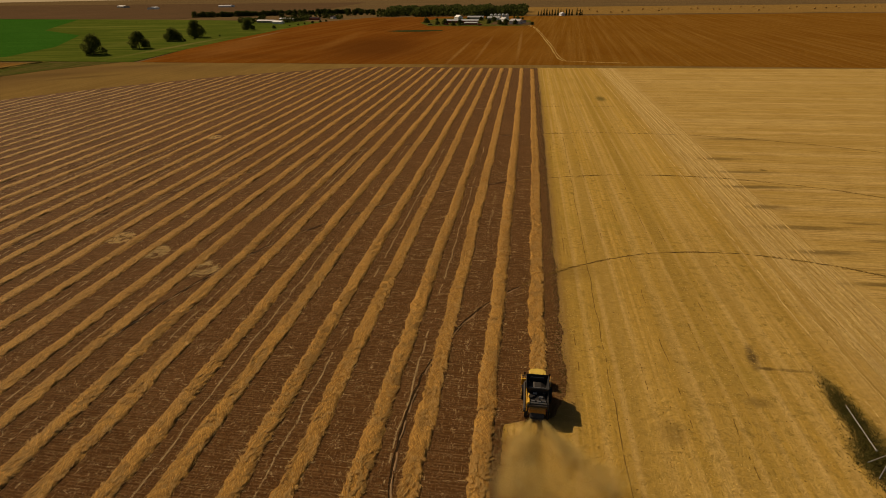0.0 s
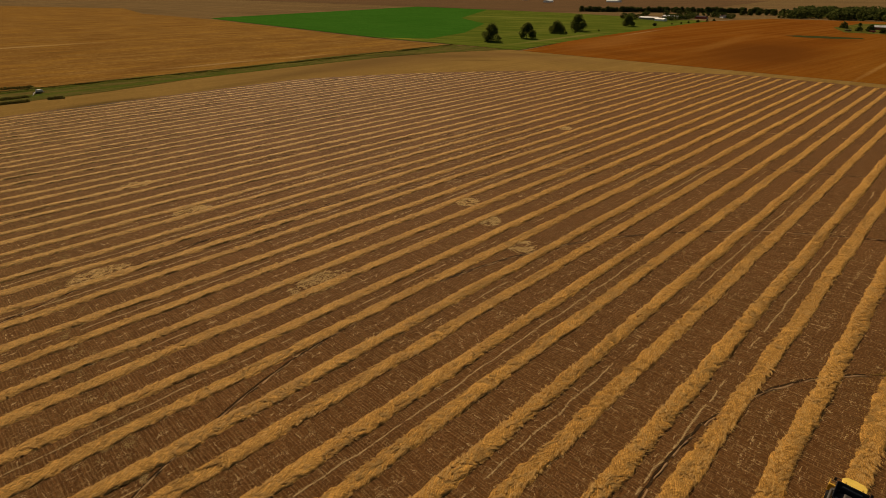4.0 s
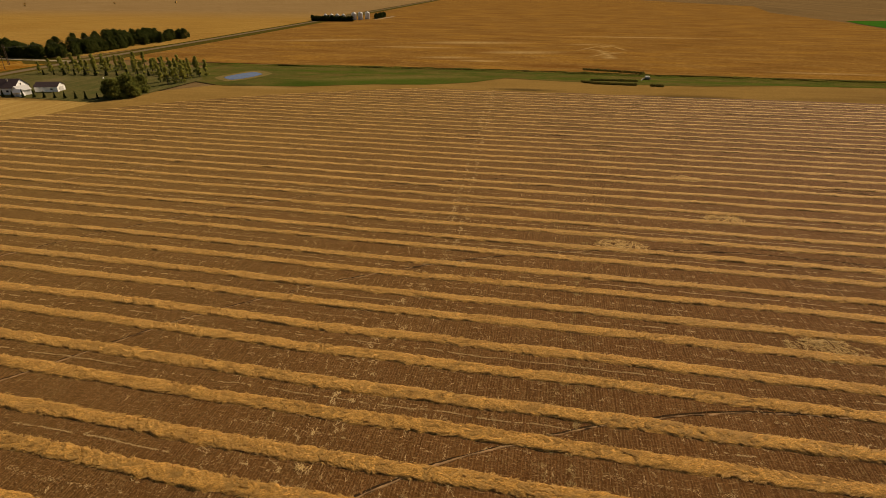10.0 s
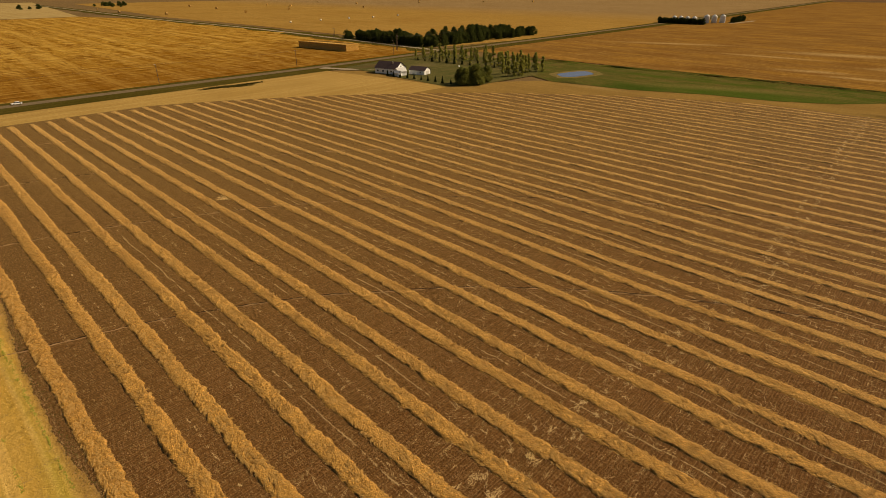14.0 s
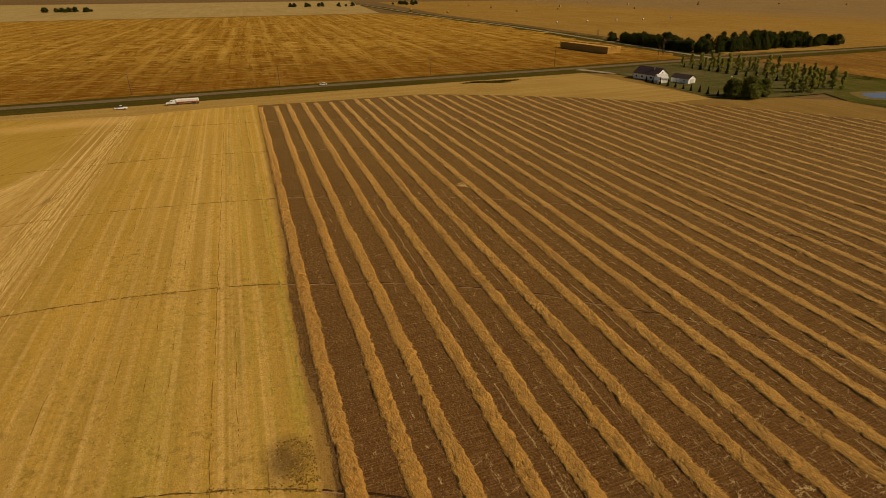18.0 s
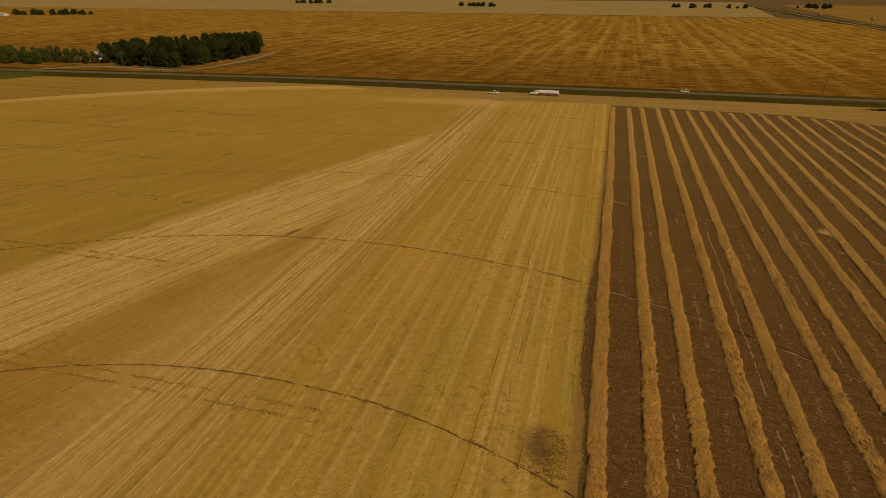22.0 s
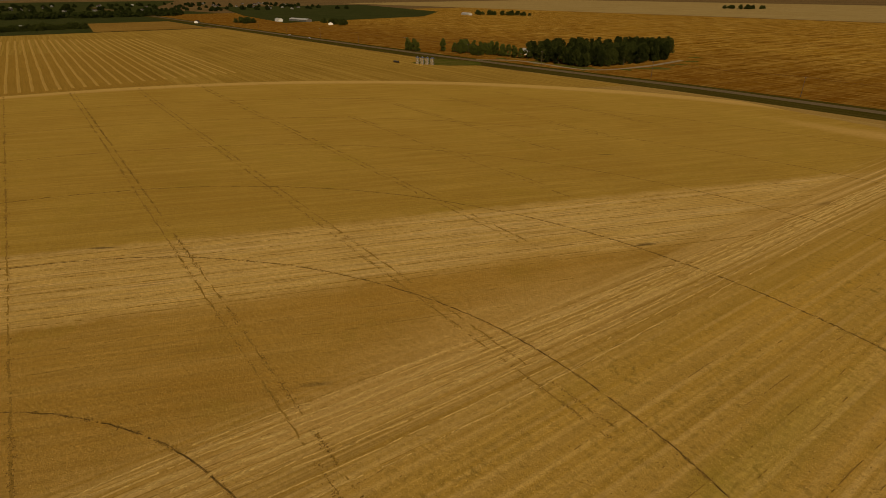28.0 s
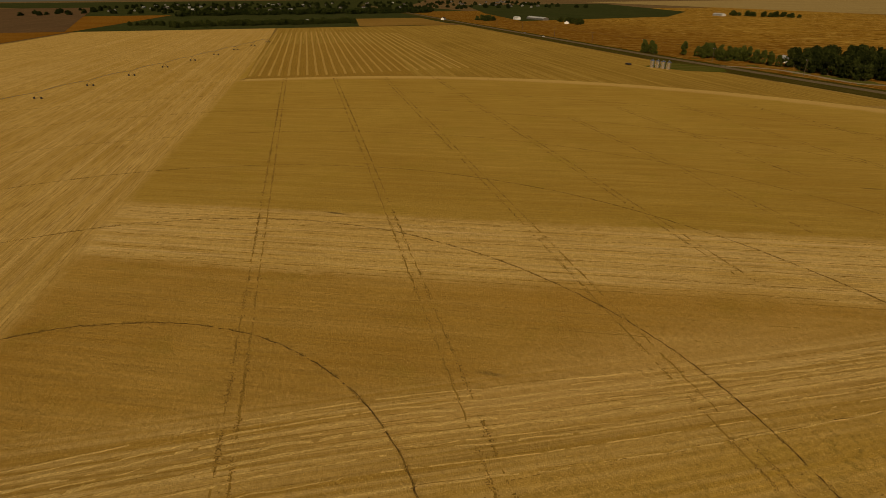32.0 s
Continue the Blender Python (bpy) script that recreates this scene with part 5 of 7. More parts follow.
def wheel(parent, x, y, r, w, rim_material, lugs=0):
    """A wheel with tyre and rim under a vehicle, its axle along x."""
    tyre = join(tube((x - w / 2, y, r), (x + w / 2, y, r), r, r, 20), *[box((w * 0.94, 0.07, 0.09), (x, y + r * math.cos(a), r + r * math.sin(a)), 0, (math.degrees(a) + 90, 0, 0))
                for a in [math.tau * i / max(1, lugs) for i in range(lugs)]])
    out = part("wheel", tyre, M_BLACK, parent, "black rubber tyre")
    part("rim", join(tube((x - w / 2 - 0.015, y, r), (x + w / 2 + 0.015, y, r), r * 0.58, r * 0.58, 16), tube((x - w / 2 - 0.06, y, r), (x + w / 2 + 0.06, y, r), r * 0.2, r * 0.2, 10)), rim_material, out)
    return out


# ---- plants ----
def crown_mesh(name, material, n, size, inside, rng):
    """Many small folded leaf clumps spread through a crown."""
    pts = []
    while len(pts) < n:
        p = inside(rng)
        if p is not None:
            pts.append(p)
    p = np.array(pts)
    a = rng.normal(size=(n, 3))
    a /= np.linalg.norm(a, axis=1)[:, None]
    b = np.cross(a, rng.normal(size=(n, 3)))
    b /= np.linalg.norm(b, axis=1)[:, None]
    s = size * rng.uniform(0.5, 1.3, n)[:, None]
    c = np.cross(a, b) * s * 0.35
    v = np.stack([p - a * s, p - b * s * 0.7 + c, p + a * s, p + b * s * 0.7 + c], 1).reshape(-1, 3)
    k = np.arange(n)[:, None] * 4
    return array_mesh(name, v, np.concatenate([k + [0, 1, 2], k + [0, 2, 3]], 1).reshape(-1, 3), material)


def lobes(rng, n, w, h, base, top_narrow=0.5):
    """Random balls that together make an uneven crown."""
    out = []
    for _ in range(n):
        z = base + (h - base) * rng.uniform(0.06, 0.9)
        k = (z - base) / (h - base)
        reach = w / 2 * math.sin(math.pi * min(0.95, 0.3 + 0.65 * k)) * (1 - top_narrow * k * k)
        a, r = rng.uniform(0, math.tau), reach * math.sqrt(rng.uniform(0.1, 1)) * 0.75
        out.append((r * math.cos(a), r * math.sin(a), z, w * rng.uniform(0.16, 0.27)))
    return out


def in_lobes(balls):
    def pick(rng):
        x, y, z, r = balls[rng.integers(len(balls))]
        d = rng.normal(size=3)
        d /= np.linalg.norm(d)
        d *= r * rng.uniform(0.45, 1.05)
        return (x + d[0], y + d[1], max(0.1, z + d[2] * 0.85))
    return pick


def in_cone(w, h, base):
    def pick(rng):
        k = rng.uniform(0, 1) ** 1.5
        a = rng.uniform(0, math.tau)
        tier = 0.75 + 0.25 * math.cos(k * 26)
        r = w / 2 * (1 - k) * tier * math.sqrt(rng.uniform(0.25, 1))
        return (r * math.cos(a), r * math.sin(a), base + (h - base) * k)
    return pick


def make_tree(name, label, category, group, w, h, base, leaf, seed, n=700, size=0.55, kind="round", at=(0, 0, 0)):
    rng = np.random.default_rng(seed)
    ob = thing(name, label, category, group, at)
    r = 0.02 * h + 0.05
    apart = name in ("poplar", "pasture_tree", "willow_bush", "grove_poplar")
    limbs = [tube((0, 0, -0.15), (0.02 * h * rng.normal() * 0.3, 0, h * 0.55), r, r * 0.45, 8)]
    balls = None
    if kind == "cone":
        inside = in_cone(w, h, base)
    else:
        balls = lobes(rng, 26 if kind == "round" else 18, w, h, base, 0.5 if kind == "round" else 0.8)
        for x, y, z, q in balls[:7]:
            limb = tube((0, 0, max(base * 0.7, z * 0.4)), (x * 0.9, y * 0.9, z), r * 0.4, r * 0.1, 5)
            if apart:
                part("limb", limb, M_BARK, ob)
            else:
                limbs.append(limb)
        inside = in_lobes(balls)
    part("trunk", join(*limbs), M_BARK, ob)
    crown = new("crown", crown_mesh("crown", leaf, n, size, inside, rng))
    crown.parent = ob
    return ob


def plant(kinds, spots, rng, low=0.8, high=1.2):
    """Copies of the kinds, one on each spot, turned and sized at random; the first models take the first spots."""
    for i, (x, y) in enumerate(spots):
        m = pose(x, y, 0.03, 0, 0, rng.uniform(0, 360)) @ Matrix.Scale(rng.uniform(low, high), 4)
        src = kinds[i % len(kinds)]
        if i < len(kinds):
            src.matrix_world = m
        else:
            c = copy_thing(src, Matrix.Identity(4))
            c.matrix_world = m

# ---- the combine harvester, driving north along its windrow ----
def combine_harvester(x, y):
    ob = thing("combine_harvester", "yellow combine harvester with black grain tank picking up a windrow", "combine", "", (x, y, 0.03))
    part("chassis", slab([(-0.9, 0.8), (4.6, 0.8), (4.9, 1.3), (4.6, 2.0), (-0.6, 2.0), (-1.1, 1.5)], "x", -0.95, 0.95, 0.05), M_DARKSTEEL, ob)
    # the left panel is yellow, the right one dark
    for s in (-1, 1):
        part("side_panel", slab([(-1.0, 1.35), (3.3, 1.25), (3.45, 2.7), (1.2, 3.05), (-0.9, 2.75), (-1.25, 2.2)], "x", s * 1.42 - 0.06, s * 1.42 + 0.06, 0.03), M_YELLOW if s < 0 else M_DARKSTEEL, ob, "yellow enamel side panel" if s < 0 else "dark right side panel")
    part("side_hood", slab([(-1.5, 2.1), (-1.5, 2.55), (-1.25, 2.95), (-1.05, 2.98), (-1.05, 2.1)], "y", -0.95, 1.05, 0.04), M_YELLOW, ob, "rounded yellow side hood")
    part("engine_deck", box((2.7, 2.6, 0.5), (0, 0.1, 2.35), 0.06), M_DARKSTEEL, ob, "dusty black engine deck")
    for px, py, sx, sy, sz in ((-0.7, 0.7, 0.8, 0.7, 0.35), (0.5, 0.5, 0.9, 1.0, 0.25), (0.9, 1.1, 0.4, 0.35, 0.5), (-0.2, 1.15, 0.5, 0.3, 0.3), (-0.75, -0.2, 0.7, 0.5, 0.3), (0.75, -0.35, 0.6, 0.5, 0.35), (0.0, -0.1, 0.5, 0.6, 0.2)):
        part("engine_cover", box((sx, sy, sz), (px, py, 2.6 + sz / 2), 0.04), M_DARKSTEEL, ob, "dusty dark engine cover")
    for px, py, pz, r in ((-0.35, 0.95, 2.95, 0.16), (0.45, 0.2, 2.9, 0.2), (-0.6, -0.55, 2.85, 0.14), (0.2, -0.6, 2.8, 0.18), (0.85, -0.55, 2.9, 0.12)):
        part("filter_canister", tube((px - 0.25, py, pz), (px + 0.25, py, pz), r, None, 10), M_GREYSTEEL, ob, "pale grey filter canister")
    part("hose", tube((-0.9, 0.9, 2.75), (0.7, -0.3, 2.8), 0.06, None, 8), M_BLACK, ob)
    part("exhaust", tube((0.75, 1.35, 2.6), (0.75, 1.35, 3.75), 0.08, 0.08, 8), M_GREYSTEEL, ob)
    part("air_intake", tube((-0.95, 0.1, 2.6), (-0.95, 0.1, 3.1), 0.28, 0.28, 12), M_BLACK, ob)
    # the hood's shade is in its colour: yellow enamel darkened to orange-brown
    part("rear_hood", slab([(-1.6, 1.5), (-0.9, 1.5), (-0.9, 2.3), (-1.15, 2.4), (-1.5, 2.15)], "x", -1.15, 1.15, 0.12), M_SHADEYELLOW, ob, "rounded dusty rear hood in a shaded orange")
    part("ledge", box((2.2, 0.28, 0.12), (0.1, -0.75, 2.72), 0.02), M_GREYSTEEL, ob, "grey dusty step ledge")
    tank = part("grain_tank", join(box((0.07, 3.0, 1.15), (-1.42, 2.6, 3.25), 0.02, (0, -12, 0)), box((0.07, 3.0, 1.15), (1.42, 2.6, 3.25), 0.02, (0, 12, 0)),
                box((2.95, 0.07, 1.0), (0, 1.2, 3.2), 0.02, (12, 0, 0)), box((2.95, 0.07, 1.1), (0, 4.05, 3.3), 0.02, (-10, 0, 0)), box((2.8, 2.9, 0.06), (0, 2.6, 2.68), 0)), M_BLACK, ob, "open black grain tank")
    part("grain", slab([(-1.2, 2.7), (1.2, 2.7), (0.5, 3.05), (-0.4, 3.08)], "y", 1.45, 3.45, 0.05), M_DARKSTEEL, tank)
    part("cross_auger", tube((-1.2, 2.0, 3.12), (1.2, 2.0, 3.12), 0.09, 0.09, 8), M_GREYSTEEL, tank)
    part("screen", box((0.08, 1.2, 0.9), (1.5, 3.0, 3.05), 0.02, (0, 10, 0)), M_GREYSTEEL, ob, "pale grey rotary screen")
    cab = part("cab", slab([(3.75, 1.9), (5.15, 1.9), (5.45, 2.5), (5.25, 3.55), (3.75, 3.55)], "x", -1.0, 1.0, 0.06), M_GLASS, ob, "dark glazed cab")
    part("cab_roof", slab([(-1.18, 4.1), (1.18, 4.1), (1.2, 5.2), (0.8, 5.6), (0, 5.75), (-0.8, 5.6), (-1.2, 5.2)], "z", 3.5, 3.72, 0.06), M_ROOFYELLOW, cab, "pale yellow cab roof")
    for s in (-1, 1):
        part("post", tube((s * 1.0, 5.15, 1.95), (s * 1.0, 5.25, 3.55), 0.05, 0.05, 6), M_BLACK, cab)
        part("beacon", tube((s * 0.8, 4.4, 3.72), (s * 0.8, 4.4, 3.9), 0.07, 0.05, 8), M_YELLOW, cab)
        arm = part("mirror_arm", tube((s * 1.05, 5.2, 3.3), (s * 1.75, 5.35, 3.2), 0.025, 0.025, 6), M_BLACK, cab)
        part("mirror", box((0.25, 0.06, 0.5), (s * 1.75, 5.35, 2.95), 0.02), M_BLACK, arm)
        part("work_light", box((0.16, 0.1, 0.12), (s * 0.6, 5.6, 3.62), 0.02), M_GREYSTEEL, cab)
    part("unloading_auger", join(tube((-1.72, 3.4, 2.75), (-1.72, -1.9, 2.55), 0.17, 0.15, 12), tube((-1.4, 3.4, 1.8), (-1.6, 3.4, 3.0), 0.24, 0.22, 12)), M_DARKSTEEL, ob, "dark unloading auger folded along the side")
    part("spout", box((0.34, 0.45, 0.4), (-1.72, -2.05, 2.42), 0.06), M_BLACK, ob)
    part("ladder", join(*[box((0.5, 0.25, 0.04), (1.75, 4.2 - 0.08 * i, 0.6 + 0.32 * i), 0.01) for i in range(5)], tube((2.0, 4.2, 0.5), (2.0, 3.8, 2.9), 0.03, 0.03, 6), tube((1.5, 4.2, 0.5), (1.5, 3.8, 2.9), 0.03, 0.03, 6)), M_DARKSTEEL, ob)
    part("platform", box((0.75, 1.5, 0.06), (1.5, 4.1, 1.95), 0.01), M_DARKSTEEL, ob)
    part("handrail", join(tube((1.85, 3.4, 1.95), (1.85, 3.4, 2.95), 0.025, None, 6), tube((1.85, 4.8, 1.95), (1.85, 4.8, 2.95), 0.025, None, 6), tube((1.85, 3.4, 2.95), (1.85, 4.8, 2.95), 0.025, None, 6)), M_GREYSTEEL, ob)
    part("straw_chopper", slab([(-1.9, 0.9), (-1.0, 0.8), (-0.9, 1.6), (-1.5, 1.7), (-2.1, 1.35)], "x", -0.95, 0.95, 0.05), M_DARKSTEEL, ob, "dark straw chopper")
    for i in range(6):
        part("spreader_vane", box((0.03, 0.7, 0.28), (-0.75 + 0.3 * i, -2.1, 0.95), 0.005, (12, 0, (i - 2.5) * 9)), M_GREYSTEEL, ob)
    part("tailboard", box((1.7, 0.5, 0.05), (0, -2.0, 1.2), 0.01, (14, 0, 0)), M_DARKSTEEL, ob)
    for s in (-1, 1):
        wheel(ob, s * 1.72, 3.55, 0.98, 0.78, M_YELLOW, 22)
        wheel(ob, s * 1.45, -0.35, 0.66, 0.5, M_YELLOW, 16)
        part("tail_light", box((0.3, 0.06, 0.12), (s * 1.15, -1.42, 2.1), 0.01), M_RED, ob, "red tail light")
    part("rear_axle", tube((-1.3, -0.35, 0.66), (1.3, -0.35, 0.66), 0.12, None, 8), M_DARKSTEEL, ob)
    part("feeder_house", slab([(4.6, 0.9), (6.3, 0.35), (6.4, 1.0), (4.7, 1.9)], "x", -0.7, 0.7, 0.04), M_DARKSTEEL, ob)
    header = part("pickup_header", join(box((4.3, 0.3, 1.0), (0, 6.4, 0.75), 0.05), box((0.08, 1.5, 0.8), (-2.12, 7.0, 0.6), 0.02), box((0.08, 1.5, 0.8), (2.12, 7.0, 0.6), 0.02)), M_YELLOW, ob, "yellow pickup header")
    part("pickup_belt", box((3.9, 1.1, 0.12), (0, 7.05, 0.35), 0.03, (-14, 0, 0)), M_BLACK, header)
    part("cross_auger", tube((-2.0, 6.75, 0.75), (2.0, 6.75, 0.75), 0.26, None, 12), M_GREYSTEEL, header)
    part("wind_guard", tube((-2.0, 7.5, 0.95), (2.0, 7.5, 0.95), 0.05, None, 8), M_DARKSTEEL, header)
    return ob


harvester = combine_harvester(3.9, 56.3)
harvester.scale = (0.98, 0.92, 1.0)

# chaff and dust thrown out behind it
rng = np.random.default_rng(77)
n = 270000
lobe = rng.choice(3, n, p=(0.46, 0.10, 0.44))
s = rng.uniform(0, 1, n) ** 0.75
back = 0.4 + 13.0 * s
heading = np.array([-0.30, 0.06, 0.42])[lobe] + rng.normal(0, 0.15, n) + 0.18 * s
cx = 3.9 + np.array([-0.6, 0.0, 0.6])[lobe] + back * np.sin(heading) + rng.normal(0, 0.25, n) * (0.3 + 1.6 * s)
cy = 54.6 - back * np.cos(heading) + rng.normal(0, 0.3, n)
billow = value_noise(cx / 1.6, cy / 1.9, 31) + 0.6 * value_noise(cx / 0.7, cy / 0.8, 32)
keep = billow > rng.uniform(-1.5, 0.9, n)
cx, cy, s = cx[keep], cy[keep], s[keep]
cz = np.abs(0.9 * (1 - s) + (0.2 + 2.0 * s) * rng.uniform(0, 1, len(s)) ** 1.6) + 0.1
v, f = blades(len(cx), cx, cy, cz, 0.036, 0.015, 0.8, rng)
tagged(new("chaff_cloud", array_mesh("chaff_cloud", v, f, M_DUST)), "pale chaff and dust blown out behind the combine", "dust", "", "stuff")

# ---- buildings ----
def gable_house(name, label, category, group, at, turn, w, l, h, rise, wall, roof, windows=(), doors=(), eave=0.4, chimney=False):
    """A gabled building, its ridge along its own y; windows and doors: (side, place along it, sill, width, height)."""
    ob = thing(name, label, category, group, at, turn)
    body = part("wall", slab([(-w / 2, -0.1), (w / 2, -0.1), (w / 2, h), (0, h + rise), (-w / 2, h)], "y", -l / 2, l / 2), wall, ob)
    k = math.hypot(w / 2 + eave, rise * (1 + 2 * eave / w))
    tilt = math.degrees(math.atan2(rise, w / 2))
    for s in (-1, 1):
        part("roof", box((k + 0.1, l + 2 * eave, 0.16), (s * (w / 4 + eave / 2), 0, h + rise / 2 - eave * rise / w + 0.1), 0.02, (0, s * tilt, 0)), roof, ob)
    for kind, items in (("window", windows), ("door", doors)):
        for side, place, sill, ww, hh in items:
            if side in "ew":
                sx = 1 if side == "e" else -1
                at_, size = (sx * (w / 2 + 0.02), place, sill + hh / 2), (0.1, ww, hh)
                inner = (0.06, ww - 0.2, hh - 0.2)
                out = (sx * 0.04, 0, 0)
            else:
                sy = 1 if side == "n" else -1
                at_, size = (place, sy * (l / 2 + 0.02), sill + hh / 2), (ww, 0.1, hh)
                inner = (ww - 0.2, 0.06, hh - 0.2)
                out = (0, sy * 0.04, 0)
            f = part(kind, box(size, at_, 0.02), M_WHITE if kind == "window" else M_GREYSTEEL, ob)
            part("pane" if kind == "window" else "panel", box(inner, tuple(a + b for a, b in zip(at_, out)), 0), M_GLASS if kind == "window" else M_SHEETROOF, f)
    if chimney:
        part("chimney", box((0.7, 0.7, 1.5), (w * 0.15, l * 0.2, h + rise * 0.9), 0.04), M_GREYSTEEL, ob)
    return ob


gable_house("farmhouse", "white farmhouse with a dark shingle roof on a lawn", "house", "", (-258, -306, 0.08), 14, 12.5, 18, 3.7, 3.9, M_WHITE, M_ROOF,
            [("e", -6.5, 1.2, 1.6, 1.3), ("e", -2, 1.2, 1.6, 1.3), ("e", 5, 1.2, 1.6, 1.3), ("n", -2.4, 1.2, 1.4, 1.3), ("n", 2.4, 1.2, 1.4, 1.3), ("n", 0, 4.4, 1.1, 1.1), ("e", 8, 1.2, 1.0, 1.2)],
            [("e", 1.6, 0.1, 1.1, 2.1)], 0.5, True)
# the wing's roof takes the pale material to look sunlit
gable_house("house_wing", "white gabled wing beside the farmhouse", "house", "", (-254.6, -291.6, 0.08), 78, 5.6, 6.6, 3.0, 2.0, M_WHITE, M_SHEETROOF, [("s", 0, 1.1, 1.3, 1.1)], [("n", 1.2, 0.1, 1.0, 2.0)])
gable_house("garage", "white garage with a dark roof near the farmhouse", "garage", "", (-268, -286.5, 0.08), 16, 8, 12.5, 3.0, 2.0, M_WHITE, M_ROOF, [("e", 3, 1.1, 1.4, 1.0)], [("n", 0, 0.1, 4.2, 2.4)])
gable_house("garden_shed", "small white garden shed by the house", "shed", "", (-250.6, -289.4, 0.08), 10, 3.4, 4.0, 2.3, 1.3, M_WHITE, M_SHEETROOF, [], [("e", 0, 0.1, 1.1, 1.9)])

# yard hydrant pillar
pil = thing("bird_feeder", "dark post with a pale box on the lawn", "post", "", (-305, -283, 0.08))
part("post", tube((0, 0, 0), (0, 0, 1.6), 0.14, 0.12, 8), M_WOODPOLE, pil)
part("box", box((0.9, 0.9, 0.9), (0, 0, 2.0), 0.05), M_WHITE, pil)

# ---- trees of the farmstead ----
rng = np.random.default_rng(11)
conifers = [make_tree("spruce", "small dark spruce in a row along the lawn", "spruce", "spruces along the lawn", 2.6, 5.0, 0.3, M_LEAF_C, 300 + i, 420, 0.34, "cone") for i in range(3)]
plant(conifers, [(-247.5 - 0.45 * i + rng.normal(0, 0.3), -297 + 6.2 * i) for i in range(10)], rng, 0.6, 0.9)
bushes = [make_tree("willow_bush", "large dark green willow bush at the lawn's corner", "bush", "willow bushes", 10.5, 10.5, 0.1, M_WILLOW, 320 + i, 2200, 0.55) for i in range(3)]
plant(bushes, [(-256, -232), (-262, -229), (-269, -232), (-265, -236), (-275, -231), (-258, -238)], rng, 0.85, 1.15)
poplars = [make_tree("poplar", "slim poplar with yellowing leaves", "poplar", "poplars of the farmstead", 4.0, 11, 0.2, M_LEAF_Y, 340 + i, 1500, 0.34, "tall") for i in range(3)]
spots = [(-326 - 0.9 * i, -350 + 6.6 * i) for i in range(16)] + [(-345 - 0.5 * i, -352 + 8.0 * i) for i in range(14)] + [(-362 + 0.2 * i, -340 + 9.0 * i) for i in range(10)] + [(-300 - 5.5 * i, -233 + 2.0 * math.sin(i)) for i in range(8)] + [(-316, -240), (-330, -243), (-340, -238), (-350, -247), (-308, -244)]
plant(poplars, [(x + rng.normal(0, 0.7), y + rng.normal(0, 0.7)) for x, y in spots], rng, 0.75, 1.15)
low = [make_tree("young_spruce", "young dark spruce between the poplar rows", "spruce", "young spruces", 2.4, 4.6, 0.2, M_LEAF_C, 360 + i, 360, 0.34, "cone") for i in range(2)]
plant(low, [(-319 - 0.9 * i, -342 + 7.4 * i) for i in range(14)], rng, 0.7, 1.2)

# dense wood beyond the road
wood = [make_tree("wood_tree", "dark leafy tree of the dense wood", "tree", "trees of the wood", 12, 10.0, 0.1, M_LEAF, 380 + i, 1800, 0.52) for i in range(4)]
spots = []
while len(spots) < 185:
    x, y = rng.uniform(-592, -396), rng.uniform(-545, -402)
    near = min(abs(y + 404), abs(x + 396), abs(x + 592))
    if y > -402 - 0.06 * (-396 - x) + 3 or rng.uniform() < near / 70 or y < -545 + 0.4 * (-396 - x) * 0.6:
        continue
    spots.append((x, y - 8))
spire = [make_tree("wood_spire", "slim dark tree at the edge of the dense wood", "tree", "slim trees of the wood", 5.5, 11, 0.2, M_LEAF, 390 + i, 700, 0.6, "tall") for i in range(2)]
plant(wood, spots, rng, 0.7, 1.05)
plant(spire, [(-402 - 4.2 * i + rng.normal(0, 1), -412 - 0.25 * i + rng.normal(0, 3)) for i in range(44)] + [(-398 + rng.normal(0, 2), -418 - 4.5 * i) for i in range(22)], rng, 0.6, 1.1)

# ---- straw stack beside the side road ----
stack = thing("straw_stack", "long golden stack of big square straw bales", "straw stack", "", (-322, -474, 0.03), 8)
part("core", box((14.5, 64, 5.3), (0, 0, 2.7), 0.1), M_STACK, stack)
bale_me = bpy.data.meshes.new("bale")
bm = box((2.3, 2.42, 1.16), (0, 0, 0), 0.09)
bm.to_mesh(bale_me)
bm.free()
bale_me.materials.append(M_STACK)
for lev in range(5):
    for i in range(27):
        for sx in (-1, 1):
            b = new("bale", bale_me)
            b.parent = stack
            b.location = (sx * (7.0 + rng.uniform(-0.1, 0.15)), -32.5 + 2.5 * i + rng.uniform(-0.06, 0.06), 0.6 + 1.19 * lev)
    for k in range(-2, 3):
        b = new("bale", bale_me)
        b.parent = stack
        b.location = (2.4 * k, 32.5 + rng.uniform(-0.1, 0.2), 0.6 + 1.19 * lev)

# ---- round and square bales in the far fields ----
bale_round = thing("round_bale", "dark weathered round straw bale on stubble", "bale", "bales of the southwestern field", (-455, -1672, 0))
part("straw", tube((-1.3, 0, 1.5), (1.3, 0, 1.5), 1.6, None, 14), M_STACK, bale_round)
part("net_wrap", join(tube((-0.9, 0, 1.5), (-0.5, 0, 1.5), 1.63, None, 14), tube((0.5, 0, 1.5), (0.9, 0, 1.5), 1.63, None, 14)), M_DARKSTEEL, bale_round)
for x, y in ((-442, -1464), (-482, -1295), (-715, -1731), (-693, -1510), (-927, -1665), (-922, -1520), (-1225, -1833), (-1195, -1562), (-1547, -1633), (-640, -1250), (-800, -1330), (-1010, -1290), (-1400, -1480), (-1650, -1400), (-1750, -1250)):
    copy_thing(bale_round, pose(x, y, 0, 0, 0, rng.uniform(0, 360)) @ Matrix.Scale(1.6, 4))
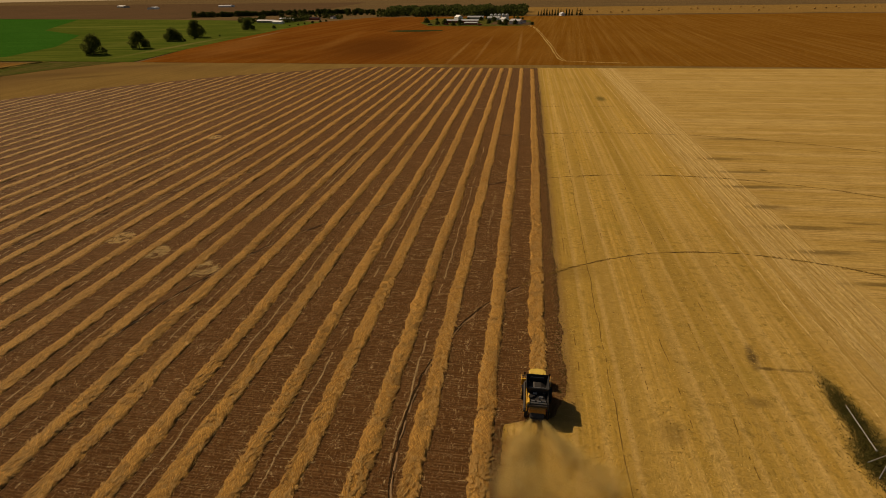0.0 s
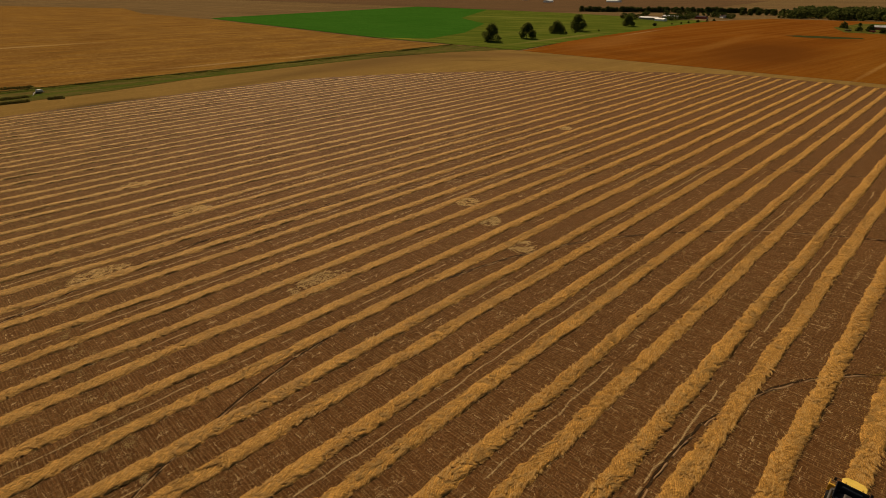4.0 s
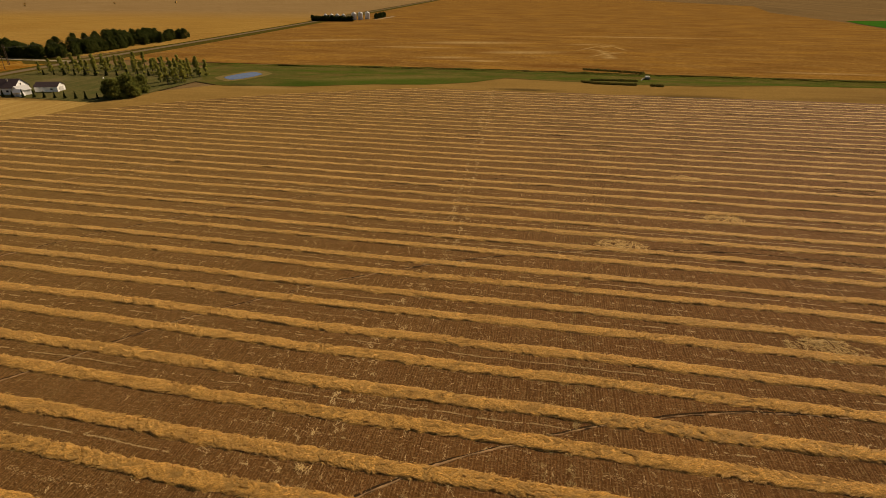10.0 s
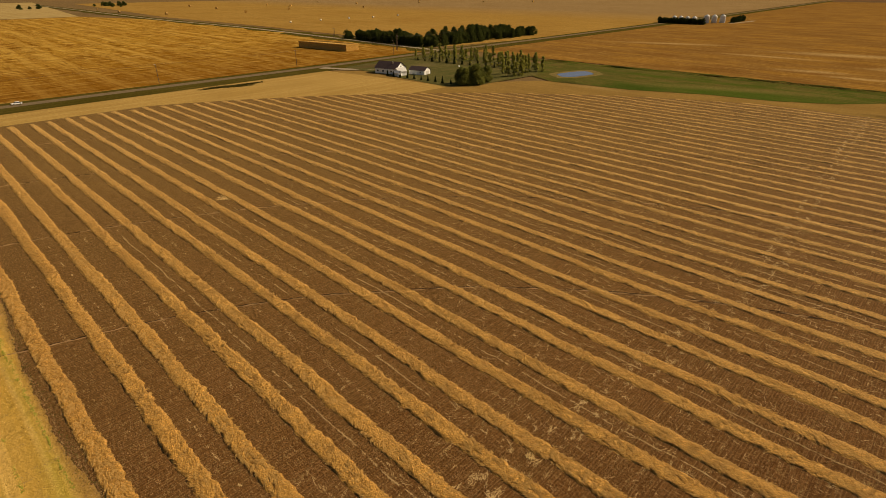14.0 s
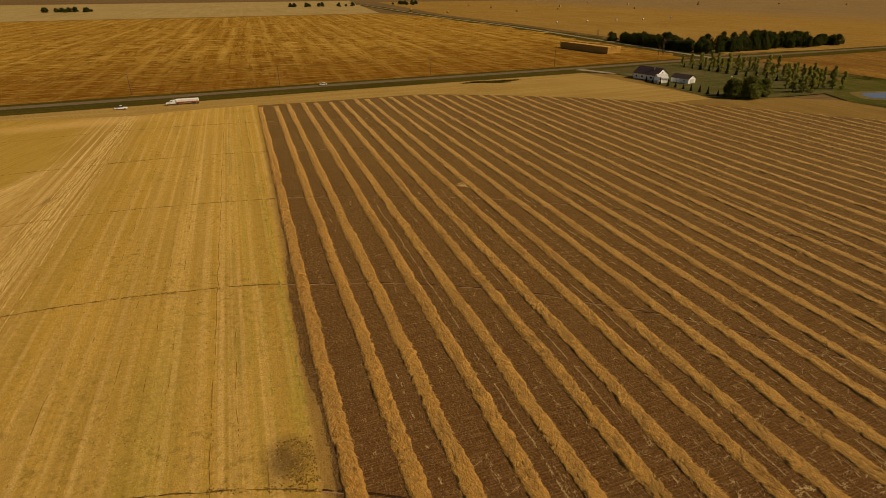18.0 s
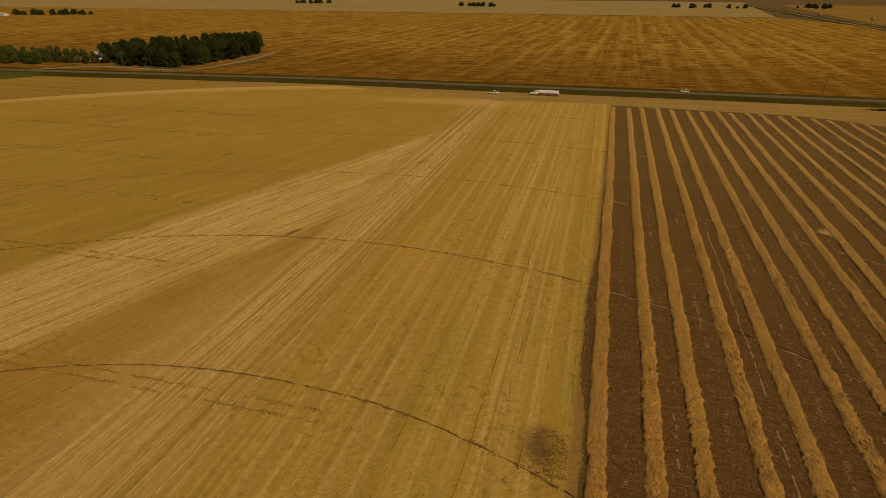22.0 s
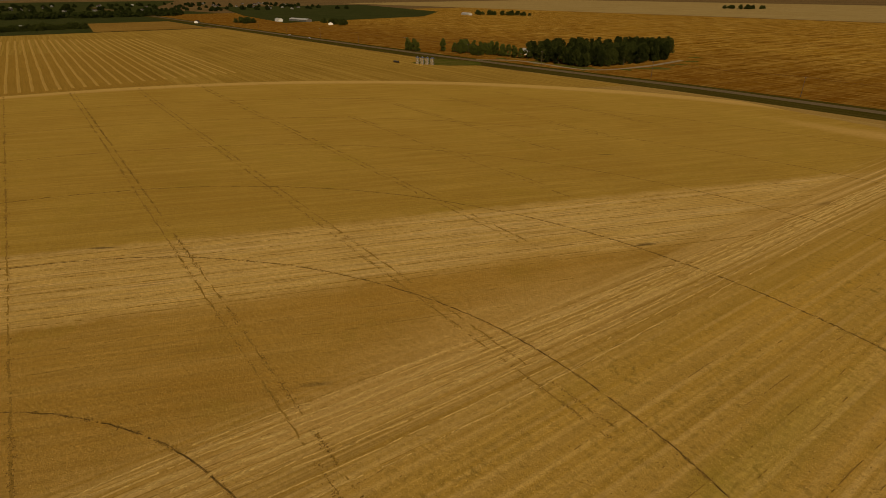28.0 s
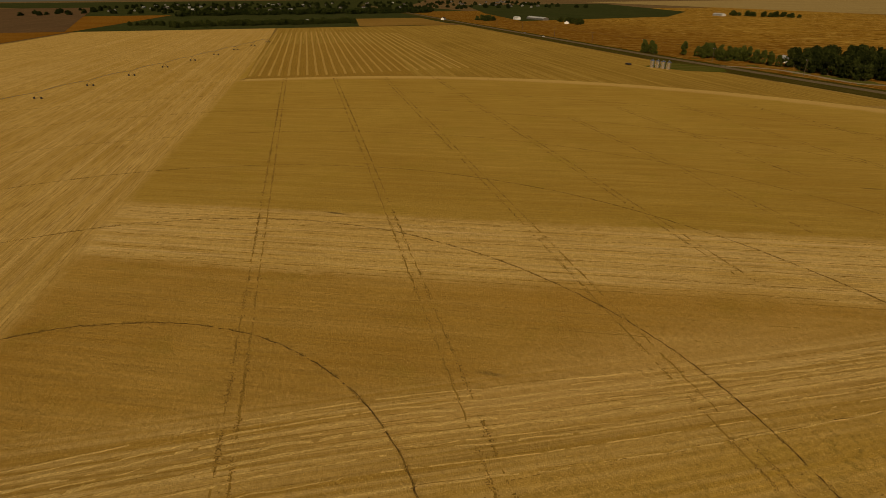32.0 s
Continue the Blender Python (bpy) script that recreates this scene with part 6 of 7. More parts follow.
white = thing("wrapped_bale", "pale plastic-wrapped round bale on stubble", "bale", "wrapped bales", (-512, -852, 0))
part("wrap", tube((-1.2, 0, 1.5), (1.2, 0, 1.5), 1.6, None, 14), M_STRAWWRAP, white)
part("cap", join(tube((-1.32, 0, 1.5), (-1.2, 0, 1.5), 0.9, 1.5, 14), tube((1.2, 0, 1.5), (1.32, 0, 1.5), 1.5, 0.9, 14)), M_SHEETROOF, white)
for x, y in ((-578, -862), (-649, -876), (-701, -869), (-784, -892)):
    copy_thing(white, pose(x, y, 0, 0, 0, rng.uniform(0, 360)))
far_bale = thing("straw_bale", "far dark straw bale on the tan field", "bale", "bales of the far northern field", (150, 1330, 0))
part("straw", tube((-1.6, 0, 1.7), (1.6, 0, 1.7), 1.8, None, 12), M_STACK, far_bale)
part("twine", tube((-0.25, 0, 1.7), (0.25, 0, 1.7), 1.84, None, 12), M_WOODPOLE, far_bale)
for i in range(46):
    copy_thing(far_bale, pose(130 + 26 * i + rng.normal(0, 9), 1290 + 5 * i + rng.uniform(0, 190), 0, 0, 0, rng.uniform(0, 360)))

# ---- power poles along the road ----
def power_pole(name, at, turn=0.0, high=12.0):
    ob = thing(name, "weathered wooden power pole with a crossarm", "power pole", "power poles along the road", at, turn)
    part("post", tube((0, 0, -0.2), (0, 0, high), 0.2, 0.13, 8), M_WOODPOLE, ob)
    part("crossarm", box((0.14, 2.4, 0.16), (0, 0, high - 0.7), 0.02), M_WOODPOLE, ob)
    for y in (-1.05, 0, 1.05):
        part("insulator", tube((0, y, high - 0.62), (0, y, high - 0.35), 0.07, 0.05, 6), M_WHITE, ob)
    return ob


POLES = [(x, road_y(x) - 16.5) for x in (-335, -230, -126, -21, 64, 152, 250, 350, 440, 540, 640, 740, 850, 960)]
first = power_pole("power_pole", (*POLES[0], 0))
for x, y in POLES[1:]:
    copy_thing(first, pose(x, y, 0))


def wire(name, a, b, sag=0.9, r=0.02):
    """A hanging wire between two points."""
    pts = [Vector(a).lerp(Vector(b), i / 8) - Vector((0, 0, sag * 4 * (i / 8) * (1 - i / 8))) for i in range(9)]
    cu = bpy.data.curves.new(name, "CURVE")
    cu.dimensions, cu.bevel_depth, cu.bevel_resolution = "3D", r, 0
    sp = cu.splines.new("POLY")
    sp.points.add(8)
    for q, p in zip(sp.points, pts):
        q.co = (*p, 1)
    cu.materials.append(M_BLACK)
    return tagged(new(name, cu), "thin dark sagging power line between poles", "power line", "power lines")


for (x0, y0), (x1, y1) in zip(POLES, POLES[1:]):
    for s in (-1.05, 1.05):
        wire("power_line", (x0, y0 + s, 11.75), (x1, y1 + s, 11.75))
h = thing("h_frame_pole", "tall two-legged wooden power pole by the crossing", "power pole", "", (-357, -411, 0), 60)
for s in (-2.2, 2.2):
    part("leg", tube((s, 0, -0.2), (s, 0, 15), 0.26, 0.16, 8), M_WOODPOLE, h)
part("crossbeam", box((8.2, 0.2, 0.26), (0, 0, 13.6), 0.03), M_WOODPOLE, h)
for s in (-3.6, 0, 3.6):
    part("insulator", tube((s, 0, 13.5), (s, 0, 12.7), 0.09, 0.09, 6), M_GREYSTEEL, h)
for s in (-3.6, 0, 3.6):
    wire("power_line", (-357 + s * 0.5, -411 + s * 0.86, 12.8), (-470 + s * 0.5, -428 + s * 0.86, 12.0), 1.6, 0.03)
    wire("power_line", (-357 + s * 0.5, -411 + s * 0.86, 12.8), (-318 + s * 0.5, -505 + s * 0.86, 11.0), 1.6, 0.03)
for x, y in ((-390, -560), (-386, -552)):
    copy_thing(first, pose(x, y, 0, 0, 0, 90))

# ---- vehicles ----
def grain_truck(x, y, turn):
    """Its nose points along its own y."""
    ob = thing("grain_truck", "white semi truck with a long white grain trailer parked on stubble", "truck", "", (x, y, 0.05), turn)
    part("frame", box((0.9, 7.0, 0.3), (0, 5.4, 0.95), 0.03), M_DARKSTEEL, ob)
    cab = part("cab", slab([(5.0, 1.0), (7.1, 1.0), (7.1, 2.0), (6.6, 3.0), (5.0, 3.1)], "x", -1.15, 1.15, 0.08), M_WHITE, ob, "white truck cab")
    part("windscreen", box((1.9, 0.05, 0.75), (0, 6.92, 2.5), 0.01, (-27, 0, 0)), M_GLASS, cab)
    for s in (-1, 1):
        part("door_window", box((0.05, 0.9, 0.65), (s * 1.16, 5.9, 2.45), 0.01), M_GLASS, cab)
        part("fuel_tank", tube((s * 0.95, 4.0, 0.8), (s * 0.95, 5.2, 0.8), 0.32, None, 12), M_TIN, ob)
        part("stack_pipe", tube((s * 1.0, 4.7, 1.0), (s * 1.0, 4.7, 3.9), 0.08, None, 8), M_TIN, ob)
    part("bonnet", slab([(7.05, 0.8), (9.0, 0.8), (9.1, 1.7), (7.05, 2.0)], "x", -0.95, 0.95, 0.1), M_WHITE, ob, "white bonnet")
    part("sleeper", box((2.3, 1.2, 2.3), (0, 4.5, 2.1), 0.1), M_WHITE, ob)
    part("bumper", box((2.3, 0.25, 0.45), (0, 9.15, 0.65), 0.05), M_TIN, ob)
    tr = part("trailer_box", slab([(-1.25, 1.55), (-0.85, 1.15), (0.85, 1.15), (1.25, 1.55), (1.28, 3.5), (-1.28, 3.5)], "y", -8.6, 3.6, 0.05), M_WHITE, ob, "white grain trailer box")
    for i in range(13):
        for s in (-1, 1):
            part("rib", box((0.06, 0.08, 1.9), (s * 1.29, -8.3 + 0.97 * i, 2.52), 0), M_SHEETROOF, tr)
    for s in (-1, 1):
        part("lower_panel", box((0.05, 12.1, 0.7), (s * 1.3, -2.5, 1.75), 0.01), M_RED, tr, "dark red lower panel")
    part("tarp", slab([(-1.3, 3.5), (1.3, 3.5), (0.9, 3.72), (-0.9, 3.72)], "y", -8.6, 3.6, 0.03), M_WHITE, tr)
    for y in (-0.8, -3.2):
        part("hopper", slab([(-1.0, 1.2), (1.0, 1.2), (0.3, 0.55), (-0.3, 0.55)], "y", y - 0.9, y + 0.9, 0.03), M_SHEETROOF, tr)
    for y in (8.2, 4.6, 3.3, -5.2, -6.5, -7.8):
        for s in (-1, 1):
            wheel(ob, s * 1.02, y, 0.52, 0.32 if y > 8 else 0.5, M_TIN)
    return ob


def pickup(name, label, x, y, turn, paint, truck=True):
    ob = thing(name, label, "pickup" if truck else "car", "", (x, y, 0.05 if truck else 0.27), turn)
    lo = 0.4
    part("body", slab([(-2.85, lo), (2.85, lo), (2.9, 0.85), (2.75, 1.05), (1.2, 1.15), (-2.85, 1.12)] if truck else [(-2.3, lo), (2.3, lo), (2.35, 0.7), (2.1, 0.88), (-2.3, 0.95)], "x", -0.98, 0.98, 0.07), paint, ob)
    cab = part("cab", slab([(-0.9, 1.1), (1.25, 1.1), (0.65, 1.8), (-0.75, 1.85)] if truck else [(-2.0, 0.9), (1.2, 0.9), (0.5, 1.42), (-1.4, 1.45)], "x", -0.85, 0.85, 0.06), M_GLASS, ob, "dark glazed cabin")
    part("roof", box((1.6, 1.35 if truck else 1.8, 0.08), (0, -0.05 if truck else -0.45, 1.86 if truck else 1.46), 0.03), paint, cab)
    if truck:
        part("bed", box((1.6, 1.75, 0.05), (0, -1.9, 1.14), 0), M_DARKSTEEL, ob)
        part("tailgate", box((1.9, 0.08, 0.5), (0, -2.88, 0.9), 0.02), paint, ob)
    for s in (-1, 1):
        part("headlight", box((0.4, 0.06, 0.18), (s * 0.7, 2.88 if truck else 2.33, 0.8), 0.02), M_SHEETROOF, ob)
        for yy in ((1.8, -1.75) if truck else (1.4, -1.4)):
            wheel(ob, s * 0.86, yy, 0.4 if truck else 0.33, 0.26, M_TIN)
    return ob


grain_truck(33.5, -326.5, -90).scale = (0.92, 0.93, 0.8)
pickup("pickup_truck", "white pickup truck parked on stubble beside the road", 63, -323.5, 90, M_WHITE)
pickup("car", "white car driving on the grey road", -47, road_y(-47) - 1.6, -90, M_WHITE, False)
pickup("car", "small white far car on the road", 735, road_y(735) + 1.5, 90, M_WHITE, False)
pickup("car", "small pale far car on the road", 805, road_y(805) - 1.5, -90, M_SHEETROOF, False)

# ---- steel bins by the eastern grove ----
def grain_bin(name, label, group, at, r, high, material):
    ob = thing(name, label, "grain bin", group, at)
    part("shell", tube((0, 0, 0), (0, 0, high), r, None, 20), material, ob)
    n = max(4, int(high / 1.1))
    for i in range(1, n):
        part("hoop", tube((0, 0, high * i / n - 0.05), (0, 0, high * i / n + 0.05), r * 1.015, None, 20), material, ob)
    part("roof", tube((0, 0, high), (0, 0, high + r * 0.62), r * 1.04, r * 0.12, 20), material, ob)
    part("cap", tube((0, 0, high + r * 0.6), (0, 0, high + r * 0.6 + 0.35), r * 0.16, None, 10), M_GREYSTEEL, ob)
    part("ladder", box((0.4, 0.08, high), (0, -r - 0.06, high / 2), 0), M_GREYSTEEL, ob)
    return ob


for i in range(4):
    grain_bin("grain_bin", "shiny galvanised steel grain bin in a row", "bins by the grove", (407.5 + 4.4 * i, -267 + 2.2 * i, 0.05), 1.75, 5.4, M_TIN)
sheet("bin_yard", [(396, -275), (430, -258), (436, -275), (452, -292), (400, -312), (380, -300)], 0.06, M_GRASS, "rough grass round the steel bins", "grass")
heap = thing("scrap_heap", "dark rusty implement beside the bins", "implement", "", (440, -250, 0.05))
part("frame", box((6, 2.5, 1.2), (0, 0, 1.1), 0.2), M_DARKSTEEL, heap)
for s in (-1, 1):
    wheel(heap, s * 2.2, -1.3, 0.6, 0.3, M_RED)

# ---- groves south of the road ----
rng = np.random.default_rng(23)
grove = [make_tree("grove_tree", "tall dark tree of the roadside grove", "tree", "trees of the roadside grove", 10, 15.5, 0.1, (M_LEAF, M_LEAF_C)[i % 2], 420 + i, 1300, 0.65, "tall") for i in range(4)]
spots = []
quad = [(392, -358), (318, -362), (310, -404), (316, -470), (350, -520), (400, -500), (410, -420)]
cxm, cym = 358, -425
while len(spots) < 250:
    k = rng.integers(len(quad))
    (x0, y0), (x1, y1) = quad[k], quad[(k + 1) % len(quad)]
    t = rng.uniform()
    d = rng.uniform() ** 2 * 0.9
    spots.append((x0 + (x1 - x0) * t + (cxm - x0 - (x1 - x0) * t) * d, y0 + (y1 - y0) * t + (cym - y0 - (y1 - y0) * t) * d))
plant(grove, spots, rng, 0.65, 1.05)
light = [make_tree("grove_poplar", "green poplar beside the farm lane", "poplar", "poplars by the lane", 7, 11, 0.3, M_LEAF_G, 440 + i, 1200, 0.65) for i in range(3)]
plant(light, [(rng.uniform(440, 505), rng.uniform(-372, -338)) for i in range(34)] + [(400 + 6 * i, -362 + 2.5 * math.sin(2.1 * i)) for i in range(8)] + [(512 + 5 * i, -318 + 1.0 * i) for i in range(4)], rng, 0.7, 1.2)
gable_house("lane_house", "low pale house behind the grove", "house", "", (425, -392, 0), 70, 9, 16, 3, 2, M_WHITE, M_SHEETROOF, [("e", 0, 1, 1.5, 1.2)], [("n", 0, 0.1, 1.1, 2.0)])
tagged(new("lane", ribbon("lane", smooth_line([(420, -316), (392, -345), (360, -350), (318, -350), (300, -366), (296, -410), (302, -470)], 4), [(-2.5, 0.07), (0, 0.1), (2.5, 0.07)], M_GRAVEL, 0.3, 33, 4)), "pale gravel lane round the grove", "lane", "", "structure")
tagged(new("grove_grass", ribbon("grove_grass", smooth_line([(470, -335), (420, -345), (360, -356), (305, -360), (286, -400), (292, -470), (320, -520)], 4), [(-12, 0.03), (0, 0.045), (9, 0.03)], M_GRASS, 1.5, 34, 3)), "grassy border of the grove", "grass", "", "structure")

# ---- pasture trees by the green crop ----
rng = np.random.default_rng(31)
for i, (x, y, w, h) in enumerate(((-397, 475, 23, 16), (-392, 532, 20, 15.5), (-408, 616, 20, 13), (-409, 668, 24, 18), (-407, 801, 19, 15))):
    make_tree("pasture_tree", "broad dark willow standing alone on green pasture", "tree", "pasture trees", w, h, 1.4, M_LEAF_G, 500 + i, 3000, 0.8, at=(x, y, 0.03))
shrub = [make_tree("pasture_shrub", "low dark shrub on green pasture", "shrub", "pasture shrubs", 6, 3.4, 0.1, M_LEAF, 520 + i, 300, 0.5) for i in range(2)]
plant(shrub, [(-398, 690), (-392, 676), (-388, 684), (-396, 640), (-404, 655), (-380, 830), (-372, 905), (-376, 880), (-371, 930), (-368, 960), (-365, 990), (-362, 1012), (-392, 545), (-398, 622)], rng, 0.5, 1.2)

# ---- tree belts ----
belt = [make_tree("belt_tree", "dark tree of a far shelter belt", "tree", "trees of the shelter belts", 15, 10, 0.1, M_LEAF, 540 + i, 600, 1.2) for i in range(4)]
spots = [(-745 + 4.6 * i, 1190 + 2.2 * i + rng.normal(0, 7)) for i in range(82)]
spots += [(-395 + 12 * i, 1250 + 9 * i + rng.normal(0, 6)) for i in range(9)]
plant(belt, spots, rng, 0.7, 1.1)


def far_wood(label, spots, w, h, leaf, seed, n=60, size=1.8):
    """A far mass of tree crowns that nobody could count."""
    r = np.random.default_rng(seed)
    crowns = [(x, y, w * r.uniform(0.35, 0.6), h * r.uniform(0.7, 1.15)) for x, y in spots]

    def inside(q):
        x, y, rad, top = crowns[q.integers(len(crowns))]
        d = q.normal(size=3)
        d /= np.linalg.norm(d)
        return (x + rad * d[0], y + rad * d[1], max(0.2, top * (0.5 + 0.5 * d[2])))
    return tagged(new("far_wood", crown_mesh("far_wood", leaf, n * len(crowns), size, inside, r)), label, "wood", "", "stuff")


far_wood("low dark wood beyond the northern farm", [(-312 + rng.uniform(0, 300), 1185 + rng.uniform(0, 240)) for i in range(150)], 26, 15, M_LEAF, 551, 110, 2.6)
far_wood("dark trees round the far livestock farm", [(-540 + 17 * i + rng.normal(0, 8), 1120 + rng.normal(0, 25)) for i in range(12)] + [(-420 + rng.normal(0, 14), 985 + 14 * i) for i in range(12)] + [(-500 + rng.normal(0, 12), 960 + 12 * i) for i in range(6)], 14, 8, M_LEAF, 555, 90, 1.8)
bushy = [make_tree("hedge_bush", "dark dense bush of a far farm hedge", "bush", "bushes of the western hedge", 9, 8, 0.1, M_LEAF_C, 570 + i, 600, 0.8) for i in range(2)]
plant(bushy, [(-922 + rng.normal(0, 2), -408 + 3.3 * i + rng.normal(0, 0.8)) for i in range(22)] + [(-934 + rng.normal(0, 2), -412 + 5.5 * i) for i in range(10)] + [(-1002 - 5.5 * i, -322 - 0.4 * i + rng.normal(0, 1.5)) for i in range(13)], rng, 0.75, 1.1)
hedge = [make_tree("hedge_spruce", "dark spruce of a far farm hedge", "spruce", "spruces of the far farms", 6, 12, 0.3, M_LEAF_C, 560 + i, 240, 0.8, "cone") for i in range(2)]
plant(hedge, [(20 + 5.5 * i, 1190) for i in range(13)] + [(96, 1196), (102, 1192), (106, 1199)], rng, 0.7, 1.1)

# ---- northern farm ----
sheet("farm_yard", [(-150, 870), (-60, 860), (5, 880), (5, 1010), (-60, 1110), (-170, 1090), (-180, 960)], 0.05, M_GRASS, "green yard of the northern farm", "yard")
sheet("wet_hollow", [(-190, 766), (-170, 754), (-140, 756), (-112, 772), (-118, 788), (-150, 786), (-178, 780)], 0.06, M_DARKGREEN, "dark weedy hollow in the rust stubble", "hollow", ragged=2.0)
sheet("farm_gravel", [(-60, 905), (10, 890), (8, 960), (-55, 985)], 0.07, M_BAREGREY, "reddish gravel yard of the northern farm", "yard")
WIN = [("e", -4, 1.2, 1.4, 1.2), ("s", 0, 1.2, 1.6, 1.2), ("e", 3, 1.2, 1.4, 1.2)]
DOOR = [("s", 2.2, 0.1, 3.0, 2.6)]
def farm_building(x, y, turn, w, l, h, rise, wall, roof, label):
    return gable_house("farm_building", label, "farm building", "", (x, y, 0.05), turn, w * 0.8, l * 0.85, h * 0.72, rise * 0.7, wall, roof, WIN, DOOR)


farm_building(-107, 955, 90, 15, 62, 4.5, 3.0, M_RED, M_SHEETROOF, "long red barn with a pale sheet roof")
farm_building(-88, 905, 84, 10, 24, 3.5, 2.0, M_RED, M_SHEETROOF, "small barn with a pale roof")
farm_building(-60, 1035, 80, 12, 26, 5, 3.5, M_WHITE, M_SHEETROOF, "white farm shed with a pale roof")
farm_building(-40, 990, 30, 12, 18, 5, 4, M_WHITE, M_SHEETROOF, "white farmhouse with a pale roof")
farm_building(-18, 920, 60, 14, 22, 6, 4, M_SHEETROOF, M_SHEETROOF, "grey machine shed with a pale roof")
farm_building(-8, 935, 90, 8, 12, 4, 2.5, M_WHITE, M_ROOF, "white farm building with a dark roof")
farm_building(-125, 1050, 40, 12, 16, 6, 5, M_WHITE, M_SHEETROOF, "white farm building with pale roof")
farm_building(-95, 1060, 85, 14, 34, 5, 3, M_GREYSTEEL, M_SHEETROOF, "grey implement shed with pale roof")
farm_building(66, 1175, 20, 10, 14, 5, 4, M_WHITE, M_SHEETROOF, "white house among spruces")
farm_building(-462, 985, 75, 14, 46, 4, 2.5, M_GREYSTEEL, M_SHEETROOF, "long low pale livestock shed")
farm_building(-446, 1050, 78, 13, 52, 4, 2.5, M_GREYSTEEL, M_SHEETROOF, "long low pale livestock shed")
farm_building(-428, 955, 70, 10, 24, 4, 2.5, M_WHITE, M_SHEETROOF, "white feed shed with pale roof")
farm_building(-405, 1070, 70, 10, 26, 4, 2.5, M_RED, M_ROOF, "dark red barn of the far farm")
farm_building(-385, 1120, 40, 10, 18, 4, 3, M_WHITE, M_ROOF, "white house of the far farm")
farm_building(-1240, 1800, 20, 30, 70, 7, 3, M_WHITE, M_SHEETROOF, "far pale industrial shed with low roof")
farm_building(-1060, 1950, 80, 30, 60, 7, 3, M_WHITE, M_SHEETROOF, "far pale industrial shed with low roof")
farm_building(-1500, 2000, 60, 30, 60, 7, 3, M_GREYSTEEL, M_SHEETROOF, "far pale industrial shed with low roof")
farm_building(1165, -440, 98, 16, 85, 5, 3, M_GREYSTEEL, M_SHEETROOF, "long low pale shed by the far road")
farm_building(1180, -400, 98, 10, 22, 6, 3, M_WHITE, M_SHEETROOF, "white shed by the far road")
farm_building(1010, -440, 60, 10, 16, 4, 3, M_WHITE, M_ROOF, "white house among far trees")
farm_building(1030, -452, 20, 8, 12, 4, 3, M_WHITE, M_SHEETROOF, "white barn among far trees")
farm_building(1190, 30, 10, 14, 24, 5, 4, M_WHITE, M_SHEETROOF, "white house in front of the tree belt")
farm_building(1175, 62, 70, 8, 14, 4, 3, M_WHITE, M_ROOF, "small house in front of the tree belt")
farm_building(1190, -890, 80, 12, 50, 5, 3, M_SHEETROOF, M_SHEETROOF, "far pale shed beside trees")
farm_building(1225, -250, 60, 9, 14, 4, 3, M_WHITE, M_ROOF, "small white house by the far road")
for i in range(5):
    grain_bin("grain_bin", "pale grain bin of the northern farm", "bins of the northern farm", (-66 + 7 * i, 1060 + 2 * i, 0.05), 3.0, 7.5, M_SHEETROOF)
rng = np.random.default_rng(37)
plant(shrub, [(rng.uniform(-175, 10), rng.uniform(880, 1100)) for i in range(34)], rng, 0.8, 2.2)
for i in range(4):
    x, y = (-150 + 26 * i, 890 - 3 * i)
    t = thing("farm_trailer", "dark farm trailer parked on grass", "trailer", "farm trailers", (x, y, 0.05), 80 + 10 * i)
    part("bed", box((2.6, 7, 1.4), (0, 0, 1.6), 0.05), M_RED if i % 2 else M_DARKSTEEL, t)
    for s in (-1, 1):
        wheel(t, s * 1.1, -1.2, 0.5, 0.3, M_GREYSTEEL)

# ---- western bins with a hedge ----
for i, (x, y, r, h) in enumerate(((-966, -369, 3.6, 7.5), (-966, -380, 3.6, 7.5), (-966, -391, 3.6, 7.5), (-966, -402, 3.6, 7.5), (-970, -351, 4.3, 10), (-978, -342, 4.3, 10), (-990, -333, 4.3, 10))):
    grain_bin("grain_bin", "white steel grain bin with a conical roof behind a spruce hedge", "western bins", (x, y, 0.02), r, h, M_SHEETROOF)

tagged(new("yard_strip", ribbon("yard_strip", smooth_line([(-984, -318), (-1030, -313), (-1085, -312)], 5), [(-4, 0.06), (0, 0.08), (4, 0.06)], M_GRAVEL, 0.4, 71, 3)), "pale gravel strip in front of the far hedge", "yard", "", "structure")

# ---- canal clutter ----
def brush_row(a, b, w, h, seed):
    rng2 = np.random.default_rng(seed)
    n = int(15 * math.hypot(b[0] - a[0], b[1] - a[1])) + 300
    t = rng2.uniform(0, 1, n)
    p = lambda r: (a[0] + (b[0] - a[0]) * (q := r.uniform()) + r.normal(0, w), a[1] + (b[1] - a[1]) * q, h * r.uniform() ** 1.5 + 0.05)
    ob = new("brush", crown_mesh("brush", M_WEED, n, 0.6, p, rng2))
    return tagged(ob, "low dark brush row on the grass bank", "brush", "brush rows", "stuff")


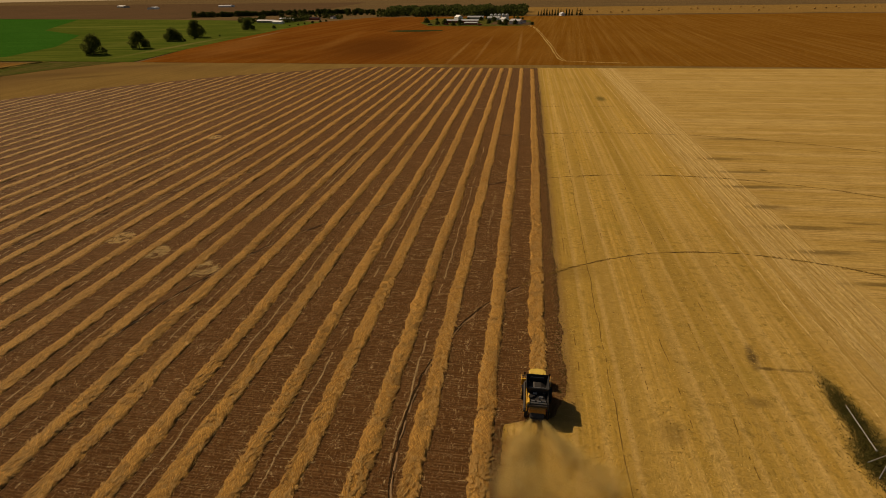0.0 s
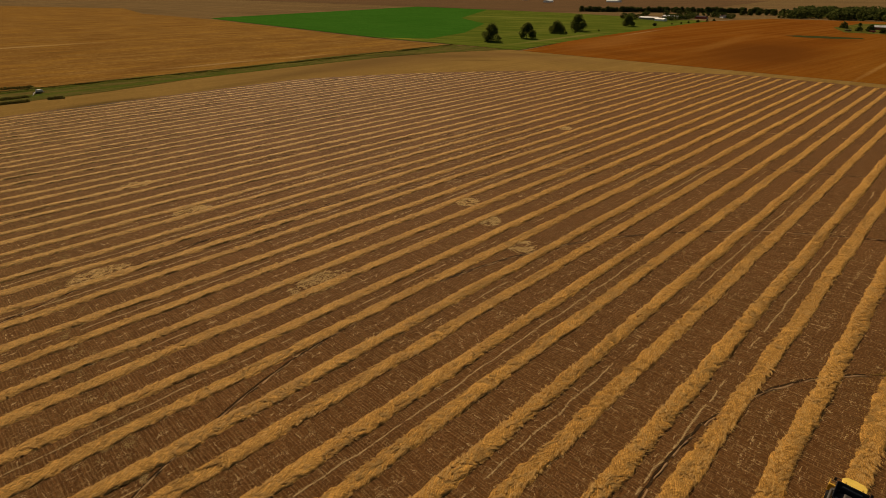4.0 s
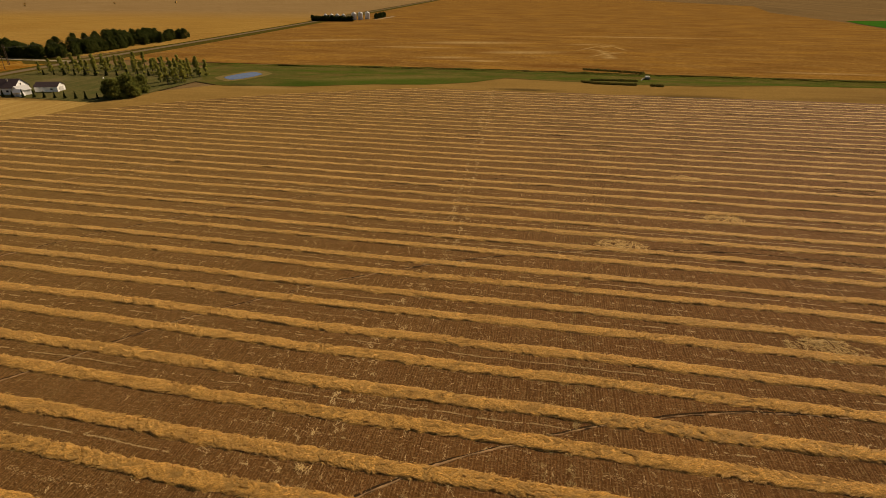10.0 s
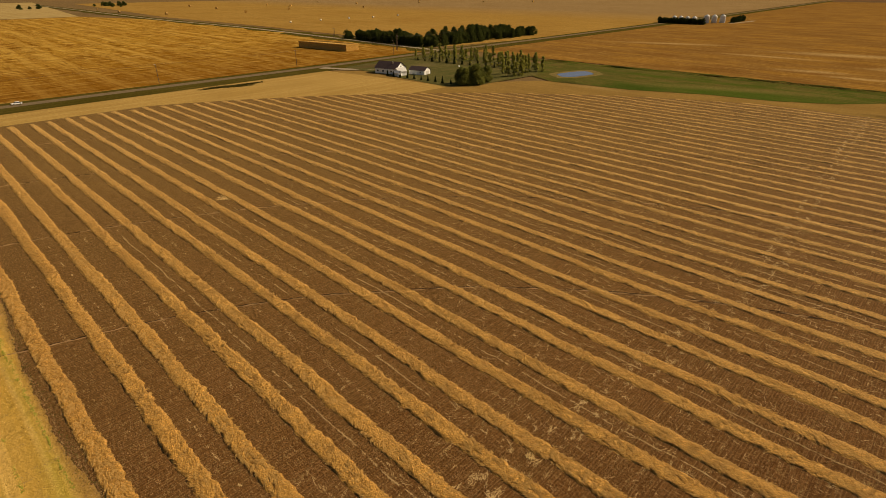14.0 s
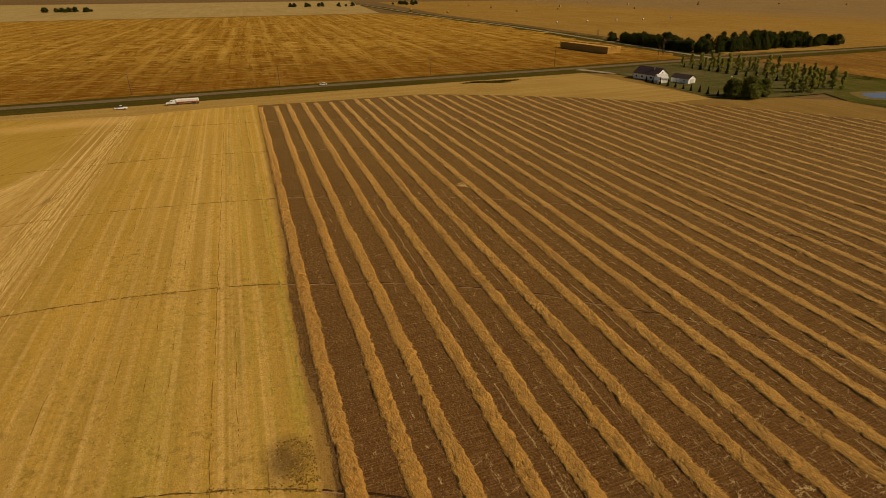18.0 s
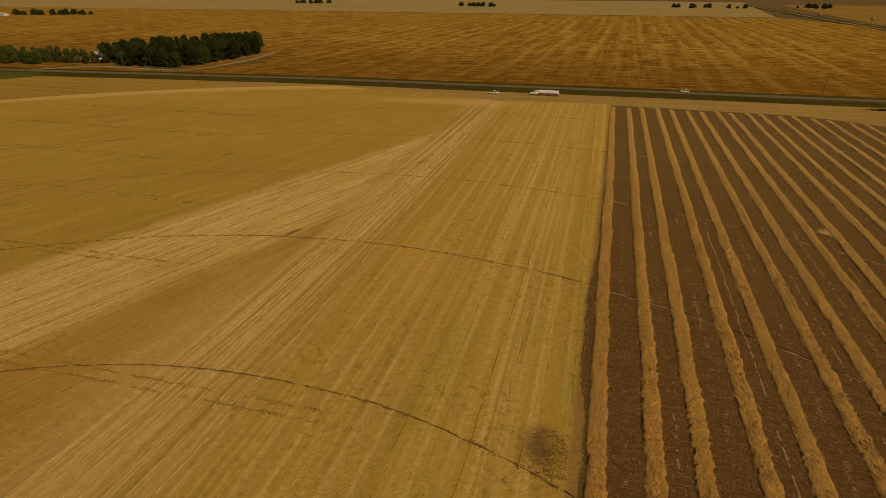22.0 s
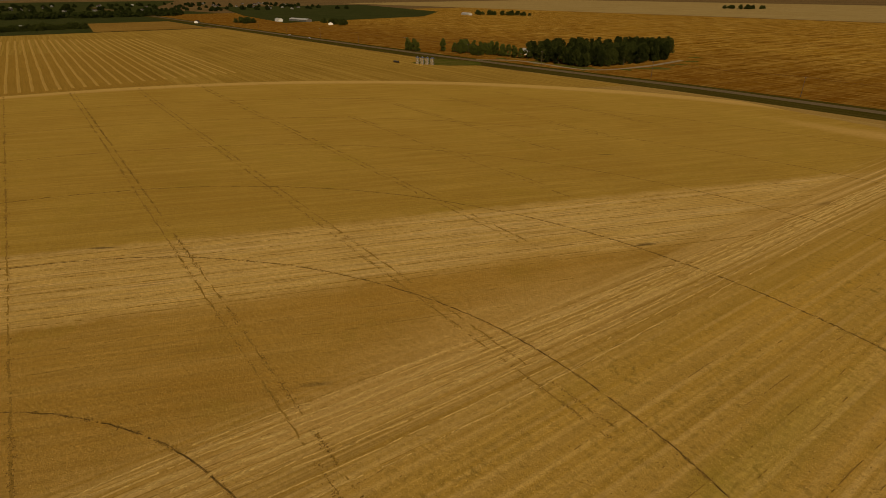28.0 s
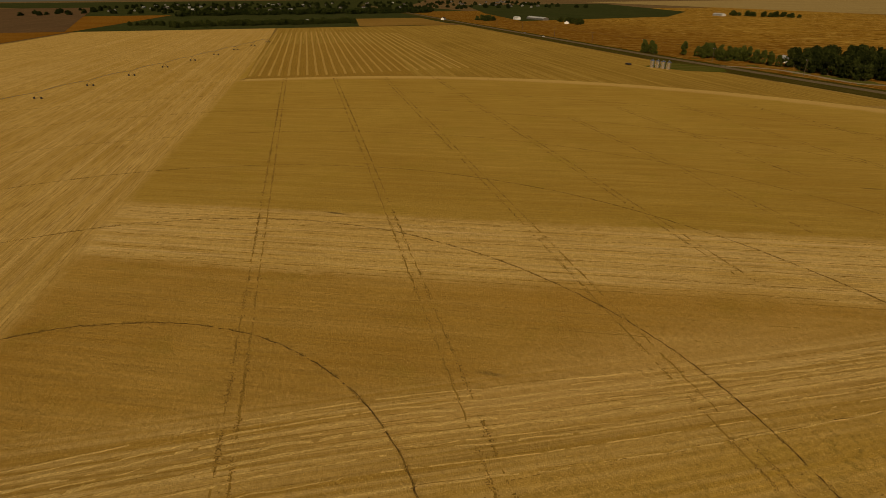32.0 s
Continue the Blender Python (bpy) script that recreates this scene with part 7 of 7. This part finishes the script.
for i, (a, b, w, h) in enumerate((((-361, 17), (-355, 26), 0.9, 0.8), ((-355, 25), (-354, 50), 1.0, 0.9), ((-368, 23), (-369, 52), 1.0, 0.8), ((-417, 20), (-405, 61), 1.2, 1.0), ((-354, 58), (-352, 65), 1.0, 0.8), ((-168, -333), (-138, -334), 3.4, 0.6), ((-160, -328), (-142, -337), 3.0, 0.5), ((-396, -160), (-399, -40), 0.7, 0.8), ((-399, -40), (-394, 80), 0.7, 0.8), ((-394, 80), (-391, 200), 0.7, 0.8), ((-391, 200), (-394, 310), 0.7, 0.8), ((-394, 310), (-398, 415), 0.7, 0.8))):
    brush_row(a, b, w, h, 600 + i)
pump = thing("irrigation_pump", "pale pump trailer with dark pipes by the canal", "pump", "", (-379, 59, 0.05), 20)
part("skid", box((2.2, 5.0, 0.4), (0, 0, 0.6), 0.05), M_DARKSTEEL, pump)
part("housing", box((1.8, 3.0, 1.3), (0, 0.3, 1.4), 0.1), M_SHEETROOF, pump, "pale sheet housing")
part("pipe", tube((0, -2.5, 0.7), (6, -7, 0.3), 0.2, None, 8), M_DARKSTEEL, pump)
for s in (-1, 1):
    wheel(pump, s * 1.1, 0, 0.45, 0.25, M_GREYSTEEL)

# ---- pivot point and its pipe ----
pv = thing("pivot_point", "rusty steel frame of the irrigation centre among weeds", "irrigation pivot", "", (*PIVOT, 0.05))
for sx in (-1, 1):
    for sy in (-1, 1):
        part("leg", tube((sx * 1.2, sy * 1.2, 0), (sx * 0.25, sy * 0.25, 2.4), 0.07, 0.06, 6), M_GREYSTEEL, pv)
part("riser", tube((0, 0, 0), (0, 0, 2.6), 0.13, None, 10), M_GREYSTEEL, pv)
part("panel_box", box((0.6, 0.3, 0.9), (1.0, 0, 1.4), 0.03), M_SHEETROOF, pv)
pipe = thing("irrigation_pipe", "long pale pipe lying in dark weeds", "pipe", "", (45.4, 59.4, 0.25), -3)
part("tube", tube((0, -4.0, 0), (0, 4.0, 0), 0.07, None, 8), M_TIN_DULL, pipe)
part("flange", tube((0, -4.1, 0), (0, -3.95, 0), 0.16, None, 10), M_GREYSTEEL, pipe)
rng = np.random.default_rng(41)
n = 9000
wx = np.concatenate([45.3 + rng.normal(0, 0.8, n // 2), 44.6 + rng.normal(0, 1.3, n // 2)])
wy = np.concatenate([61.5 + rng.normal(0, 3.2, n // 2), 53.0 + rng.normal(0, 2.4, n // 2)])
v, f = blades(len(wx), wx, wy, np.full(len(wx), 0.05), 0.26, 0.045, 1.6, rng)
tagged(new("weeds", array_mesh("weeds", v, f, M_WEED)), "rough dark weeds round the irrigation centre", "weeds", "", "stuff")

# ---- parked irrigation machine in the eastern field ----
boom = thing("irrigation_machine", "long wheeled irrigation boom parked across pale stubble", "irrigation machine", "", (757, 73, 0.05), math.degrees(math.atan2(13.0, -47)))
span = math.hypot(47, 13)
for k in range(13):
    x = k * span
    t = part("tower", join(tube((x, -2.2, 0.6), (x, 0, 3.8), 0.08, None, 6), tube((x, 2.2, 0.6), (x, 0, 3.8), 0.08, None, 6), tube((x, -2.4, 0.7), (x, 2.4, 0.7), 0.1, None, 6)), M_DARKSTEEL, boom)
    for s in (-1, 1):
        part("wheel", tube((x - 0.2, s * 2.3, 0.65), (x + 0.2, s * 2.3, 0.65), 0.65, None, 14), M_BLACK, t)
    if k < 12:
        p = part("span_pipe", join(*[tube((x + span * i / 6, 0, 3.8 + 0.9 * math.sin(math.pi * i / 6)), (x + span * (i + 1) / 6, 0, 3.8 + 0.9 * math.sin(math.pi * (i + 1) / 6)), 0.1, None, 6) for i in range(6)]), M_GREYSTEEL, boom)
        part("truss", join(*[tube((x + span * i / 6, 0, 3.8 + 0.9 * math.sin(math.pi * i / 6)), (x + span * (i + 0.5) / 6, s * 0.8, 2.7 + 0.9 * math.sin(math.pi * i / 6)), 0.03, None, 4) for i in range(1, 6) for s in (-1, 1)]), M_GREYSTEEL, p)

# ---- eastern tree belt, town and far groves ----
rng = np.random.default_rng(43)
spots = [(1175 - 0.12 * t + rng.normal(0, 14), -70 + t) for t in np.arange(0, 345, 3.6)] + [(1200 + rng.normal(0, 10), 290 + 9 * i) for i in range(9)]
spots += [(1030 + rng.normal(0, 22), -452 + rng.normal(0, 9)) for i in range(14)] + [(1150 + rng.uniform(0, 40), -330 + rng.normal(0, 9)) for i in range(12)]
far_wood("dark tree belt before the far town", [(rng.uniform(1600, 1740), rng.uniform(-300, 380)) for i in range(170)], 26, 11, M_LEAF_C, 553, 80, 2.6)
plant(belt, spots, rng, 0.6, 1.0)
spots = [(rng.uniform(335, 450), -1765 + rng.normal(0, 10)) for i in range(14)] + [(rng.uniform(-400, -160), -1880 + rng.normal(0, 15)) for i in range(12)] + [(rng.uniform(960, 1060), -1850 + rng.normal(0, 30)) for i in range(16)] + \
    [(1060 + 10 * i, -985 + 5 * i + rng.normal(0, 5)) for i in range(14)] + [(-560, -1900), (-575, -1880)] + [(rng.uniform(-620, -520), -1990 + rng.normal(0, 15)) for i in range(10)]
plant(belt, spots, rng, 0.6, 1.2)
town = gable_house("town_house", "small far town house with a pale roof", "house", "houses of the far town", (1850, 100, 0), 20, 11, 15, 4.5, 3.5, M_GREYSTEEL, M_SHEETROOF, [("w", 0, 1.2, 3, 1.6)], [("w", 4, 0.1, 2, 2.2)])
dark = gable_house("town_house", "small far town house with a dark roof", "house", "houses of the far town", (1880, 160, 0), 70, 11, 15, 4.5, 3.5, M_GREYSTEEL, M_ROOF, [("w", 0, 1.2, 3, 1.6)], [("w", 4, 0.1, 2, 2.2)])
for i in range(80):
    copy_thing(dark if i % 4 else town, pose(rng.uniform(1900, 2900), rng.uniform(-900, 750), 0, 0, 0, rng.choice([10, 100, 60])) @ Matrix.Scale(0.75, 4))
big = [make_tree("town_tree", "dark far tree of the town", "tree", "trees of the far town", 20, 11, 0.2, M_LEAF_C, 580 + i, 260, 2.2) for i in range(3)]
plant(big, [(rng.uniform(1800, 2900), rng.uniform(-900, 850)) for i in range(290)], rng, 0.6, 1.0)
